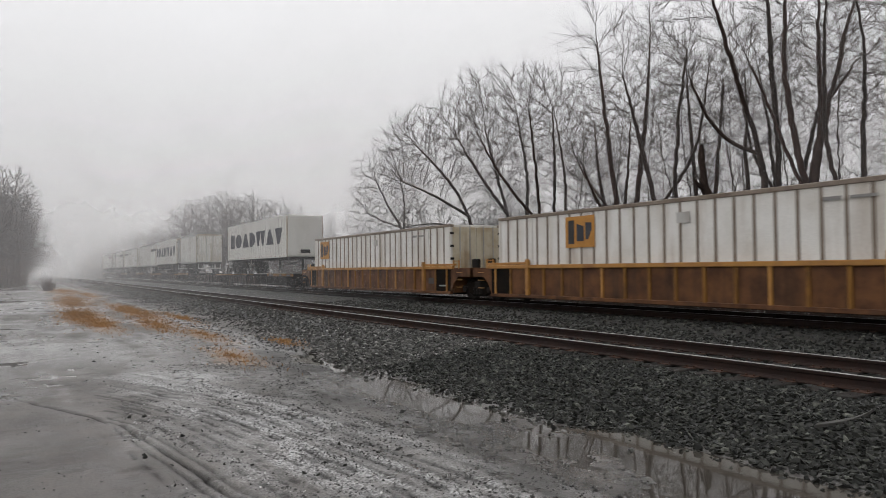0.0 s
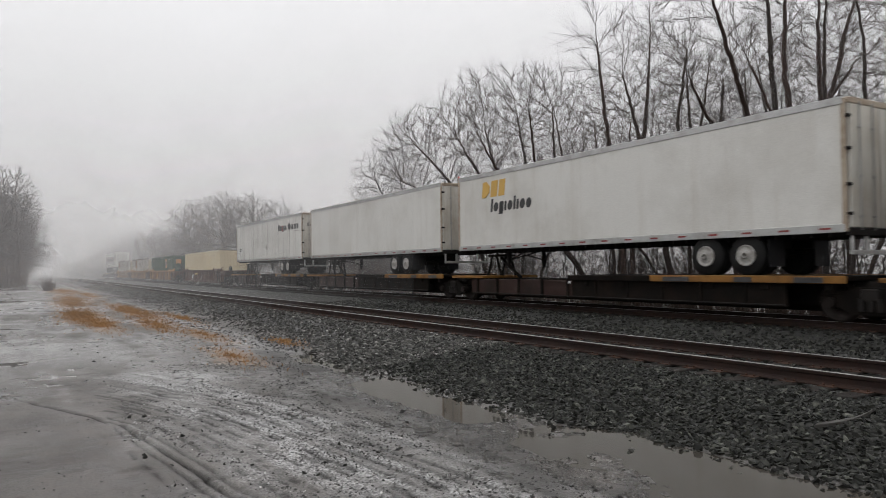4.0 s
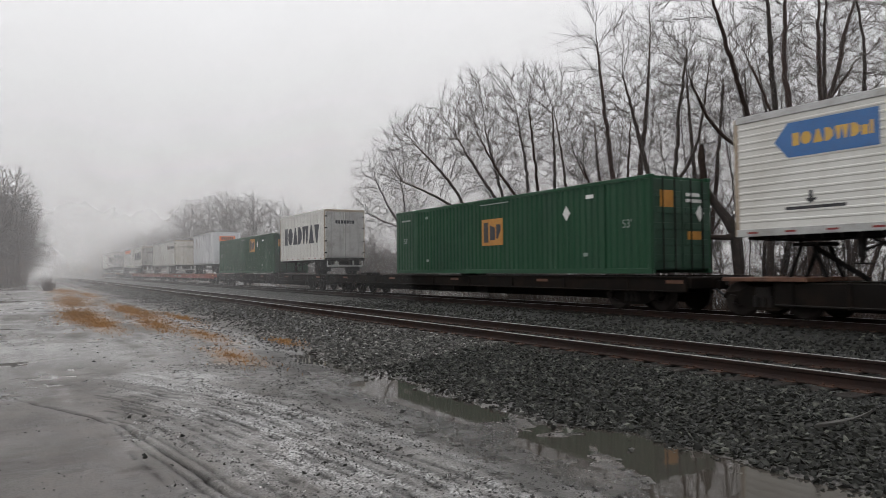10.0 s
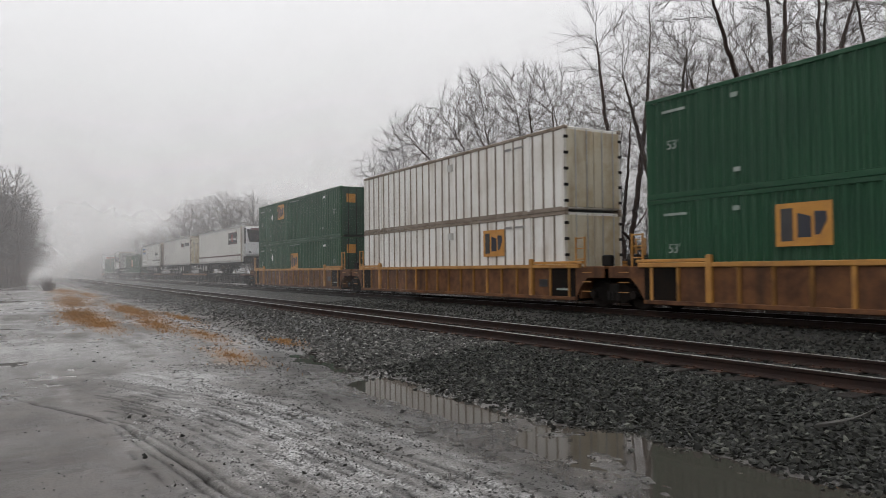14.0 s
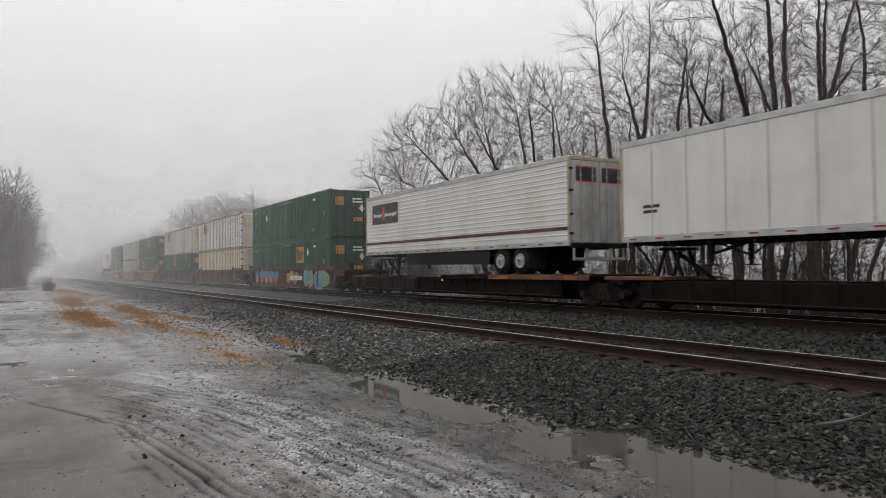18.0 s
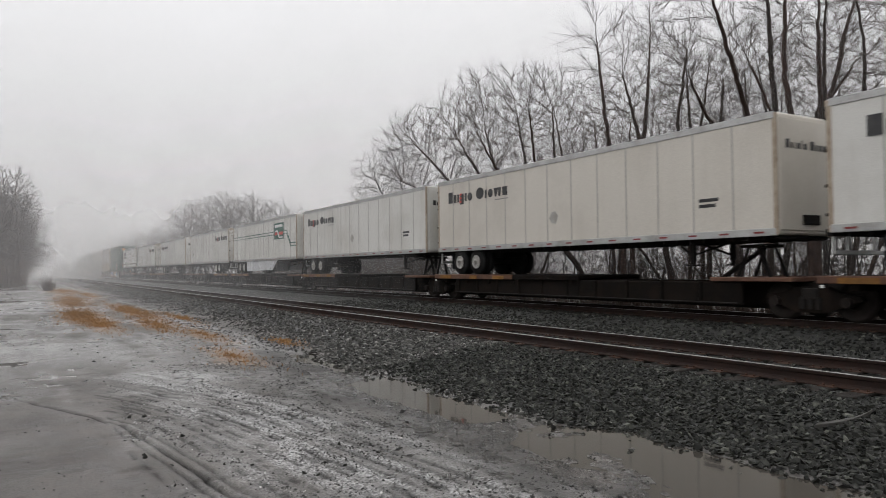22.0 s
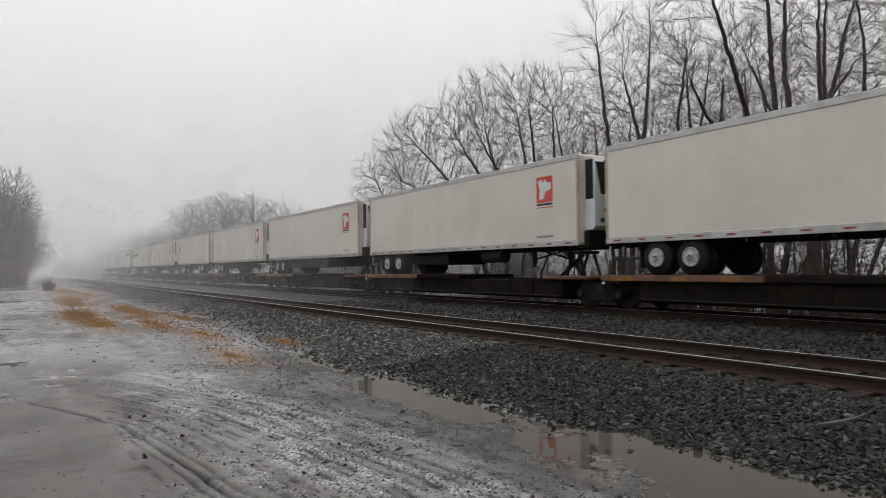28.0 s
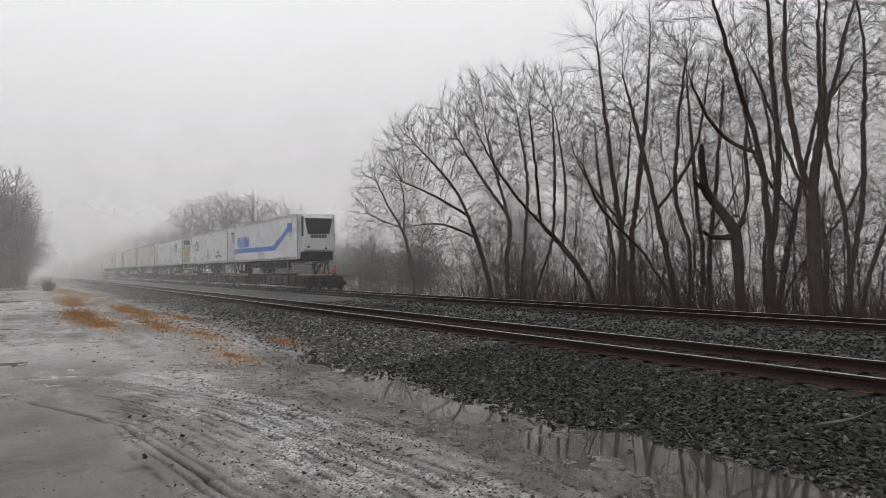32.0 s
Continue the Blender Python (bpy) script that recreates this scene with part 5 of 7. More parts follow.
def trailer(label, length=16.15, rear="R", paint="white", skin="posts", nose="flat", tandem=3.0, axles=2, rim="rim", floor=1.0, top=3.98, door="door_pale",
            skirt=None, name="semi_trailer", rail="aluminium", flap=True):
    """A box trailer. Its own origin is on the deck, under the middle of the box. rear: the end with the doors."""
    root = thing(name, label, "trailer", "trailers riding on the train")
    sx = 1 if rear == "R" else -1
    h = length / 2
    X = lambda v: v * sx                        # measured from the middle towards the doors
    body = Shape()
    if skin == "flutes":
        prof, n = [], 15
        z0, z1 = floor + 0.2, top - 0.1
        for side in (-1, 1):
            col = []
            for k in range(n):
                a, b = z0 + (z1 - z0) * k / n, z0 + (z1 - z0) * (k + 1) / n
                e = (b - a)
                col += [(side * (W2 - 0.005), a), (side * (W2 - 0.005), a + e * 0.62), (side * (W2 + 0.007), a + e * 0.74), (side * (W2 + 0.007), a + e * 0.92)]
            col = [(side * W2, floor)] + col + [(side * W2, top - 0.05), (side * (W2 - 0.05), top)]
            prof += col if side > 0 else col
            if side < 0:
                left = col
        prof = left + list(reversed(col))
        body.sweep_x(prof, -h + 0.03, h - 0.03)
    elif nose == "round":
        r, pts = 0.2, []
        for k in range(7):
            a = math.pi / 2 * k / 6
            pts.append((-h + r - r * math.sin(a), -W2 + r - r * math.cos(a)))
        outline = pts + [(x, -y) for x, y in reversed(pts)]
        outline = [(h, -W2)] + outline + [(h, W2)]
        outline = [(X(x), y) for x, y in outline]
        n = len(outline)
        body.add([(x, y, floor) for x, y in outline] + [(x, y, top) for x, y in outline],
                 [(i, (i + 1) % n, n + (i + 1) % n, n + i) for i in range(n)] + [tuple(range(n)), tuple(range(n, 2 * n))])
    else:
        body.slab(-h, h, -W2, W2, floor, top, 0.045)
    part("body", body, M[paint], root)
    for side in (-1, 1):
        y = side * (W2 + 0.004)
        part("top_rail", stored(("toprail", length, top, side), lambda: Shape().slab(-h + 0.05 if nose != "round" else -h + 0.5, h - 0.05 if nose != "round" else h - 0.5, y - 0.016, y + 0.016, top - 0.16, top + 0.012, 0.008).mesh("top_rail")), M[rail], root)
        part("bottom_rail", stored(("botrail", length, floor, side), lambda: Shape().slab(-h + 0.05 if nose != "round" else -h + 0.5, h - 0.05 if nose != "round" else h - 0.5, y - 0.02, y + 0.02, floor - 0.03, floor + 0.16, 0.01).mesh("bottom_rail")), M[rail], root)
    post = stored(("post", top, floor), lambda: Shape().slab(-0.022, 0.022, -0.012, 0.012, floor + 0.16, top - 0.16, 0.006).mesh("side_post"))
    if skin == "posts":
        n = int(round(length / 1.22))
        for k in range(1, n):
            for side in (-1, 1):
                p = part("side_post", post, M["seam"], root)
                p.matrix_basis = pose(-h + length * k / n, side * W2, 0)
    elif skin == "close_posts":
        n = int(round(length / 0.61))
        for k in range(1, n):
            for side in (-1, 1):
                p = part("side_post", post, M["seam"], root)
                p.matrix_basis = pose(-h + length * k / n, side * W2, 0)
    for e in (-1, 1):
        if not (nose == "round" and e == -sx):
            for side in (-1, 1):
                c = part("corner_post", stored(("corner", top, floor), lambda: Shape().slab(-0.06, 0.06, -0.03, 0.03, floor - 0.02, top - 0.02, 0.015).mesh("corner_post")), M["corner"], root)
                c.matrix_basis = pose(e * (h - 0.05), side * (W2 - 0.015), 0)
    # reflective dashes along the bottom rail
    tape = Shape()
    n = int(length / 1.0)
    for k in range(n):
        x = -h + 0.5 + (length - 1.0) * k / (n - 1)
        tape.box(x - 0.14, x + 0.14, -W2 - 0.032, -W2 - 0.02, floor + 0.04, floor + 0.085)
        tape.box(x - 0.14, x + 0.14, W2 + 0.02, W2 + 0.032, floor + 0.04, floor + 0.085)
    if nose != "round":
        part("reflective_tape", stored(("tape", length, floor), lambda: tape.mesh("reflective_tape")), M["tape_red"], root, "red reflective dashes")["kind"] = "stuff"
    # doors
    for side in (-1, 1):
        d = part("door", stored(("door", sx, top, floor, side, length), lambda: Shape().slab(X(h + 0.005), X(h + 0.05), side * 0.02, side * (W2 - 0.09), floor + 0.08, top - 0.14, 0.015).mesh("door")), M[door], root, "stained rear door leaf")
        for k, y in enumerate((0.32, 0.86)):
            rod = Shape().cyl((X(h + 0.075), side * y, floor + 0.02), (X(h + 0.075), side * y, top - 0.08), 0.018, 8)
            for z in (floor + 0.3, 2.2, 3.3):
                rod.slab(X(h + 0.05), X(h + 0.1), side * y - 0.05, side * y + 0.05, z, z + 0.06, 0.01)
            part("lock_rod", stored(("rod", sx, top, floor, side, k, length), lambda: rod.mesh("lock_rod")), M["aluminium"], d)
        hinge = Shape()
        for z in (floor + 0.35, 2.0, 2.8, top - 0.45):
            hinge.slab(X(h - 0.03), X(h + 0.07), side * (W2 - 0.13), side * (W2 + 0.012), z, z + 0.07, 0.01)
        part("hinge", stored(("hinge", sx, top, floor, side, length), lambda: hinge.mesh("hinge")), M["gear"], d)["kind"] = "stuff"
    header = Shape().slab(X(h), X(h + 0.06), -W2 + 0.04, W2 - 0.04, top - 0.13, top + 0.005, 0.012)
    part("door_header", stored(("header", sx, top, length), lambda: header.mesh("door_header")), M["corner"], root)
    sill = Shape().slab(X(h - 0.05), X(h + 0.08), -W2 + 0.02, W2 - 0.02, floor - 0.1, floor + 0.07, 0.012)
    part("rear_sill", stored(("sill", sx, floor, length), lambda: sill.mesh("rear_sill")), M["gear"], root)
    guard = Shape().slab(X(h - 0.05), X(h + 0.05), -1.15, 1.15, 0.48, 0.58, 0.015)
    for y in (-0.55, 0.55):
        guard.slab(X(h - 0.03), X(h + 0.03), y - 0.05, y + 0.05, 0.55, floor, 0.01)
    for y in (-1.12, 1.12):
        guard.slab(X(h - 0.03), X(h + 0.03), y - 0.03, y + 0.03, 0.55, floor, 0.01)
    part("underride_guard", stored(("guard", sx, floor, length), lambda: guard.mesh("underride_guard")), M["aluminium"], root, "pale steel underride bar")
    # floor beams
    beams = Shape()
    k = -h + 0.4
    while k < h - 0.3:
        beams.box(k, k + 0.05, -W2 + 0.05, W2 - 0.05, floor - 0.12, floor - 0.002)
        k += 0.45
    part("floor_beam", stored(("beams", length, floor), lambda: beams.mesh("floor_beam")), M["gear"], root)["kind"] = "stuff"
    # running gear
    spots = [h - tandem - 0.61, h - tandem + 0.61] if axles == 2 else [h - tandem]
    frame_x = (spots[0] - 0.7, spots[-1] + 0.7)
    sub = Shape()
    for y in (-0.5, 0.5):
        sub.slab(X(frame_x[0]), X(frame_x[1]), y - 0.06, y + 0.06, floor - 0.32, floor - 0.1, 0.015)
    for a in spots:
        for y in (-0.5, 0.5):
            sub.slab(X(a - 0.1), X(a + 0.1), y - 0.08, y + 0.08, 0.5, floor - 0.3, 0.02)
            sub.slab(X(a - 0.5), X(a + 0.5), y - 0.04, y + 0.04, 0.55, 0.62, 0.015)
    part("bogie_frame", sub, M["gear"], root)
    for a in spots:
        part("axle", Shape().cyl((X(a), -W2 + 0.2, 0.51), (X(a), W2 - 0.2, 0.51), 0.075, 10), M["gear"], root)
        for side in (-1, 1):
            wheel_pair(root, X(a), 0.51, side, rim)
    if flap:
        for side in (-1, 1):
            part("mud_flap", Shape().slab(X(spots[-1] + 0.62), X(spots[-1] + 0.64), side * 0.62, side * (W2 - 0.04), 0.22, floor - 0.1, 0.004), M["black_plastic"], root, "black rubber mud flap")
    # landing legs
    lx = -h + (2.9 if length > 10 else 1.9)
    for side in (-1, 1):
        y = side * 0.85
        leg = Shape().slab(X(lx - 0.07), X(lx + 0.07), y - 0.07, y + 0.07, 0.42, floor - 0.02, 0.012).slab(X(lx - 0.05), X(lx + 0.05), y - 0.05, y + 0.05, 0.3, 0.5, 0.01)
        leg.slab(X(lx - 0.16), X(lx + 0.16), y - 0.13, y + 0.13, 0.26, 0.3, 0.01)
        part("landing_leg", leg, M["gear"], root)
    brace = Shape().cyl((X(lx), -0.85, 0.55), (X(lx), 0.85, 0.95), 0.03, 6).cyl((X(lx), 0.85, 0.55), (X(lx), -0.85, 0.95), 0.03, 6)
    for y in (-0.85, 0.85):
        brace.cyl((X(lx), y, 0.55), (X(lx + 0.9), y * 0.6, floor - 0.05), 0.03, 6)
    part("leg_brace", brace, M["gear"], root)
    part("coupler_plate", Shape().slab(X(-h + 0.15), X(-h + 1.7), -1.05, 1.05, floor - 0.1, floor - 0.02, 0.02).cyl((X(-h + 0.91), 0, floor - 0.22), (X(-h + 0.91), 0, floor - 0.05), 0.05, 10), M["gear"], root)
    if nose == "reefer":
        n0, n1 = -h - 0.46, -h
        unit = Shape()
        poly = [(n1, floor + 0.48), (n0 + 0.1, floor + 0.48), (n0, floor + 0.6), (n0, top - 0.35), (n0 + 0.14, top - 0.12), (n1, top - 0.1)]
        unit.plate_y([(X(x), z) for x, z in poly], -1.02, 1.02)
        u = part("cooling_unit", unit, M["cool_white"], root, "white refrigeration unit on the nose")
        for side in (-1, 1):
            part("side_grille", Shape().slab(X(n0 + 0.05), X(n1 - 0.03), side * 1.0, side * 1.03, top - 1.5, top - 0.2, 0.03), M["black_plastic"], u, "dark side grille")
        face = [(-0.74, top - 1.35), (0.74, top - 1.35), (0.96, top - 0.3), (-0.96, top - 0.3)]
        grille = Shape().add([(X(n0 + d), y, z) for d in (-0.02, 0.04) for y, z in face], [(0, 1, 2, 3), (7, 6, 5, 4), (0, 4, 5, 1), (1, 5, 6, 2), (2, 6, 7, 3), (3, 7, 4, 0)])
        part("front_grille", grille, M["black_plastic"], u, "large dark grille")
        part("latch", Shape().slab(X(n0 - 0.012), X(n0 + 0.02), -0.78, -0.6, floor + 0.72, floor + 0.84, 0.004), M["ink"], u)
        part("latch", Shape().slab(X(n0 - 0.012), X(n0 + 0.02), 0.45, 0.6, floor + 0.62, floor + 0.74, 0.004), M["ink"], u)
        part("lower_panel", Shape().slab(X(n0 + 0.25), X(n1), -1.1, 1.1, floor - 0.1, floor + 0.45, 0.03), M["gear"], u, "dark lower bracket")
        part("underbody_box", Shape().slab(X(spots[0] - 1.1), X(spots[0] - 4.2), -1.0, 1.0, 0.42, floor - 0.13, 0.04), M["gear"], root, "dark box slung under the floor")
        tank = Shape().cyl((X(-h + 4.6), -0.95, 0.72), (X(-h + 5.9), -0.95, 0.72), 0.26, 14)
        part("fuel_tank", tank, M["gear"], root)
    elif nose == "flat":
        part("nose_panel", Shape().slab(X(-h - 0.03), X(-h + 0.02), -W2 + 0.1, W2 - 0.1, floor + 0.1, top - 0.12, 0.02), M[paint], root)
        part("air_fitting", Shape().slab(X(-h - 0.07), X(-h - 0.02), -0.35, 0.35, floor + 0.25, floor + 0.5, 0.015), M["gear"], root)
    if skirt:
        sk = Shape()
        poly = [(-h + 4.2, floor), (-h + 5.4, 0.28), (h - tandem - 1.5, 0.2), (h - tandem - 1.35, floor)] if skirt == "white" else [(-h + 4.4, floor), (-h + 4.5, 0.45), (h - tandem - 1.4, 0.4), (h - tandem - 1.3, floor)]
        for side in (-1, 1):
            part("side_skirt", Shape().plate_y([(X(x), z) for x, z in poly], side * (W2 - 0.06), side * (W2 - 0.03)), M["cool_white" if skirt == "white" else "black_plastic"], root, "pale plastic side skirt" if skirt == "white" else "black side skirt")
    root["sx"] = sx
    return root


M["seam"] = surf("grey_panel_seam", (0.39, 0.375, 0.35), (0.29, 0.27, 0.24), 0.5, scale=2.0, streak=0.4, bump=0)
M["corner"] = surf("scuffed_corner_metal", (0.36, 0.30, 0.23), (0.17, 0.10, 0.06), 0.6, 0.1, 3.0, bump=0.08)


def mark(root, shape, mat, name="marking", label=""):
    return part(name, shape, M[mat], root, label)


def crown_marks(t, length=16.15, drop=0.0):
    """Dark two-word emblem near the doors, small numbers near the nose."""
    sx, h = t["sx"], length / 2
    x = h - 5.0 if sx > 0 else -h + 0.85
    z = 3.0 - drop
    mark(t, block_word(x, z, 0.46, "Tripio Oiown", 4.3), "ink", "emblem", "dark painted two-word emblem")
    mark(t, decal(rect(x + 3.45, x + 4.3, z - 0.14, z - 0.1)), "grey_ink", "tagline")
    for k in range(3):
        mark(t, Shape().plate_y(rect(x + 0.92, x + 1.06, z - 0.04 + 0.15 * k, z + 0.05 + 0.15 * k), -W2 - 0.021, -W2), "red", "emblem_dot")
    nx = -h + 0.9 if sx > 0 else h - 2.3
    mark(t, bars(nx, 1.95, 0.09, 2, 0.15, 0.62), "ink", "number_mark")
    mark(t, decal([(0.3 * sx + a, 1.95 + b) for a, b in ((-0.22, 0), (-0.08, 0.2), (0.1, 0.22), (0.25, 0.05), (0.12, -0.2), (-0.1, -0.18))]), "seam", "scuff")
    e = h + (0.052 if sx > 0 else 0.03)
    word = Shape()
    for y, w, up in ((-0.98, 0.16, 0.22), (-0.78, 0.1, 0.15), (-0.62, 0.05, 0.15), (-0.52, 0.14, 0.15), (-0.34, 0.05, 0.22), (-0.24, 0.13, 0.15), (0.02, 0.18, 0.22), (0.24, 0.1, 0.15), (0.38, 0.15, 0.15), (0.57, 0.2, 0.15), (0.81, 0.14, 0.15)):
        word.slab(e, e + 0.006, y, y + w, 3.12 - drop, 3.12 - drop + up, 0.002)
    mark(t, word, "grey_ink" if sx > 0 else "ink", "end_word", "small dark two-word emblem on the end")["kind"] = "stuff"
    return t


def crown_trailer(s, rear, z=1.06, tandem=3.0, label="weathered white box trailer with a dark two-word emblem", paint="white", skin="posts", drop=0.0, door="door_pale"):
    t = trailer(label, rear=rear, tandem=tandem, paint=paint, skin=skin, door=door)
    crown_marks(t, drop=drop)
    return runs(t, s + 8.075, z)


def road_trailer(s, length, z, rear="R", door="roll_door", label="white pup trailer with bold navy lettering blocks", nose="flat", tandem=None, axles=1, floor=1.18, top=4.05, base=2.12):
    """The white trailers with one big navy word."""
    t = trailer(label, length=length, rear=rear, skin="close_posts", axles=axles, tandem=tandem or 1.3, rim="gear", door=door, nose=nose, top=top, floor=floor, rail="white")
    h = length / 2
    mark(t, block_word(-h + 0.9, base, 1.12, "POADWAV", length - 1.75), "navy", "big_word", "bold navy word as plain shapes")
    if rear == "R":
        for k in range(7):
            mark(t, Shape().slab(h + 0.052, h + 0.058, -0.62 + 0.18 * k, -0.48 + 0.18 * k, 3.1, 3.3, 0.002), "navy", "door_mark")
    return runs(t, s + h, z)


def yellow_trailer(s, z, plain):
    t = trailer("white pup trailer with an orange band and rounded nose" if not plain else "plain white pup trailer with an orange nose panel", length=9.15 if plain else 8.9, rear="L", paint="cool_white" if plain else "white", skin="plain" if plain else "close_posts", nose="round", axles=1, tandem=1.6, rim="gear", top=3.98, floor=0.97 if plain else 0.92)
    h = 9.15 / 2 if plain else 8.9 / 2
    if not plain:
        band = Shape().slab(-h + 1.6, h - 0.42, -W2 - 0.018, -W2 + 0.01, 3.3, 3.8, 0.004)
        mark(t, band, "orange_band", "orange_band", "faded orange band below the roof")
        mark(t, block_word(-h + 4.2, 3.42, 0.24, "VPOAOW", 1.5), "ink", "band_word")
        nose = Shape().slab(h - 0.02, h + 0.012, -0.8, 0.8, 3.3, 3.8, 0.004)
        mark(t, nose, "orange_band", "nose_band")
    else:
        mark(t, Shape().slab(h - 0.02, h + 0.012, -0.75, 0.75, 3.15, 3.6, 0.004), "orange_band", "nose_panel_mark", "orange panel on the nose")
        mark(t, Shape().slab(-h + 1.5, -h + 2.0, -W2 - 0.02, -W2 + 0.01, 2.6, 3.5, 0.03), "seam", "side_hatch")
        mark(t, Shape().slab(-h + 3.0, -h + 3.2, -W2 - 0.015, -W2 + 0.01, 2.7, 3.3, 0.02), "seam", "side_patch")
    for k in range(6):
        mark(t, Shape().slab(h + 0.012, h + 0.02, -0.56 + 0.19 * k, -0.43 + 0.19 * k, 3.43 if not plain else 3.24, 3.74 if not plain else 3.52, 0.002), "ink", "nose_mark")
    return runs(t, s + h, z)


def cooled_trailer(s, z, rear, maker):
    """Fluted silver-white refrigerated trailers with a dark panel and maroon lines."""
    t = trailer("fluted white refrigerated trailer with a dark name panel" if maker == "dark" else "fluted white trailer with a blue arrow panel", rear=rear, paint="white", skin="flutes",
                nose="reefer" if rear == "L" else "flat", skirt="black" if rear == "R" else None, tandem=2.6 if rear == "L" else 3.4, door="door_grime" if maker != "dark" else "roll_door")
    h = 8.075
    if maker == "dark":
        x = h - 4.14 if rear == "L" else -h + 0.8
        p = mark(t, decal(rect(x, x + 2.86, 2.53, 3.52), t=0.014), "ink", "name_panel", "black panel edged in maroon")
        for z0 in (2.53, 3.45):
            part("panel_edge", Shape().plate_y(rect(x, x + 2.86, z0, z0 + 0.07), -W2 - 0.02, -W2), M["maroon"], p)
        part("panel_word", block_word(x + 0.12, 2.88, 0.2, "Vooonn", 0.95, 0.2), M["white_ink"], p)
        part("panel_word", block_word(x + 1.42, 2.88, 0.2, "Ironopirl", 1.3, 0.2), M["white_ink"], p)
        part("panel_badge", Shape().plate_y([(x + 1.12, 3.0), (x + 1.25, 2.75), (x + 1.5, 2.72), (x + 1.36, 3.0), (x + 1.44, 3.38), (x + 1.2, 3.3)], -W2 - 0.018, -W2), M["red"], p)
        mark(t, decal(rect(-h + 0.1, h - 0.1, 1.5, 1.62), t=0.014), "maroon", "side_line")
        if rear == "R":
            for y in (-1.05, 0.1):
                dp = mark(t, Shape().slab(h + 0.052, h + 0.06, y, y + 0.9, 3.15, 3.62, 0.003), "ink", "door_panel")
                for zz in (3.12, 3.62):
                    part("panel_edge", Shape().slab(h + 0.052, h + 0.062, y, y + 0.9, zz, zz + 0.04, 0.003), M["red"], dp)
        else:
            mark(t, Shape().slab(h + 0.46, h + 0.485, -0.6, 0.6, 3.6, 3.78, 0.003), "maroon", "unit_panel")
    else:
        mark(t, decal([(-6.95, 3.2), (-6.6, 3.62), (-4.5, 3.62), (-4.5, 2.8), (-6.6, 2.8)], t=0.014), "logo_blue", "arrow_panel", "blue arrow-shaped panel")
        mark(t, block_word(-6.5, 3.06, 0.3, "POADWDnI", 1.9), "gold", "arrow_word")
        mark(t, block_word(3.85, 2.42, 0.34, "InlornODAI", 2.4), "ink", "side_word", "dark word as plain shapes")
        mark(t, decal([(-6.1, 1.98), (-6.02, 1.98), (-6.02, 1.8), (-5.92, 1.8), (-6.06, 1.68), (-6.2, 1.8), (-6.1, 1.8)], t=0.014), "ink", "small_badge")
        mark(t, bars(-6.7, 1.56, 0.07, 1, 0.15, 1.45), "ink", "small_line")
        for k in range(3):
            mark(t, Shape().slab(h + 0.052, h + 0.06, -0.9 + 0.62 * k, -0.55 + 0.62 * k, 3.2, 3.55, 0.003), "yellow_sill", "door_panel", "faded orange panel")
        arc = Shape()
        for k in range(12):
            a = 0.5 + 2.1 * k / 12
            cx, cz = 5.0 + 1.3 * math.cos(a), 2.5 + 0.42 * math.sin(a)
            arc.plate_y(rect(cx - 0.09, cx + 0.09, cz - 0.02, cz + 0.02), -W2 - 0.008, -W2)
        mark(t, arc, "ink", "dotted_arc")
        part("writing", lettering("TEMPERATURE CONTROLLED DIVISION", 5.0, 1.64, 0.325, -W2 - 0.014), M["ink"], t, "black capitals")
        mark(t, bars(5.7, 1.34, 0.1, 1, 0.15, 1.85), "ink", "small_line")
        mark(t, decal([(5.0, 1.98), (5.1, 1.98), (5.1, 2.12), (5.05, 2.24), (5.0, 2.12)], t=0.014), "ink", "small_badge")
    return runs(t, s + 8.075, z)


def plain_trailer(s, z, rear, paint="cream_white", nose="reefer", tandem=2.6, badge=None, label="smooth off-white refrigerated trailer with a small red panel", skirt=None, skin="plain"):
    t = trailer(label, rear=rear, paint=paint, skin=skin, nose=nose, tandem=tandem, skirt=skirt)
    h = 8.075
    if badge == "red":
        x = (h - 2.19 if nose == "reefer" else h - 2.45) if rear == "L" else -h + 1.2
        p = mark(t, decal(rect(x, x + 0.88, 2.52, 3.42)), "red", "badge", "small red square panel")
        part("badge_shape", Shape().plate_y([(x + 0.16, 2.62), (x + 0.4, 2.66), (x + 0.5, 2.9), (x + 0.8, 2.96), (x + 0.8, 3.2), (x + 0.6, 3.18), (x + 0.5, 3.32), (x + 0.38, 3.2), (x + 0.26, 3.34), (x + 0.08, 3.24), (x + 0.2, 3.0)], -W2 - 0.014, -W2), M["cool_white"], p)
        mark(t, bars(x, 2.42, 0.07, 1, 0.1, 0.88), "ink", "badge_line")
        mark(t, bars(x, 2.33, 0.03, 1, 0.1, 0.88), "red", "badge_line")
        mark(t, bars(h - 2.2 if rear == "L" else h - 5.0, 1.3, 0.07, 1, 0.1, 0.9), "grey_ink", "small_line")
        if nose == "reefer" and rear == "L":
            mark(t, Shape().slab(h + 0.46, h + 0.49, -0.1, 0.9, 2.55, 3.66, 0.01), "cool_white", "unit_panel", "white panel on the cooling unit")
            mark(t, Shape().slab(h + 0.48, h + 0.5, 0.12, 0.68, 2.75, 3.4, 0.003), "red", "unit_badge", "small red square panel")
    return runs(t, s + 8.075, z), t


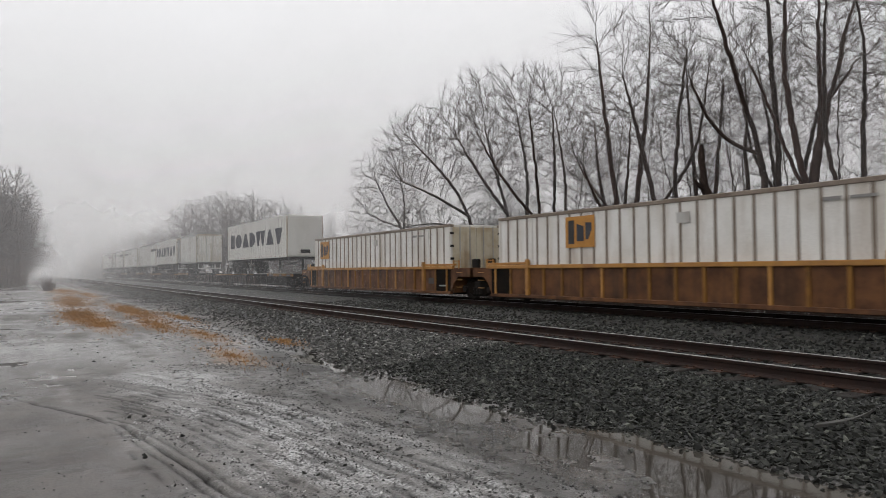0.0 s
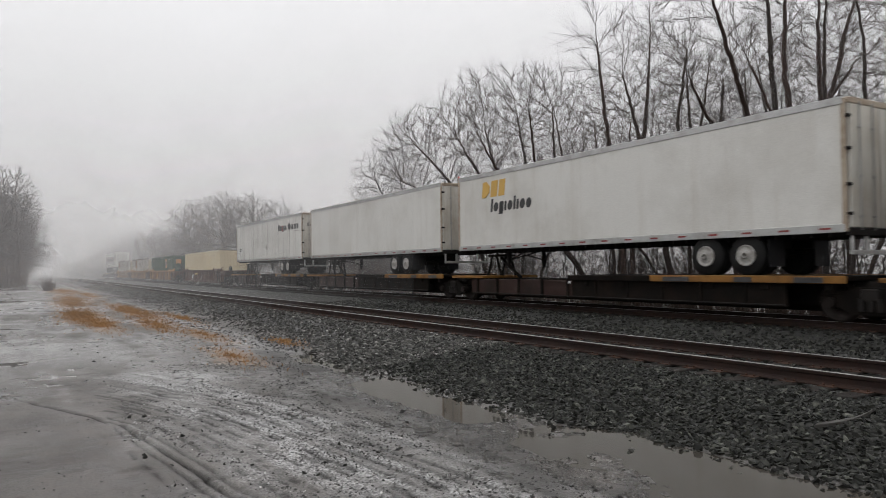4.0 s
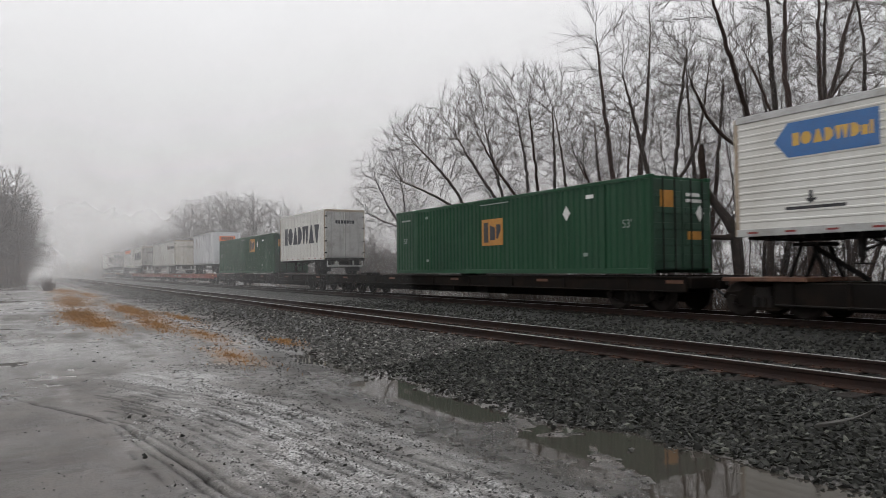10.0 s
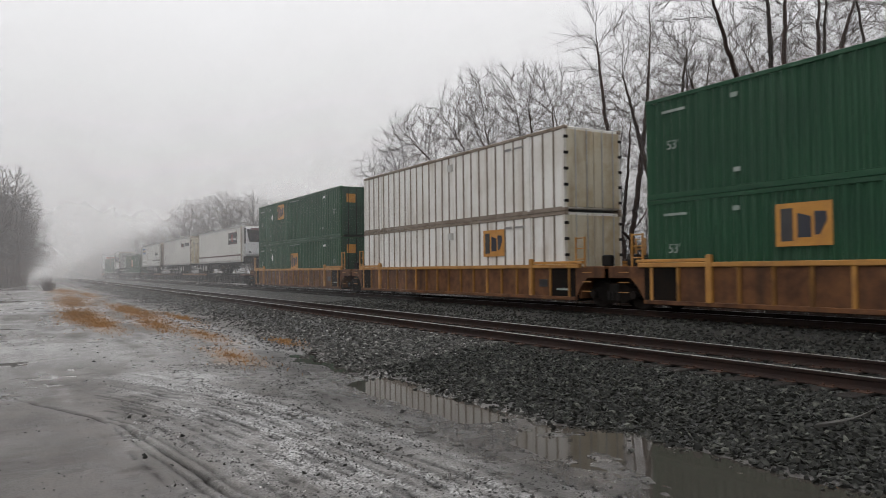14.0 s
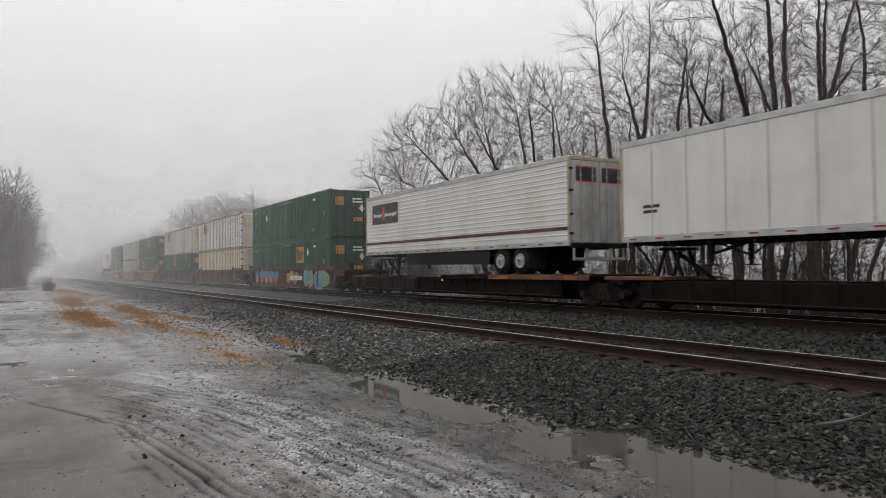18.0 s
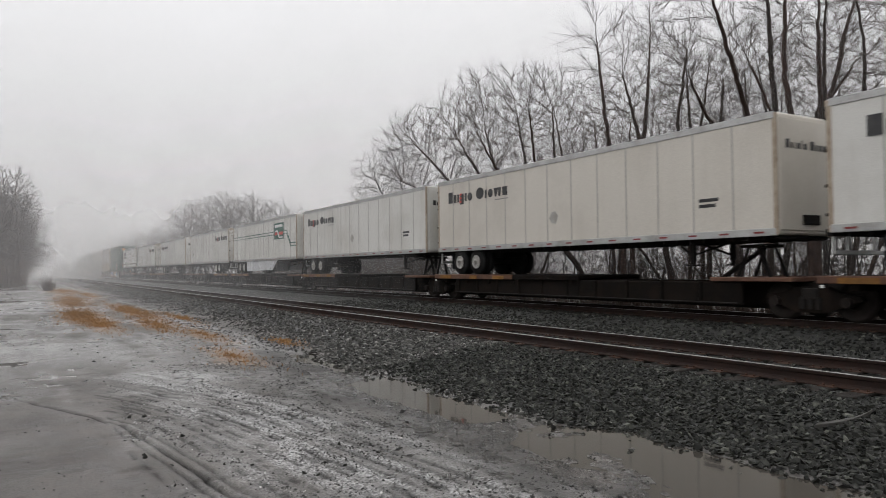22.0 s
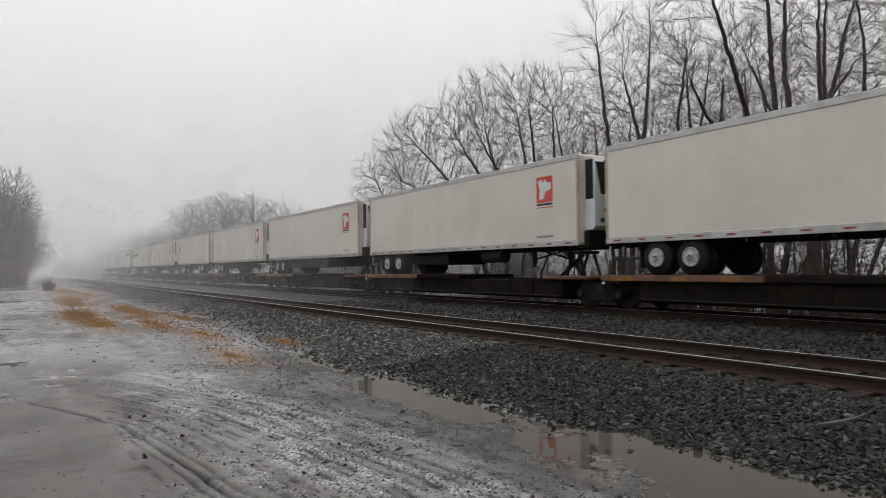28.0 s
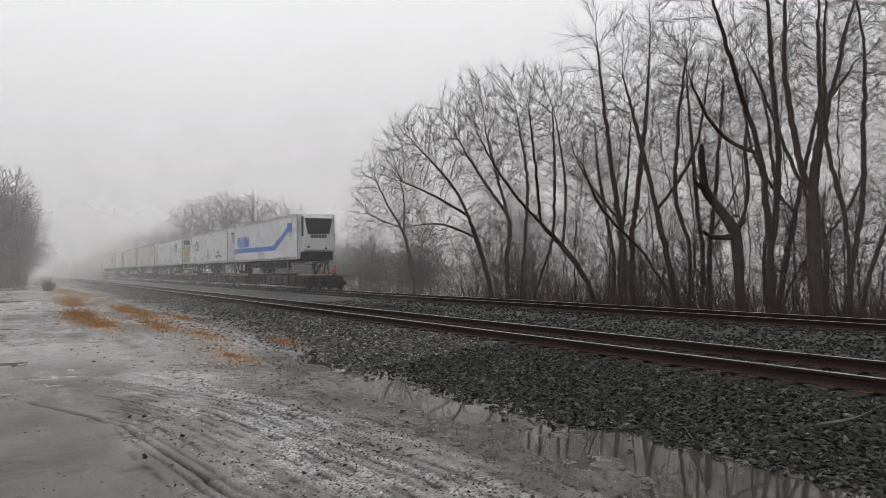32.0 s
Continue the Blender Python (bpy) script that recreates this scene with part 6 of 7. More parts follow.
# -- containers --
def container(label, style, s, z, length=16.15, logo=None, doors=True, lift=1.65, tint=None, diamonds=()):
    """A steel box that stands in a well or on a flatcar. Its origin is under the middle of its floor."""
    root = thing("container", label, "container", "containers riding on the train")
    h, H = length / 2, 2.896
    paint = tint or {"green": "green", "white": "dirty_white", "cream": "cream"}[style]
    body = Shape()
    if style == "white":
        body.slab(-h + 0.02, h - 0.02, -W2 + 0.03, W2 - 0.03, 0.08, H - 0.02, 0.02)
    else:
        pitch, d = (0.28, 0.046)
        n = int(length / pitch)
        for side in (-1, 1):
            line = []
            for k in range(n):
                a = -h + 0.1 + (length - 0.2) * k / n
                p = (length - 0.2) / n
                line += [(a, 0.0), (a + 0.34 * p, 0.0), (a + 0.5 * p, d), (a + 0.84 * p, d)]
            line.append((h - 0.1, 0.0))
            m = len(line)
            y = side * (W2 - 0.008)
            v = [(x, y - side * e, 0.14) for x, e in line] + [(x, y - side * e, H - 0.1) for x, e in line]
            body.add(v, [(i, i + 1, m + i + 1, m + i) for i in range(m - 1)])
        body.box(-h + 0.03, h - 0.03, -W2 + 0.06, W2 - 0.06, 0.1, H - 0.03)
    part("body", stored(("cbody", style, length), lambda: body.mesh("body")), M[paint], root)
    frame = paint if style != "white" else "rib_grey"
    for side in (-1, 1):
        for nm, z0, z1 in (("top_rail", H - 0.12, H), ("bottom_rail", 0.0, 0.16)):
            part(nm, stored((nm, length, side, z0), lambda: Shape().slab(-h, h, side * (W2 - 0.06), side * W2, z0, z1, 0.012).mesh(nm)) if style == "green" else Shape().slab(-h, h, side * (W2 - 0.06), side * W2, z0, z1, 0.012), M[frame], root)
    posts = (-h + 0.06, -6.1, 6.1, h - 0.06) if length > 15 else (-h + 0.06, h - 0.06)
    for x in posts:
        for side in (-1, 1):
            w = 0.06 if abs(x) > h - 0.1 else 0.085
            p = part("corner_post" if abs(x) > h - 0.1 else "stack_post", stored(("cpost", w, style), lambda: Shape().slab(-w, w, -0.07, 0.07, 0.0, H, 0.012).mesh("corner_post")), M[frame if style != "white" else paint], root)
            p.matrix_basis = pose(x, side * (W2 - 0.066), 0)
            for z0 in (-0.004, H - 0.12):
                c = part("corner_casting", stored("casting", lambda: Shape().slab(-0.09, 0.09, -0.085, 0.085, 0, 0.125, 0.015).mesh("corner_casting")), M["rib_grey"] if style == "white" else M[paint], p)
                c.matrix_basis = pose(0, side * -0.012, z0)
    if style == "white":
        n = 28
        rib = stored("crib", lambda: Shape().slab(-0.042, 0.042, -0.016, 0.016, 0.16, H - 0.12, 0.008).mesh("side_rib"))
        for k in range(1, n):
            for side in (-1, 1):
                p = part("side_rib", rib, M["rib_grey"], root)
                p.matrix_basis = pose(-h + length * k / n, side * (W2 - 0.022), 0)
    dm = {"green": "green_dark", "white": "door_white", "cream": "cream"}[style]
    for e in (1, -1):
        if e == 1 and doors:
            for side in (-1, 1):
                d = Shape().slab(h - 0.02, h + 0.025, side * 0.015, side * (W2 - 0.1), 0.14, H - 0.12, 0.012)
                for k in range(5 if style != "white" else 0):
                    z0 = 0.35 + 0.47 * k
                    d.slab(h + 0.02, h + 0.05, side * 0.1, side * (W2 - 0.16), z0, z0 + 0.2, 0.02)
                dd = part("door", stored(("cdoor", style, side, length), lambda: d.mesh("door")), M[dm], root, "ribbed door leaf")
                if style == "white":
                    hinge = Shape()
                    for k in range(5):
                        hinge.slab(h - 0.03, h + 0.045, side * (W2 - 0.16), side * (W2 + 0.008), 0.3 + 0.54 * k, 0.4 + 0.54 * k, 0.01)
                    part("hinge", stored(("chinge", side, length), lambda: hinge.mesh("hinge")), M["gear"], dd)["kind"] = "stuff"
                for y in (0.35, 0.85):
                    part("lock_rod", stored(("crod", side, y, length), lambda: Shape().cyl((h + 0.07, side * y, 0.1), (h + 0.07, side * y, H - 0.08), 0.02, 8).mesh("lock_rod")), M["gear"] if style == "green" else M["aluminium"], dd)
        else:
            w = Shape()
            for k in range(9):
                y = -W2 + 0.2 + (2 * W2 - 0.4) * k / 8
                w.slab(e * (h - 0.02), e * (h + 0.012), y - 0.07, y + 0.07, 0.2, H - 0.15, 0.015)
            part("end_panel", w, M[paint], root)
    if logo:
        x = logo
        z0 = lift
        p = mark(root, decal(rect(x - 0.7, x + 0.7, z0, z0 + 1.02), -W2 - 0.008), "logo_yellow", "logo_panel", "amber square emblem panel")
        part("emblem_bar", Shape().plate_y(rect(x - 0.56, x - 0.26, z0 + 0.12, z0 + 0.9), -W2 - 0.022, -W2 - 0.012), M["ink"], p)
        for poly in ([(x - 0.14, z0 + 0.2), (x + 0.2, z0 + 0.2), (x + 0.2, z0 + 0.68), (x - 0.14, z0 + 0.78)], [(x + 0.28, z0 + 0.25), (x + 0.4, z0 + 0.25), (x + 0.58, z0 + 0.58), (x + 0.56, z0 + 0.78), (x + 0.28, z0 + 0.8)]):
            part("emblem_shape", Shape().plate_y(poly, -W2 - 0.022, -W2 - 0.012), M["navy"], p)
    if style == "green":
        x = -3.4
        if z < 1 and s < 150:
            mark(root, decal([(x, 1.72), (x + 0.2, 2.0), (x, 2.28), (x - 0.2, 2.0)], -W2 - 0.004), "faded_mark", "placard", "faded diamond placard")
        for x, z0 in diamonds:
            mark(root, decal([(x, z0 - 0.25), (x + 0.19, z0), (x, z0 + 0.25), (x - 0.19, z0)], -W2 - 0.004), "white_ink", "placard", "white diamond placard")
        for x, z0 in ((-5.2, 2.42), (-5.15, 0.5), (5.2, 0.55)):
            mark(root, bars(x, z0, 0.12, 1, 0.2, 0.2), "faded_mark", "small_mark")
        for x in (-7.1, 7.15):
            part("size_mark", stored(("53", x), lambda: lettering("53'", x, 1.38, 0.36, -W2 - 0.012)), M["faded_mark"], root, "faded white size figures")
        mark(root, bars(-h + 0.6, 2.42, 0.07, 1, 0.2, 0.8), "faded_mark", "number_mark")
        mark(root, bars(-0.8, 2.66, 0.035, 1, 0.2, 1.9), "faded_mark", "small_line")
        mark(root, bars(5.35, 2.4, 0.12, 1, 0.2, 0.35), "white_ink", "small_mark")
        if doors:
            mark(root, Shape().slab(h + 0.05, h + 0.056, -0.95, -0.4, 1.95, 2.45, 0.002), "logo_yellow", "door_emblem", "small amber panel")
            mark(root, Shape().slab(h + 0.05, h + 0.056, 0.2, 0.8, 1.0, 1.25, 0.002), "logo_yellow", "door_sticker")
            mark(root, Shape().slab(h + 0.05, h + 0.056, 0.15, 0.75, 2.3, 2.4, 0.002).slab(h + 0.05, h + 0.056, 0.15, 0.85, 2.12, 2.22, 0.002), "white_ink", "door_numbers")
            mark(root, Shape().add([(h + 0.058, 0.75, 1.55), (h + 0.058, 0.93, 1.8), (h + 0.058, 0.75, 2.05), (h + 0.058, 0.57, 1.8), (h + 0.05, 0.75, 1.55), (h + 0.05, 0.93, 1.8), (h + 0.05, 0.75, 2.05), (h + 0.05, 0.57, 1.8)],
                                   [(0, 1, 2, 3), (7, 6, 5, 4), (0, 4, 5, 1), (1, 5, 6, 2), (2, 6, 7, 3), (3, 7, 4, 0)]), "white_ink", "door_placard")
    else:
        mark(root, bars(h - 3.4, 2.45, 0.09, 1, 0.2, 0.42), "grey_ink", "number_mark")
        mark(root, bars(h - 2.8, 2.46, 0.07, 1, 0.2, 0.6), "grey_ink", "number_mark")
        if style == "white":
            mark(root, decal(rect(0.48, 0.92, 2.2, 2.5)), "seam", "worn_patch")
    return runs(root, s + h, z)


# -- rail cars --
def rail_truck(s, paint="black_car"):
    """A two-axle truck on the rails."""
    root = thing("rail_truck", "grimy two-axle freight truck with solid steel wheels", "rail truck", "trucks under the train")
    for side in (-1, 1):
        y = side * 1.0
        poly = [(-1.2, 0.50), (-1.12, 0.62), (-0.7, 0.66), (-0.42, 0.80), (0.42, 0.80), (0.7, 0.66), (1.12, 0.62), (1.2, 0.50), (0.95, 0.42), (0.6, 0.30), (0.38, 0.20), (-0.38, 0.20), (-0.6, 0.30), (-0.95, 0.42)]
        f = part("side_frame", stored(("sf", side), lambda: Shape().plate_y(poly, y - 0.09, y + 0.09).mesh("side_frame")), M[paint], root)
        spr = Shape()
        for dx in (-0.2, 0.0, 0.2):
            spr.cyl((dx, side * 1.1, 0.28), (dx, side * 1.1, 0.56), 0.075, 8)
        part("spring_group", stored(("spr", side), lambda: spr.mesh("spring_group")), M["gear"], f)["kind"] = "stuff"
        for dx in (-0.87, 0.87):
            cap = part("bearing_cap", stored(("cap", side), lambda: Shape().cyl((0, side * 1.05, 0.46), (0, side * 1.2, 0.46), 0.12, 12).mesh("bearing_cap")), M["wheel_steel"], f)
            cap.matrix_basis = pose(dx, 0, 0)
    part("bolster", stored("bolster", lambda: Shape().slab(-0.2, 0.2, -1.15, 1.15, 0.5, 0.78, 0.03).mesh("bolster")), M["gear"], root)
    for dx in (-0.87, 0.87):
        a = part("axle", stored("axle", lambda: Shape().cyl((0, -1.1, 0), (0, 1.1, 0), 0.08, 10).mesh("axle", True)), M["gear"], root)
        a.matrix_basis = pose(dx, 0, 0.46)
        for side in (-1, 1):
            w = part("wheel", stored("rwheel", lambda: Shape().lathe([(-0.09, 0.16), (-0.07, 0.2), (-0.035, 0.36), (-0.065, 0.40), (-0.065, 0.455), (0.055, 0.462), (0.06, 0.49), (0.085, 0.49), (0.085, 0.4), (0.04, 0.36), (0.05, 0.16)], 0, 0, 28).mesh("wheel", True)), M["wheel_steel"], a, "solid steel wheel")
            w.matrix_basis = pose(0, side * 0.755, 0, 0, 0, 0 if side < 0 else 180)
    return runs(root, s, 0.0)


def coupler(s):
    root = thing("coupler", "dark steel knuckle coupler between two cars", "coupler", "couplers of the train")
    part("shank", stored("shank", lambda: Shape().slab(-0.9, 0.9, -0.09, 0.09, 0.78, 0.95, 0.03).mesh("shank")), M["gear"], root)
    part("knuckle", stored("knuckle", lambda: Shape().slab(-0.22, 0.22, -0.19, 0.19, 0.72, 1.0, 0.05).slab(-0.1, 0.34, -0.24, 0.05, 0.74, 0.98, 0.05).mesh("knuckle")), M["rust"], root)
    part("air_hose", stored("hose", lambda: Shape().cyl((-0.6, -0.3, 0.72), (-0.1, -0.32, 0.42), 0.03, 6).cyl((-0.1, -0.32, 0.42), (0.5, -0.3, 0.7), 0.03, 6).mesh("air_hose")), M["black_plastic"], root)
    return runs(root, s, 0.0)


def well_car(a, b, paint, sill, label, art=None, ladder=False):
    """A well unit from joint a to joint b, with deep ribbed sides and raised ends over the trucks."""
    root = thing("well_car", label, "well car", "well cars of the train")
    h = (b - a) / 2
    w = 8.45
    Y = 1.40
    for side in (-1, 1):
        y = side * Y
        plate = [(-w, 0.32), (w, 0.32), (w + 0.25, 0.72), (w + 0.55, 0.98), (h - 0.1, 0.98), (h - 0.1, 1.30), (-h + 0.1, 1.30), (-h + 0.1, 0.98), (-w - 0.55, 0.98), (-w - 0.25, 0.72)]
        sp = part("side_plate", Shape().plate_y(plate, y - 0.02, y + 0.02), M[paint], root, "deep rusty side plate")
        top = Shape().slab(-w - 0.2, w + 0.2, y - 0.09, y + 0.07, 1.29, 1.42, 0.015)
        part("top_chord", top, M[sill], root, "painted top sill")
        part("bottom_chord", Shape().slab(-w, w, y - 0.07, y + 0.07, 0.24, 0.36, 0.012), M[paint], root)
        n = 18
        rib = stored(("wrib", side, paint), lambda: Shape().slab(-0.055, 0.055, min(y, y + side * 0.075), max(y, y + side * 0.075), 0.34, 1.30, 0.015).mesh("side_rib"))
        for k in range(n):
            # yellow cars: ribs take a paler yellow, their lit edges put into colour
            p = part("side_rib", rib, M[("yellow_edge" if paint == "yellow_car" else paint) if k % 6 else sill], root)
            p.matrix_basis = pose(-w + 0.3 + (2 * w - 0.6) * k / (n - 1), 0, 0)
        for e in (-1, 1):
            part("end_panel", Shape().plate_y(rect(e * (w - 0.02) - 1.2 * (e > 0), e * (w - 0.02) + 1.2 * (e < 0), 0.36, 1.28), y + side * 0.02, y + side * 0.035), M["black_car"], root, "black stencil panel")
            part("guide_rail", Shape().slab(e * (w - 2.3), e * (w + 0.3), y - 0.05, y + 0.08, 1.43, 1.52, 0.012), M[sill], root, "raised step in the top sill")
            part("end_post", Shape().slab(e * (w - 2.3) - 0.09, e * (w - 2.3) + 0.09, min(y, y + side * 0.12), max(y, y + side * 0.12), 0.34, 1.62, 0.02), M[sill], root)
            st = Shape()
            for z0 in (0.55, 0.85, 1.15):
                st.cyl((e * (h - 1.0), y + side * 0.1, z0), (e * (h - 0.6), y + side * 0.1, z0), 0.014, 6)
            part("grab_iron", st, M[sill], root)
    part("well_floor", Shape().slab(-w, w, -1.3, 1.3, 0.22, 0.30, 0.01), M["black_car"], root)
    for e in (-1, 1):
        part("bulkhead", Shape().slab(e * w, e * (w + 0.12), -1.32, 1.32, 0.3, 1.28, 0.02), M[paint], root)
        part("end_deck", Shape().slab(e * (w + 0.1), e * (h - 0.12), -1.38, 1.38, 1.26, 1.34, 0.015), M[paint], root, "grimy platform over the truck")
        for y in (-1.36, 1.36):
            high = 2.3 if ladder else 1.66
            x0, x1 = e * (h - 1.45), e * (h - 1.03)
            rail = Shape()
            for x in (x0, x1):
                rail.slab(x - 0.03, x + 0.03, y - 0.025, y + 0.025, 0.98, high, 0.008)
            for k in range(2 if not ladder else 4):
                rail.cyl((x0, y, high - 0.04 - 0.34 * k), (x1, y, high - 0.04 - 0.34 * k), 0.018, 6)
            part("hand_rail", rail, M[sill], root, "end ladder with round rungs")
            part("brake_stand", Shape().slab(e * (h - 0.75), e * (h - 0.35), y * 0.6 - 0.1, y * 0.6 + 0.1, 1.34, 1.7, 0.03), M["gear"], root)
        part("draft_sill", Shape().slab(e * (w + 0.1), e * (h - 0.02), -0.28, 0.28, 0.72, 1.25, 0.02), M["black_car"], root)
    if art == "mural":
        rng = random.Random(8)

        def blob(x, z, rx, rz, col, layer, edge=None):
            n = 12
            wob = [0.85 + 0.3 * rng.random() for _ in range(n)]
            for grow_by, paint_name, lay in (((1.13, edge, layer - 1),) if edge else ()) + ((1.0, col, layer),):
                poly = [(x + grow_by * rx * wob[i] * math.cos(6.283 * i / n), z + grow_by * rz * wob[i] * math.sin(6.283 * i / n)) for i in range(n)]
                part("graffiti", Shape().plate_y(poly, -Y - 0.082 - 0.0015 * lay, -Y - 0.02), M[paint_name], root, "sprayed paint shape")

        for k in range(5):
            blob(-6.5 + 1.1 * k, 0.98, 0.62, 0.3, "blue_paint", 2)
            blob(-6.6 + 1.1 * k, 0.66, 0.4, 0.26, ("mustard_paint", "pink_paint", "mustard_paint")[k % 3], 4)
        for k in range(9):
            blob(0.45 + 0.24 * k, 0.78 + rng.uniform(-0.2, 0.2), 0.2, 0.34, "mustard_paint", 2 + k % 3)
        for x, rx, rz, col in ((4.1, 0.5, 0.5, "teal_paint"), (4.9, 0.45, 0.5, "pale_green_spray"), (4.4, 0.28, 0.3, "blue_paint"), (6.1, 0.5, 0.5, "blue_paint"), (6.7, 0.5, 0.5, "teal_paint"), (7.3, 0.55, 0.42, "pale_green_spray"), (7.6, 0.3, 0.26, "pale_green_spray")):
            blob(x, 0.78 + rng.uniform(-0.1, 0.1), rx, rz, col, 4 + int(3 * rng.random()), "faded_mark")
        for k in range(10):
            part("number_mark", Shape().plate_y(rect(1.1 + 0.22 * k + (0.1 if k > 3 else 0), 1.24 + 0.22 * k + (0.1 if k > 3 else 0), 0.66, 0.94), -Y - 0.1, -Y - 0.02), M["white_ink"], root)
    elif art == "tag":
        part("graffiti", lettering("AT", -3.1, 0.42, 0.78, -Y - 0.08), M["white_ink"], root, "sprayed white letters")
        part("number_mark", Shape().plate_y(rect(-1.9, -1.0, 0.98, 1.1), -Y - 0.085, -Y - 0.02), M["gold"], root)
    else:
        part("number_mark", Shape().plate_y(rect(w - 1.9, w - 1.45, 0.66, 0.92), -Y - 0.03, -Y - 0.02), M["ink"], root)
        part("number_mark", Shape().plate_y(rect(w - 0.95, w - 0.35, 0.56, 0.62), -Y - 0.045, -Y - 0.02), M["faded_mark"], root)
        part("warning_stripe", Shape().plate_y(rect(-w + 2.2, -w + 3.6, 1.31, 1.40), -Y - 0.082, -Y - 0.06), M["gold"], root)
    return runs(root, (a + b) / 2, 0.0)


def spine_car(a, b, wheels, edge, label):
    """A skeleton unit from joint a to joint b: deep centre sill, wheel platform at one end and a hitch stand at the other."""
    root = thing("spine_car", label, "spine car", "spine cars of the train")
    h = (b - a) / 2
    sx = 1 if wheels == "R" else -1
    part("centre_sill", Shape().sweep_x([(-0.42, 0.98), (-0.42, 0.40), (-0.3, 0.26), (0.3, 0.26), (0.42, 0.40), (0.42, 0.98)], -h + 0.05, h - 0.05), M["black_car"], root, "deep black centre sill")
    x0, x1 = sorted((sx * (h - 0.35), sx * (h - 9.6)))
    deck = part("wheel_platform", Shape().slab(x0, x1, -1.38, 1.38, 1.02, 1.12, 0.012), M["black_car"], root, "long wheel platform")
    for side in (-1, 1):
        e0, e1 = sorted((sx * (h - 0.35), sx * (h - 6.0)))
        f0, f1 = sorted((sx * (h - 6.0), sx * (h - 9.6)))
        part("platform_edge", Shape().slab(e0, e1, side * 1.36, side * 1.43, 0.95, 1.13, 0.015), M[edge], deck, "worn painted platform edge")
        part("platform_edge", Shape().slab(f0, f1, side * 1.34, side * 1.41, 0.95, 1.12, 0.015), M["black_car"], deck, "bare black platform edge")
        part("side_stringer", Shape().slab(x0 + (1.5 if sx < 0 else 0.1), x1 - (1.5 if sx > 0 else 0.1), side * 1.18, side * 1.3, 0.36, 0.98, 0.03), M["black_car"], deck)
        y = side * 1.44
        for k, xx in enumerate((e0 + 0.5, (e0 + e1) / 2, e1 - 1.2)):
            part("painted_mark", Shape().plate_y(rect(xx, xx + (0.9, 0.5, 0.7)[k], 0.96, 1.09), y - 0.004 if side > 0 else y - 0.012, y + 0.004), M["ink" if edge == "yellow_edge" else "yellow_edge"], deck)
    arms = Shape()
    k = x0 + 0.8
    while k < x1:
        arms.slab(k - 0.1, k + 0.1, -1.35, 1.35, 0.78, 1.03, 0.02)
        k += 1.6
    part("cross_arm", arms, M["black_car"], root)["kind"] = "stuff"
    # plain side plates along the lower half of the other end
    p0, p1 = sorted((sx * (h - 9.8), -sx * (h - 2.0)))
    for side in (-1, 1):
        part("side_beam", Shape().slab(p0 - 0.3, p1 + 0.3, side * 1.16, side * 1.28, 0.36, 0.96, 0.03), M["dark_brown" if edge == "yellow_edge" and side < 0 else "black_car"], root, "grimy low side beam")
        n0, n1 = sorted((-sx * (h - 0.3), -sx * (h - 2.6)))
        part("hitch_deck", Shape().slab(n0, n1, side * 0.3, side * 1.36, 0.98, 1.08, 0.012), M[edge], root, "painted end deck")
    gusset = stored("gusset", lambda: Shape().slab(-0.045, 0.045, -1.35, -1.26, 0.36, 0.97, 0.012).mesh("gusset"))
    k = -h + 2.2
    while k < h - 2.2:
        g = part("gusset", gusset, M["black_car"], root)
        g.matrix_basis = pose(k, 0, 0)
        k += 1.35
    part("brake_pipe", Shape().cyl((-h + 1.8, -1.36, 0.42), (h - 1.8, -1.36, 0.42), 0.022, 6), M["gear"], root)
    # hitch stand that carries the trailer's kingpin
    hx = -sx * (h - 2.0)
    stand = Shape().slab(hx - 0.35, hx + 0.35, -0.45, 0.45, 1.84, 1.93, 0.02)
    for dx in (-0.5, 0.5):
        for y in (-0.35, 0.35):
            stand.cyl((hx + dx, y, 1.0), (hx + dx * 0.3, y, 1.86), 0.055, 8)
    stand.cyl((hx - sx * -1.3, 0, 1.0), (hx, 0, 1.8), 0.07, 8)
    part("hitch_stand", stand, M["gear"], root, "steel trailer hitch")
    for e in (-1, 1):
        part("end_casting", Shape().slab(e * (h - 1.1), e * (h - 0.02), -0.5, 0.5, 0.62, 1.0, 0.05), M["gear"], root)
        part("brake_gear", Shape().cyl((e * (h - 2.2), -0.95, 0.55), (e * (h - 3.0), -0.95, 0.55), 0.14, 10), M["gear"], root)
    lamps = Shape().slab(x0 + 0.1, x0 + 0.18, -1.45, -1.42, 0.85, 0.92, 0.005)
    part("reflector", lamps, M["white_ink"], root)
    return runs(root, (a + b) / 2, -0.06)


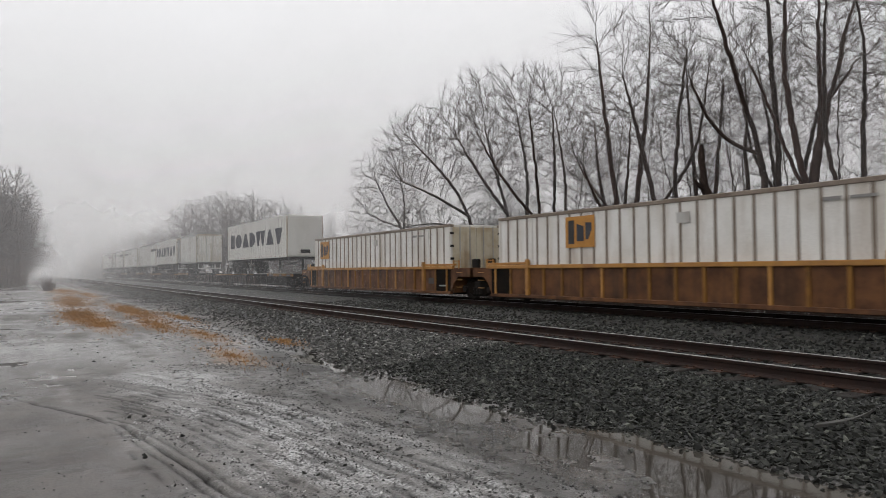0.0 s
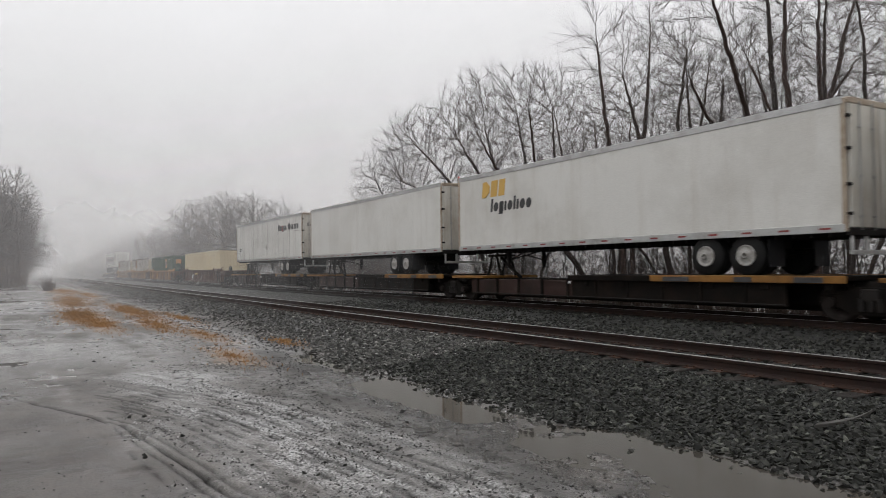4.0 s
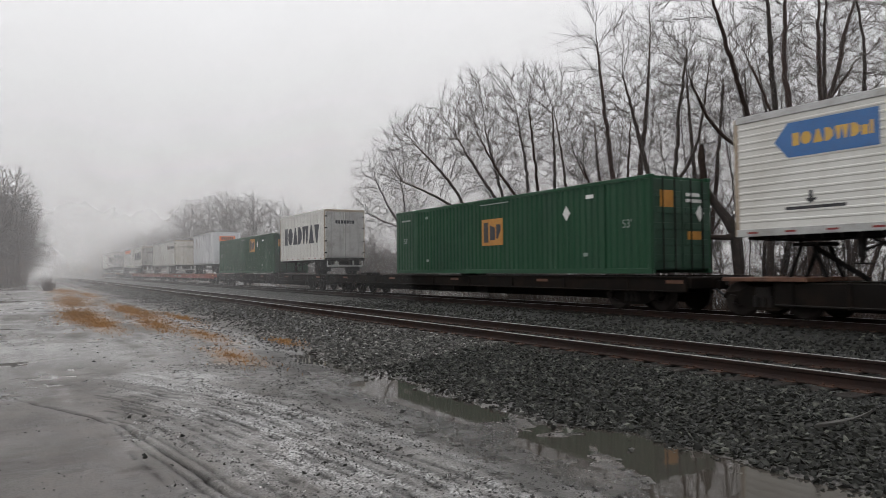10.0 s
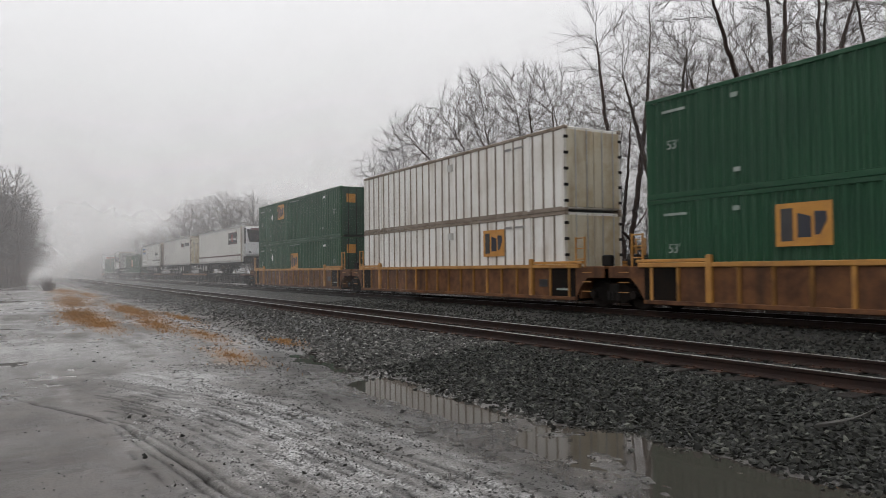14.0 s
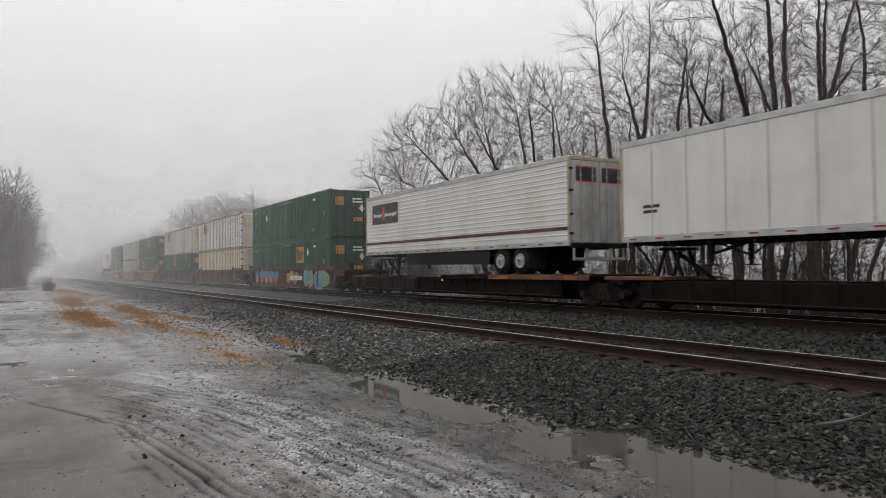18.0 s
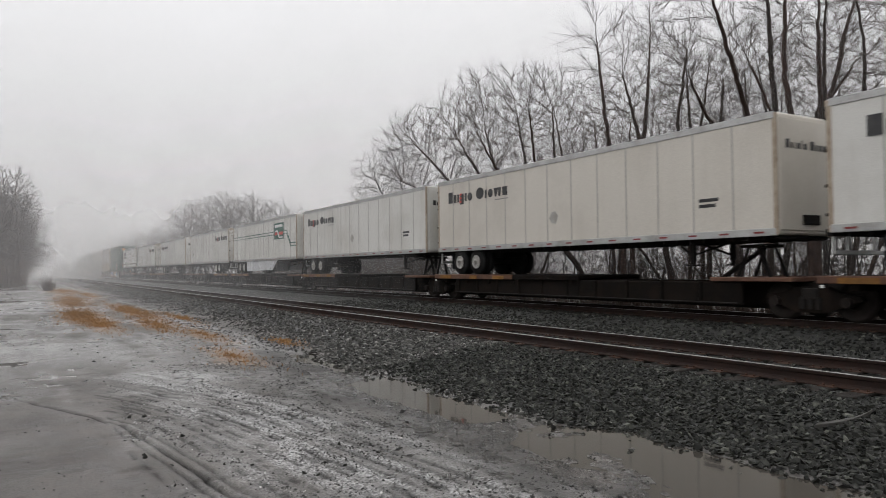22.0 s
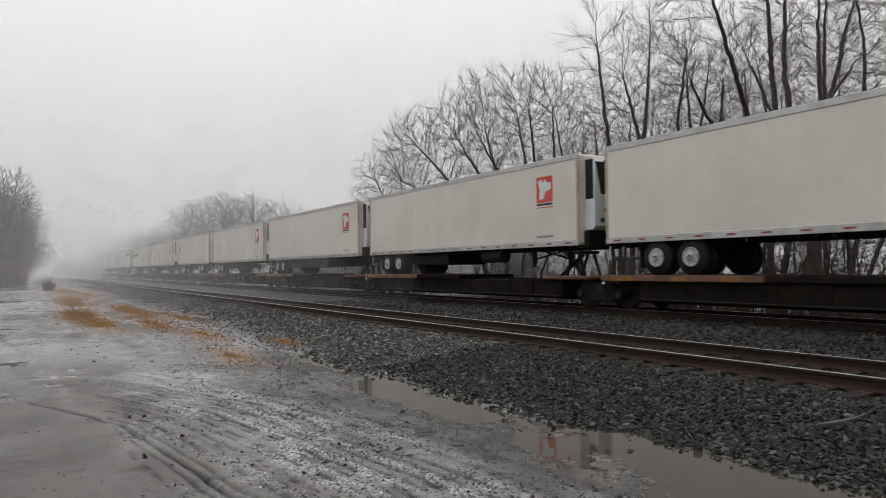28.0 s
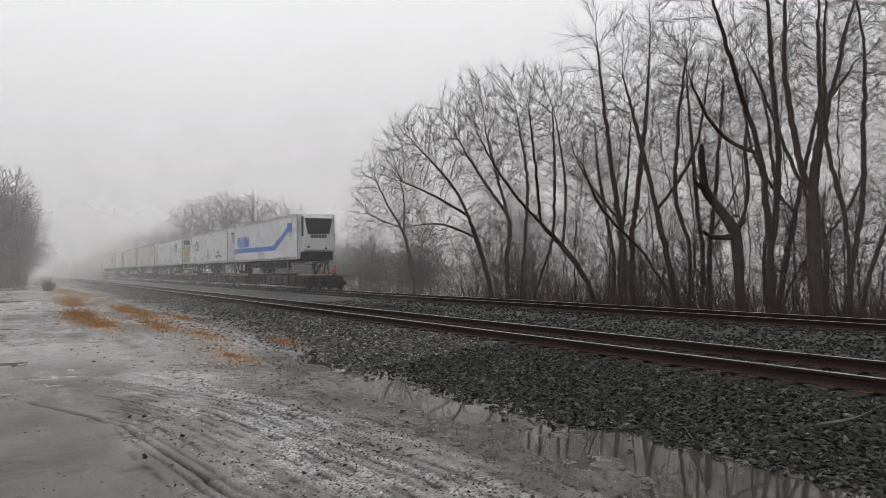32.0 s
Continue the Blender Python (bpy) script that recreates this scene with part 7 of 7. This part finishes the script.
def flat_car(a, b, paint, label, patch):
    """A long flatcar with channel side sills."""
    root = thing("flat_car", label, "flat car", "flat cars of the train")
    h = (b - a) / 2
    deck = part("deck", Shape().slab(-h + 0.3, h - 0.3, -1.36, 1.36, 0.90, 1.0, 0.012), M["rust_deck" if paint != "black_car" else "black_car"], root, "worn steel deck")
    n = 18
    for side in (-1, 1):
        y = side * 1.40
        part("side_sill", Shape().slab(-h + 0.3, h - 0.3, y - 0.03, y + 0.03, 0.62, 1.02, 0.012), M[paint], root, "painted side sill")
        part("sill_flange", Shape().slab(-h + 0.3, h - 0.3, y - side * 0.02, y + side * 0.07, 0.99, 1.03, 0.01).slab(-h + 0.3, h - 0.3, y - side * 0.02, y + side * 0.07, 0.60, 0.64, 0.01), M[paint], root)
        for k in range(n):
            x = -h + 1.0 + (2 * h - 2.0) * k / (n - 1)
            if k % 4 == 1:
                part("painted_mark", Shape().plate_y(rect(x, x + 0.6, 0.84, 0.93), y + side * 0.031 - 0.006, y + side * 0.031 + 0.006), M[patch], root)
            elif k % 2 == 0:
                p = part("stake_pocket", stored(("stake", side), lambda: Shape().slab(-0.07, 0.07, min(y, y + side * 0.09), max(y, y + side * 0.09), 0.66, 0.96, 0.01).mesh("stake_pocket")), M[paint], root)
                p.matrix_basis = pose(x, 0, 0)
        for j in range(16 if paint == "orange_car" and side < 0 else 0):
            if j not in (7, 12):
                part("number_mark", Shape().plate_y(rect(-6.6 + 0.29 * j, -6.4 + 0.29 * j, 0.72, 0.88), y + side * 0.031 - 0.006, y + side * 0.031 + 0.006), M["faded_mark"], root)
    part("centre_sill", Shape().plate_y([(-h + 2.4, 0.92), (-h + 4.2, 0.30), (h - 4.2, 0.30), (h - 2.4, 0.92)], -0.35, 0.35), M["black_car"], root)
    arms = Shape()
    for k in range(16):
        x = -h + 1.5 + (2 * h - 3.0) * k / 15
        arms.slab(x - 0.06, x + 0.06, -1.34, 1.34, 0.66, 0.9, 0.015)
    part("cross_arm", arms, M["black_car"], root)["kind"] = "stuff"
    part("brake_gear", Shape().cyl((-1.0, -0.8, 0.5), (0.2, -0.8, 0.5), 0.18, 12).slab(2.0, 2.8, -1.0, -0.6, 0.35, 0.6, 0.03), M["gear"], root)
    for e in (-1, 1):
        part("end_sill", Shape().slab(e * (h - 0.32), e * (h - 0.2), -1.36, 1.36, 0.7, 1.0, 0.02), M[paint], root)
        part("draft_sill", Shape().slab(e * (h - 2.6), e * (h - 0.1), -0.3, 0.3, 0.66, 0.92, 0.02), M["black_car"], root)
    # folding hitch on the deck
    for x in (-h + 3.0, h - 13.0):
        part("hitch_stand", Shape().slab(x - 0.35, x + 0.35, -0.45, 0.45, 1.0, 1.14, 0.03).cyl((x - 0.6, 0, 1.05), (x + 0.9, 0, 1.1), 0.05, 8), M["gear"], root)
    return runs(root, (a + b) / 2, 0.0)


SPINE, FLAT = 1.06, 1.01

# the head of what is seen, already deep in the mist
for k in range(8):
    s = -245.0 + 18.2 * k - (0 if k < 7 else 0.0)
    crown_trailer(s, "R" if k % 3 else "L")
road_trailer(-102.4, 15.2, SPINE, label="long white trailer with bold navy lettering blocks", tandem=3.0, axles=2)
runs(trailer("white trailer with a small orange door label", length=8.55, rear="R", skin="close_posts", axles=1, tandem=1.6, rim="gear", top=4.06, floor=1.1), -84.9 + 4.3, SPINE)
road_trailer(-63.4, 16.15, SPINE, rear="L", label="long white trailer with bold navy lettering blocks", tandem=2.6, axles=2)
HEAD = [-246.5, -228.3, -210.1, -191.9, -173.7, -155.5, -137.3, -119.4, -103.6, -86.2, -65.0, -45.4]
for a, b in zip(HEAD, HEAD[1:]):
    spine_car(a, b, "L" if a < -70 else "R", "yellow_edge", "black spine car with yellow wheel platforms")
for j in HEAD[:-1]:
    rail_truck(j)
rail_truck(HEAD[-1] - 1.3)

# yellow three-unit well car with white and green boxes
for a, b, art in ((-44.0, -23.95, None), (-23.95, -4.2, None), (-4.2, 15.9, None)):
    well_car(a, b, "yellow_car", "yellow_sill", "weathered yellow well car with rusty ribbed sides", art)
for j in (-42.6, -23.95, -4.2, 14.7):
    rail_truck(j)
coupler(-44.7)
container("grimy white ribbed container", "white", -41.9, 0.31, logo=-6.4)
container("grimy white ribbed container with an amber emblem", "white", -22.2, 0.31, logo=-3.5)
container("green corrugated container with an amber emblem", "green", -2.5, 0.31, logo=3.37, lift=1.46)

# brown single well car with a cream box
well_car(18.6, 39.4, "brown_car", "brown_car", "dark brown well car with sprayed white letters", "tag")
rail_truck(19.9)
rail_truck(38.1)
coupler(17.2)
container("cream corrugated steel container", "cream", 20.9, 0.31, doors=False)

# spine cars with long trailers and pups
J1 = [41.0, 59.8, 77.4, 94.7, 113.0, 132.4]
for k, (a, b) in enumerate(zip(J1, J1[1:])):
    spine_car(a, b, "R" if k < 4 else "L", "yellow_edge", "dark spine car with faded yellow wheel platforms")
rail_truck(42.2)
for j in J1[1:-1]:
    rail_truck(j)
rail_truck(131.2)
coupler(40.2)
coupler(133.0)
crown_trailer(42.9, "R", tandem=3.6)
runs(trailer("plain smooth white trailer with a dented roof rail", rear="R", skin="plain", tandem=4.0), 60.65 + 8.075, SPINE)
drt, _t = plain_trailer(78.2, SPINE, "R", "white", "flat", 3.2, None, "white trailer with a gold and black emblem and red edge")
mark(_t, block_word(-8.075 + 1.7, 3.0, 0.62, "DPT", 1.6, 0.15), "gold", "gold_word")
mark(_t, block_word(-8.075 + 2.3, 2.42, 0.5, "lopiolioo", 2.6, 0.15), "ink", "black_word")
mark(_t, Shape().slab(-8.09, -8.0, -W2 - 0.012, -W2 + 0.02, 1.05, 4.08, 0.01), "red", "red_edge")
road_trailer(95.4, 8.6, SPINE)
yellow_trailer(121.95, SPINE, False)

# red-orange flatcars
flat_car(133.6, 161.6, "orange_car", "long faded red-orange flatcar", "gold")
flat_car(162.2, 190.2, "orange_car", "long faded red-orange flatcar", "gold")
for j in (136.2, 159.2, 164.8, 187.6):
    rail_truck(j)
coupler(161.9)
coupler(190.6)
road_trailer(134.7, 8.4, FLAT)
crown_trailer(153.6, "R", FLAT, 3.4, "grimy white box trailer with a dark two-word emblem")
yellow_trailer(180.15, FLAT, True)

# black flatcars
flat_car(191.0, 217.8, "black_car", "long black flatcar with orange sill marks", "rust_deck")
flat_car(218.6, 245.2, "black_car", "long black flatcar with orange sill marks", "rust_deck")
for j in (193.6, 215.2, 221.2, 242.6):
    rail_truck(j)
coupler(218.2)
container("green corrugated container with an amber emblem", "green", 191.7, FLAT + 0.1, logo=2.65, diamonds=((4.05, 2.2),))
road_trailer(209.5, 8.4, FLAT, floor=0.95, top=3.95, base=1.98, label="white pup trailer with navy lettering blocks and grimy doors")
container("green corrugated container with an amber emblem", "green", 227.4, FLAT + 0.1, logo=0.05, lift=1.08, diamonds=((4.4, 2.0),))

# spine cars with refrigerated trailers
J2 = [245.7, 264.4, 284.4, 304.9]
for k, (a, b) in enumerate(zip(J2, J2[1:])):
    spine_car(a, b, "R" if k < 2 else "L", "rust_deck", "black spine car with rusty wheel platforms")
for j in (247.0, 264.4, 284.4, 303.6):
    rail_truck(j)
coupler(245.5)
coupler(305.2)
cooled_trailer(246.4, SPINE, "R", "arrow")
crown_trailer(265.7, "R", tandem=4.4, door="door_white")
cooled_trailer(286.2, SPINE, "L", "dark")

# yellow well cars, two boxes high
for a, b in ((305.4, 325.4), (325.4, 345.1), (345.1, 365.1)):
    well_car(a, b, "yellow_car", "yellow_sill", "weathered yellow well car with rusty ribbed sides", None, ladder=True)
for j in (306.7, 325.4, 345.1, 363.8):
    rail_truck(j, "black_car")
for s, lo, hi, gl, gh in ((307.5, "green", "green", 0.1, -2.7), (326.9, "white", "white", 3.9, None), (346.7, "green", "green", -3.3, 1.4)):
    word = "green corrugated container with an amber emblem" if lo == "green" else "grimy white ribbed container"
    dia = ((-4.7, 1.9),) if s < 310 else ()
    container(word + " in the well", lo, s, 0.31, logo=gl, lift=1.1 if s < 310 else 1.45, diamonds=dia)
    container(word + " stacked on another", hi, s, 3.215, logo=gh, diamonds=dia)

# brown well cars with graffiti, two boxes high
coupler(366.0)
for a, b, art in ((366.9, 387.5, None), (387.5, 407.4, None), (407.4, 427.8, "mural")):
    well_car(a, b, "brown_car", "brown_car", "dark brown well car covered in bright graffiti" if art else "dark brown well car with rusty sides", art)
for j in (368.2, 387.5, 407.4, 426.4):
    rail_truck(j)
coupler(428.1)
container("green corrugated container in the well", "green", 369.3, 0.31, logo=-1.0)
container("grimy white ribbed container stacked on a green one", "white", 369.3, 3.215, logo=-5.0)
container("stained cream ribbed container in the well", "white", 389.4, 0.31, tint="cream")
container("grimy white ribbed container stacked on a stained one", "white", 389.4, 3.215, logo=-5.0)
container("green corrugated container with an amber emblem in the well", "green", 409.1, 0.31, logo=2.9, lift=1.48, diamonds=((4.34, 2.12),))
container("green corrugated container stacked on another", "green", 409.1, 3.215, diamonds=((-4.4, 1.93),))

# the long tail of trailers on spine cars
J3 = [428.5, 447.9, 467.5, 487.2, 505.6, 523.5, 540.7, 558.0, 576.6, 596.6, 615.7, 634.2, 653.2, 671.0, 688.3, 705.9, 724.4, 744.3, 763.5, 783.9]
WHEELS = "RRLRLLLLRLLRLLLLRLL"
for k, (a, b) in enumerate(zip(J3, J3[1:])):
    spine_car(a, b, WHEELS[k], "yellow_edge" if k >= 16 else "rust_deck", "dark spine car with yellow wheel platforms" if k >= 16 else "black spine car with rusty wheel platforms")
rail_truck(429.8)
for j in J3[1:-1]:
    rail_truck(j)
rail_truck(782.4)
cooled_trailer(430.4, SPINE, "R", "dark")
crown_trailer(448.9, "R", tandem=4.3)
crown_trailer(469.6, "L", tandem=2.1)
crown_trailer(488.7, "R", tandem=4.2)
inter, _t = plain_trailer(506.5, SPINE, "L", "white", "flat", 2.6, None, "white trailer with green pinstripes and a white skirt", "white", "posts")
h = 8.075
p = mark(_t, decal(rect(h - 4.8, h - 2.7, 2.45, 3.6), t=0.018), "logo_green", "name_panel", "dark green name panel")
part("panel_word", Shape().plate_y(rect(h - 4.6, h - 2.9, 3.28, 3.48), -W2 - 0.024, -W2), M["white_ink"], p)
part("panel_stripe", Shape().plate_y([(h - 4.65, 2.75), (h - 3.9, 2.75), (h - 3.9, 2.95), (h - 4.65, 2.95)], -W2 - 0.024, -W2).plate_y([(h - 3.6, 2.75), (h - 2.85, 2.75), (h - 2.85, 2.95), (h - 3.7, 2.95)], -W2 - 0.024, -W2), M["red"], p)
part("panel_swoosh", Shape().plate_y([(h - 4.55, 3.08), (h - 3.95, 3.08), (h - 3.55, 2.62), (h - 2.9, 2.62), (h - 2.9, 2.52), (h - 3.7, 2.52), (h - 4.1, 2.98), (h - 4.55, 2.98)], -W2 - 0.026, -W2), M["white_ink"], p)
for z0 in (2.78, 2.98):
    mark(_t, decal(rect(-h + 0.1, h - 4.8, z0, z0 + 0.045), t=0.016), "logo_green", "pinstripe")
    mark(_t, decal([(h - 2.7, z0), (h - 2.1, z0), (h - 1.2, z0 - 0.9), (h - 0.1, z0 - 0.9), (h - 0.1, z0 - 0.85), (h - 1.16, z0 - 0.85), (h - 2.06, z0 + 0.045), (h - 2.7, z0 + 0.045)], t=0.016), "logo_green", "pinstripe")
crown_trailer(524.0, "L", tandem=2.3)
crown_trailer(541.2, "L", tandem=2.3, label="yellowed white box trailer with a dark two-word emblem", paint="cream_white")
crown_trailer(558.6, "L", tandem=2.4)
crown_trailer(578.0, "R", tandem=4.0, label="white box trailer with rust-stained doors", door="door_white")
t13 = crown_trailer(598.2, "L", tandem=2.8, label="smooth white box trailer with a dark emblem", skin="plain", drop=0.36)
for s, rear, nose in ((616.8, "L", "reefer"), (636.0, "R", "reefer"), (654.0, "L", "reefer"), (671.4, "L", "reefer"), (689.0, "L", "reefer"), (706.4, "L", "flat")):
    plain_trailer(s, SPINE, rear, "cream_white", nose, 2.6 if rear == "L" else 3.6, "red", skirt="black" if s == 671.4 else None)
for s, rear in ((725.8, "R"), (746.3, "L")):
    ob, _t = plain_trailer(s, SPINE, rear, "cool_white", "flat", 3.4 if rear == "R" else 2.6, None, "white trailer with a dark green emblem" + (" and door posters" if rear == "R" else " and nose map"))
    x, z = (3.64, 2.84) if rear == "R" else (-5.26, 2.67)
    for poly in ([(0, 0), (0.36, 0), (0.72, 0.52), (0.62, 0.6), (0.16, 0.6)], [(0.86, 0), (1.46, 0), (1.5, 0.16), (1.3, 0.6), (1.02, 0.6)], rect(0.72, 0.94, 0.26, 0.33)):
        mark(_t, Shape().plate_y([(x + a, z + b) for a, b in poly], -W2 - 0.012, -W2), "logo_green", "emblem", "dark green slanted emblem")
    mark(_t, block_word(x + 0.2, z - 0.3, 0.17, "OAPPIDP", 1.06, 0.15), "logo_green", "emblem_word")
    if rear == "R":
        mark(_t, discs((-0.2, 0.3, 0.8), 1.57, 0.16), "grey_ink", "sticker_row", "three worn round stickers")
        # pale shapes where an older sign was taken off
        for poly in ([(-7.2, 2.35), (-6.75, 2.35), (-6.6, 3.1), (-6.2, 3.4), (6.3, 3.62), (6.3, 3.8), (-6.4, 3.62), (-6.95, 3.2)], [(-6.0, 2.1), (-5.6, 2.2), (-5.5, 3.2), (-5.9, 3.1)], [(-5.5, 1.4), (-4.3, 1.5), (-4.0, 1.9), (-4.0, 2.6), (-4.6, 2.6), (-4.7, 1.95), (-5.5, 1.85)]):
            mark(_t, Shape().plate_y(poly, -W2 - 0.005, -W2), "ghost", "ghost_shape", "pale ghost of an old painted sign")
        mark(_t, block_word(5.2, 2.95, 0.3, "ITI", 1.2, 0.15), "ghost", "ghost_word", "ghost of an old painted word")
        for side in (-1, 1):
            for k in range(4):
                mark(_t, Shape().slab(h + 0.052, h + 0.062, side * 0.12, side * 1.1, 1.35 + 0.62 * k, 1.88 + 0.62 * k, 0.004), ("pale_green", "gold", "pale_green", "logo_green")[(k + (side > 0)) % 4], "poster", "printed door poster")
        mark(_t, Shape().slab(h - 0.03, h + 0.04, -W2 - 0.014, -W2 + 0.03, 1.05, 3.95, 0.01), "rust", "rusty_frame")
    else:
        part("writing", lettering("Available", 4.66, 1.9, 0.33, -W2 - 0.01), M["ink"], _t, "dark writing")
        part("writing", lettering("Liftgate Service", 4.66, 1.5, 0.42, -W2 - 0.01), M["ink"], _t, "dark writing")
        mark(_t, discs((-0.6, 0.0, 0.6, 1.3), 1.6, 0.17), "seam", "sticker_row", "four faded round stickers")
        mark(_t, bars(-h + 2.6, 1.55, 0.07, 1, 0.2, 1.6), "seam", "web_line")
        mark(_t, Shape().slab(h + 0.03, h + 0.036, -0.95, 0.95, 3.45, 3.62, 0.002), "logo_green", "nose_header", "green header bar on the nose")
        shape = [(-0.12, 3.2), (0.2, 3.32), (0.6, 3.3), (0.82, 3.36), (0.8, 3.1), (0.66, 2.9), (0.58, 2.72), (0.5, 2.86), (0.28, 2.8), (0.2, 2.68), (0.05, 2.86), (-0.1, 2.95)]
        n = len(shape)
        mark(_t, Shape().add([(h + 0.03, y, z) for y, z in shape] + [(h + 0.037, y, z) for y, z in shape], [tuple(range(n - 1, -1, -1)), tuple(range(n, 2 * n))] + [(i, (i + 1) % n, n + (i + 1) % n, n + i) for i in range(n)]), "logo_green", "nose_map", "green map on the nose")
        for k in range(4):
            mark(_t, Shape().slab(h + 0.03, h + 0.036, -0.92, -0.3 - 0.1 * (k % 2), 3.22 - 0.17 * k, 3.3 - 0.17 * k, 0.002), "logo_green" if k < 2 else "grey_ink", "nose_line")
mart, _t = plain_trailer(764.8, SPINE, "L", "cool_white", "reefer", 2.4, None, "glossy white refrigerated trailer with a blue rising stripe")
mark(_t, decal([(-h + 0.05, 1.7), (3.25, 1.68), (6.4, 2.86), (6.1, 3.2), (2.85, 2.02), (-h + 0.05, 2.06)]), "stripe_blue", "blue_stripe", "broad bright blue stripe rising to an arrow")
mark(_t, decal([(5.9, 3.48), (7.12, 3.42), (6.82, 2.62), (6.45, 2.9), (6.12, 3.2)], t=0.012), "stripe_blue", "arrow_head", "dark blue arrow head")
mark(_t, block_word(-7.1, 2.14, 0.84, "WAPTInI", 3.6, 0.14), "stripe_blue", "name_word", "blue word as plain shapes")
mark(_t, bars(h - 1.2, 3.6, 0.12, 5, 0.2, 0.16), "ink", "number_mark")
for k in range(6):
    mark(_t, Shape().slab(h + 0.46, h + 0.482, -0.55 + 0.19 * k, -0.4 + 0.19 * k, 2.36, 2.6, 0.002), "ink", "unit_mark")
# marker on the last car
tail = thing("end_marker", "small red end-of-train marker on the last coupler", "marker")
part("box", Shape().slab(-0.08, 0.08, -0.1, 0.1, 0.9, 1.15, 0.02), M["gear"], tail)
part("lens", Shape().cyl((0.09, 0, 1.42), (0.12, 0, 1.42), 0.07, 12).slab(-0.06, 0.09, -0.08, 0.08, 1.13, 1.5, 0.015), M["lamp_glow"], tail, "red marker lens")
part("bracket", Shape().slab(-0.35, 0.0, -0.06, 0.06, 0.78, 0.98, 0.02), M["gear"], tail)
runs(tail, 784.2, 0.0)


# ---- motion: the whole train runs at one even speed ----
SPEED = 25.815


def motions():
    for ob, s, z in MOVERS:
        walk(ob, [(t, pose(s - SPEED * t, FAR_Y, z)) for t in (0.0, 8.0, 16.0, 24.0, 32.0)])


motions()
